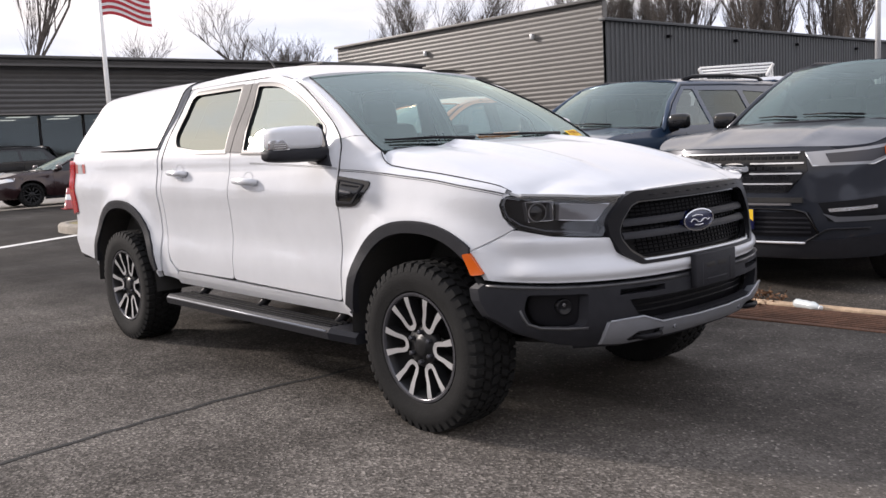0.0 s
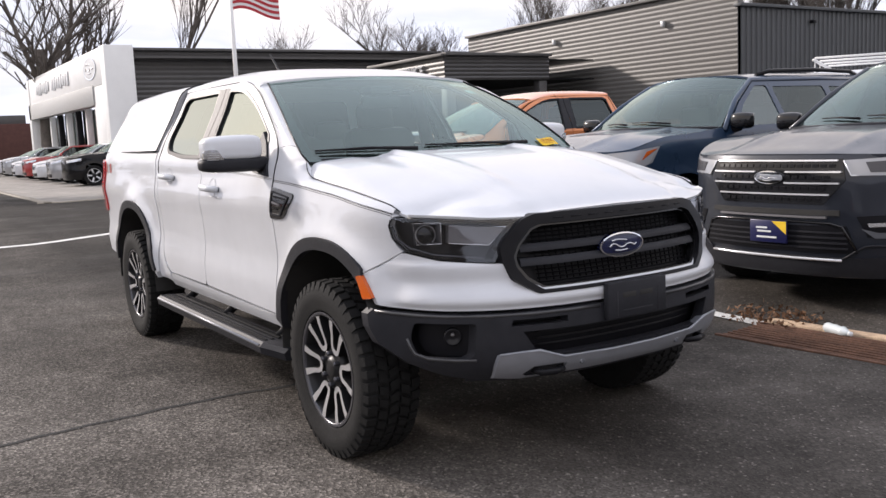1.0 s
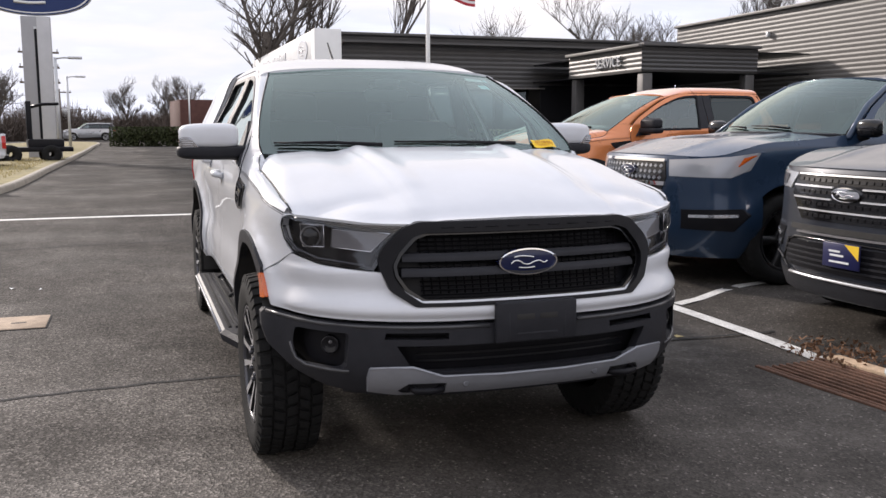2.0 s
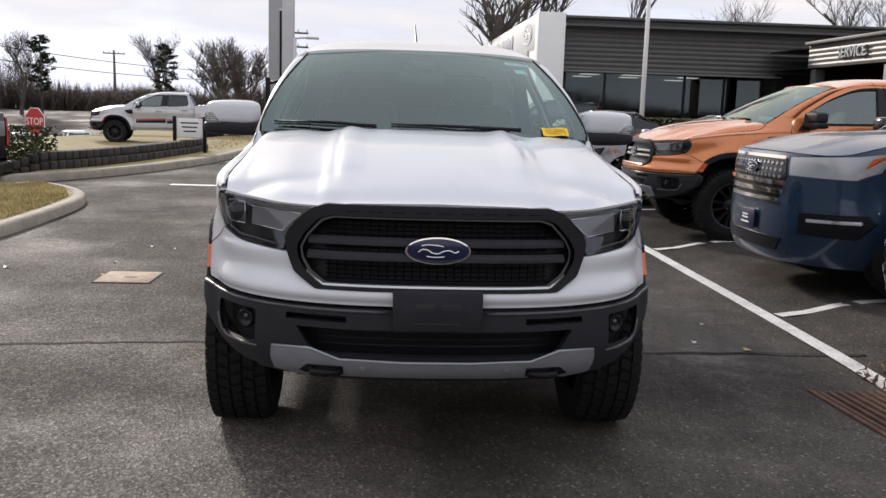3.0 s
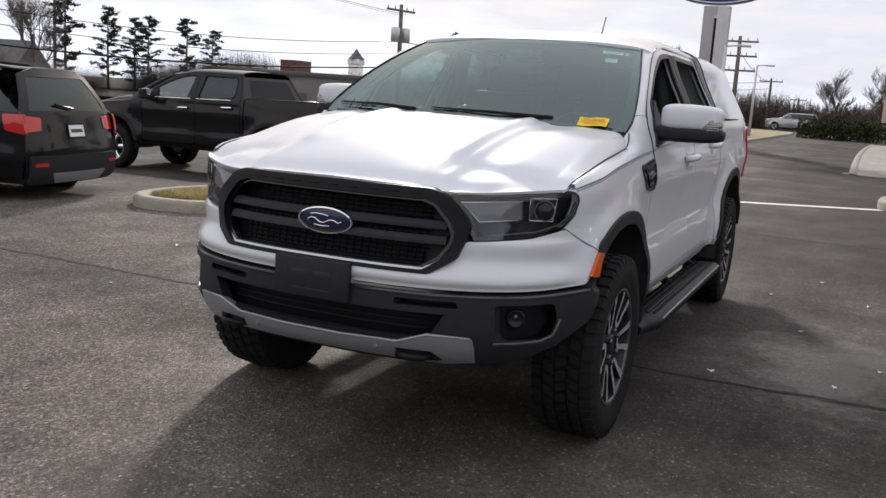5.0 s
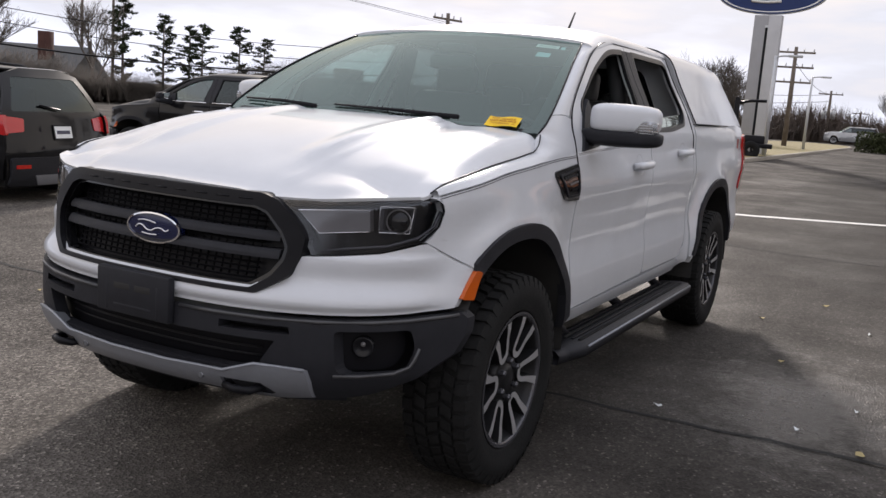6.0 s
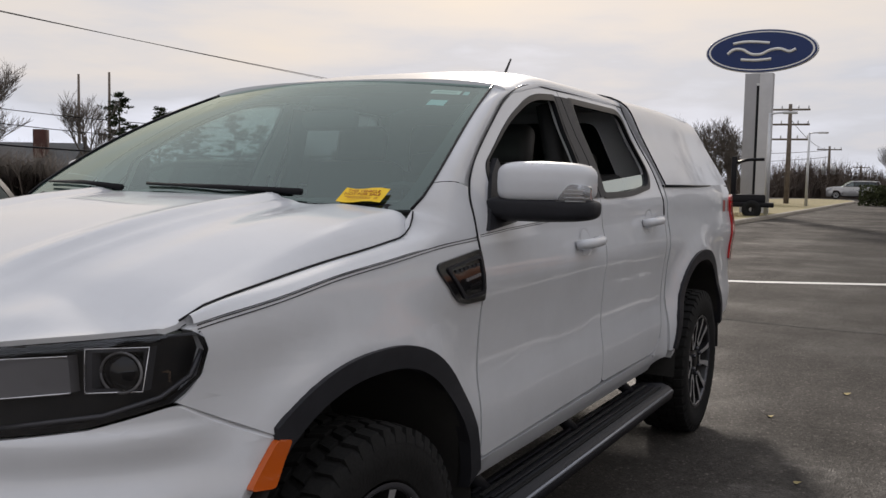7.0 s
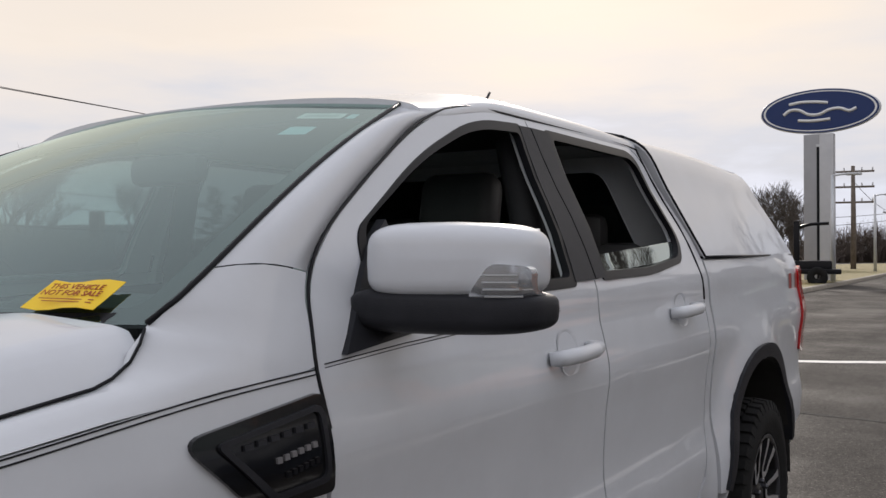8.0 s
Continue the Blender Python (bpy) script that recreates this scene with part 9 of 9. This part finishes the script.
# across the road
for x, y, h, sd in ((-66.6, -30.6, 6.0, 31), (-67.8, -31.0, 4.8, 36), (-70, -27.3, 5.5, 32), (-75, -18.8, 5.4, 33), (-60, -68.2, 8.2, 34), (-60, -62.8, 6.8, 35), (-61, -60.5, 6.0, 40), (-60, -57.9, 6.1, 37), (-60, -53.5, 6.0, 38), (-61, -51.5, 5.2, 39)):
    pine(x, y, h * 1.08, sd, 0.30 if x < -62 else 0.15)
for x, y, h, sd in ((-70, -28.9, 5.0, 41), (-82, -21, 6.0, 42), (-48, -58, 6, 43), (-40, -62, 7.5, 44), (-60, -9.6, 4.2, 45), (-62, -10.6, 4.6, 46), (-64, -12.2, 4.5, 47), (-110, 3, 6, 48), (-105, -2, 5.5, 49), (-36, -58, 7, 50), (-58, -11.2, 3.8, 52), (-100, 5.5, 5.5, 53)):
    bare_tree(x, y, h * 1.3, sd, 0.5, "leafless roadside tree with fine twigs")


def thicket(name, pts, n, h, label, seed, w=0.05, mat=None):
    """A far belt of winter brush."""
    rg = random.Random(seed)
    bm = bmesh.new()
    for _ in range(n):
        t = rg.random() * (len(pts) - 1)
        i = int(t)
        p = Vector(pts[i]).lerp(Vector(pts[i + 1]), t - i) + Vector((rg.gauss(0, 1.5), rg.gauss(0, 1.5)))
        z = ground_z(0, max(-60, min(60, p.y)))
        hh = h * rg.uniform(0.35, 1.0) * (0.75 + 0.25 * math.sin(t * 3.1) + 0.2 * math.sin(t * 7.7))
        q = Vector((p.x + rg.gauss(0, 0.5), p.y + rg.gauss(0, 0.5), z + hh))
        bm.faces.new([bm.verts.new((p.x - w, p.y - w, z)), bm.verts.new((p.x + w, p.y + w, z)), bm.verts.new(q)])
        for _ in range(4):
            s = Vector((p.x, p.y, z)).lerp(q, rg.uniform(0.2, 0.8))
            e = s + Vector((rg.gauss(0, 0.6), rg.gauss(0, 0.6), rg.uniform(0.3, 1.0)))
            bm.faces.new([bm.verts.new(s - Vector((0.03, 0.03, 0))), bm.verts.new(s + Vector((0.03, 0.03, 0))), bm.verts.new(e)])
    return tagged(finish(bm, name, mat or M_TWIG, smooth=False), label, "brush", kind="stuff")


thicket("far_woods", [(-20, -75), (-55, -74), (-75, -50), (-86, -30), (-96, -16), (-110, 2), (-112, 22)], 16000, 4.2, "belt of brown winter brush along the road", 3)
M_BRUSH = stuff("brown_brush", (0.060, 0.042, 0.032), 0.95, var=0.35, scale=0.4)
thicket("roadside_brush", [(-20, -45), (-29, -40), (-38, -38.5), (-46, -37.5)], 8000, 3.2, "low brown brush along the far edge of the lot", 17, 0.07, M_BRUSH)
thicket("roadside_brush", [(-30, -66), (-55, -72), (-66, -60), (-67, -48), (-72, -36)], 12000, 4.6, "dense brown winter brush below the pines", 13, 0.10, M_BRUSH)
thicket("far_woods", [(-150, -90), (-170, -40), (-175, 10), (-160, 50)], 5000, 5.5, "distant belt of bare woods on the horizon", 5)

# added out of view, only for glass and paint to reflect
thicket("far_woods", [(12, -60), (34, -40), (40, 0), (38, 35), (20, 70)], 12000, 4.5, "unseen belt of bare woods added behind the camera for reflections", 7)

# ---------------- far buildings ----------------
bank = thing("bank_building", pose(-61.0, -43.6, -1.9, 0, 0, 30), "long low grey building with a flat roof", "building")
part("wall", cube(0, 3.5, 2.05, 7, 19, 4.1, 0.03), stuff("grey_render", (0.17, 0.165, 0.16), 0.8, var=0.1, scale=0.6), bank)
part("roof", cube(0, 3.5, 4.27, 7.5, 19.5, 0.34, 0.03), M_SIDING, bank)
part("end_panel", cube(0.3, 11.0, 2.2, 7, 4.6, 4.36, 0.03), stuff("pale_render", (0.30, 0.29, 0.28), 0.8), bank)
part("sign_mark", cube(3.83, 11.2, 3.25, 0.04, 1.0, 0.40, 0.02), M_REDLENS, bank)
for k in range(5):
    part("window", cube(3.52, -4.4 + 2.8 * k, 2.0, 0.06, 1.6, 1.5, 0.01), M_SHOPGLASS, bank)
tow = thing("clock_tower", Matrix.Translation((-110, -66.0, -1.6)) @ Matrix.Scale(0.72, 4), "white square cupola with a dark pointed roof", "tower")
part("shaft", cube(0, 0, 4.6, 2.2, 2.2, 9.2, 0.05), M_PANELWHITE, tow)
part("belfry", cube(0, 0, 9.6, 2.6, 2.6, 1.0, 0.05), M_PANELWHITE, tow)
part("spire", lathe([(2.1, 10.1), (1.3, 10.7), (0.6, 11.5), (0.02, 12.2)], 4, "z"), M_SIDING_V, tow, smooth=False)
brk = thing("brick_building", pose(-98, 8.6, -0.6, 0, 0, 5), "dark red brick building with a flat roof", "building")
part("wall", cube(0, 0, 2.4, 8, 11, 4.8, 0.03), M_BRICK, brk)
part("roof_block", cube(0, 1.5, 5.2, 4, 3, 1.0, 0.03), M_SIDING, brk)
hse = thing("house", pose(-46, -64.5, -3.6, 0, 0, 25), "brown house with a gabled roof among trees", "house")
part("wall", cube(0, 0, 2.2, 8, 11, 4.4, 0.03), stuff("brown_clapboard", (0.12, 0.085, 0.07), 0.85, var=0.15), hse)
bm = bmesh.new()
a = [bm.verts.new(p) for p in ((-4.3, -6, 4.4), (4.3, -6, 4.4), (0, -6, 7.2), (-4.3, 6, 4.4), (4.3, 6, 4.4), (0, 6, 7.2))]
for f in ((0, 1, 2), (3, 5, 4), (0, 2, 5, 3), (1, 4, 5, 2), (0, 3, 4, 1)):
    bm.faces.new([a[i] for i in f])
part("roof", bm, M_SIDING_V, hse, smooth=False)
part("chimney", cube(1.5, 3, 7.0, 0.9, 0.9, 2.4, 0.02), M_BRICK, hse)
chm = thing("brick_house", pose(-95, -66.0, -3.6), "red brick block with a flat top beyond the road", "building")
part("wall", cube(0, 0, 4.0, 3.5, 2.4, 8.4, 0.05), M_BRICK, chm)

# ---------------- papers and stickers on the white truck ----------------
sheet = thing("notice_sheet", truck.matrix_world.copy(), "yellow paper notice lying on the foot of the windscreen", "notice")
sy = lambda u, w: ws_pt(0.795 + 0.082 * u, 0.062 + 0.036 * w - 0.004 * u, 0.010 + 0.004 * math.sin(3 * u))
part("paper", skin([(-1, -1), (1, -1), (1, 1), (-1, 1)], sy, (), 0.5, (0, 0, -0.001), out=(1, 0, 1)), M_SHEET_Y, sheet)
c0 = sy(0, 0)
ux = (sy(1, 0) - sy(-1, 0)).normalized()
vz = (sy(0, 1) - sy(0, -1))
vz = (vz - ux * vz.dot(ux)).normalized()
nz = ux.cross(vz)
face_m = Matrix(((ux.x, vz.x, nz.x, 0), (ux.y, vz.y, nz.y, 0), (ux.z, vz.z, nz.z, 0), (0, 0, 0, 1)))
for txt, dv, sz in (("THIS VEHICLE", 0.0125, 0.0160), ("NOT FOR SALE", -0.0025, 0.0160)):
    words(txt, sz, Matrix.Translation(c0 + vz * dv + nz * 0.004) @ face_m, M_INKRED, sheet, depth=0.0003)
for k in range(2):
    bm = bmesh.new()
    q = [c0 + ux * x + vz * z + nz * 0.003 for x, z in ((-0.05 + 0.01 * k, -0.0135 - 0.006 * k), (0.05, -0.0135 - 0.006 * k), (0.05, -0.0155 - 0.006 * k), (-0.05 + 0.01 * k, -0.0155 - 0.006 * k))]
    bm.faces.new([bm.verts.new(p) for p in q])
    part("text_bar", bm, M_INKRED, sheet)
for nm, a0, a1, v0, v1, mt, lab in (("sticker", 0.70, 0.86, 0.875, 0.920, M_PAPER, "small white paper sticker inside the windscreen"), ("sticker", 0.74, 0.83, 0.745, 0.805, M_PALEBLUE, "small pale blue sticker inside the windscreen"), ("sticker", 0.875, 0.905, 0.875, 0.915, M_PALEBLUE, "tiny pale blue sticker inside the windscreen")):
    stk = thing(nm, truck.matrix_world.copy(), lab, "sticker", "windscreen stickers")
    part("paper", skin([(a0, v0), (a1, v0), (a1, v1), (a0, v1)], lambda a, v: ws_pt(a, v, -0.005), (), 0.1, out=(1, 0, 1)), mt, stk)
    if mt is M_PAPER:
        part("text_bar", skin([(a0 + 0.02, v0 + 0.012), (a1 - 0.02, v0 + 0.012), (a1 - 0.02, v1 - 0.012), (a0 + 0.02, v1 - 0.012)], lambda a, v: ws_pt(a, v, -0.0045), (), 0.1, out=(1, 0, 1)), M_GALVL, stk)
# badge on the bed side, as plain bars
for s in (1, -1):
    for k, (x0, x1, z0, z1) in enumerate(((-3.93, -3.99, 1.185, 1.255), (-4.01, -4.08, 1.185, 1.255), (-4.10, -4.16, 1.185, 1.255))):
        part("badge_bar", skin([(x0, z0), (x1, z0), (x1 - 0.01, z1), (x0 - 0.01, z1)], lambda x, z: Vector((x, s * (side_y(x, z) + 0.003), z)), (), 0.1, out=(0, s, 0)), M_BADGE if k != 1 else M_GALVL, truck)
for s in (1, -1):
    part("reveal_line", tube([(x, s * (side_y(x, 1.345) - 0.01), 1.340) for x in (-2.68, -3.4, -4.22)], 0.004, 6), M_TRIM, truck)
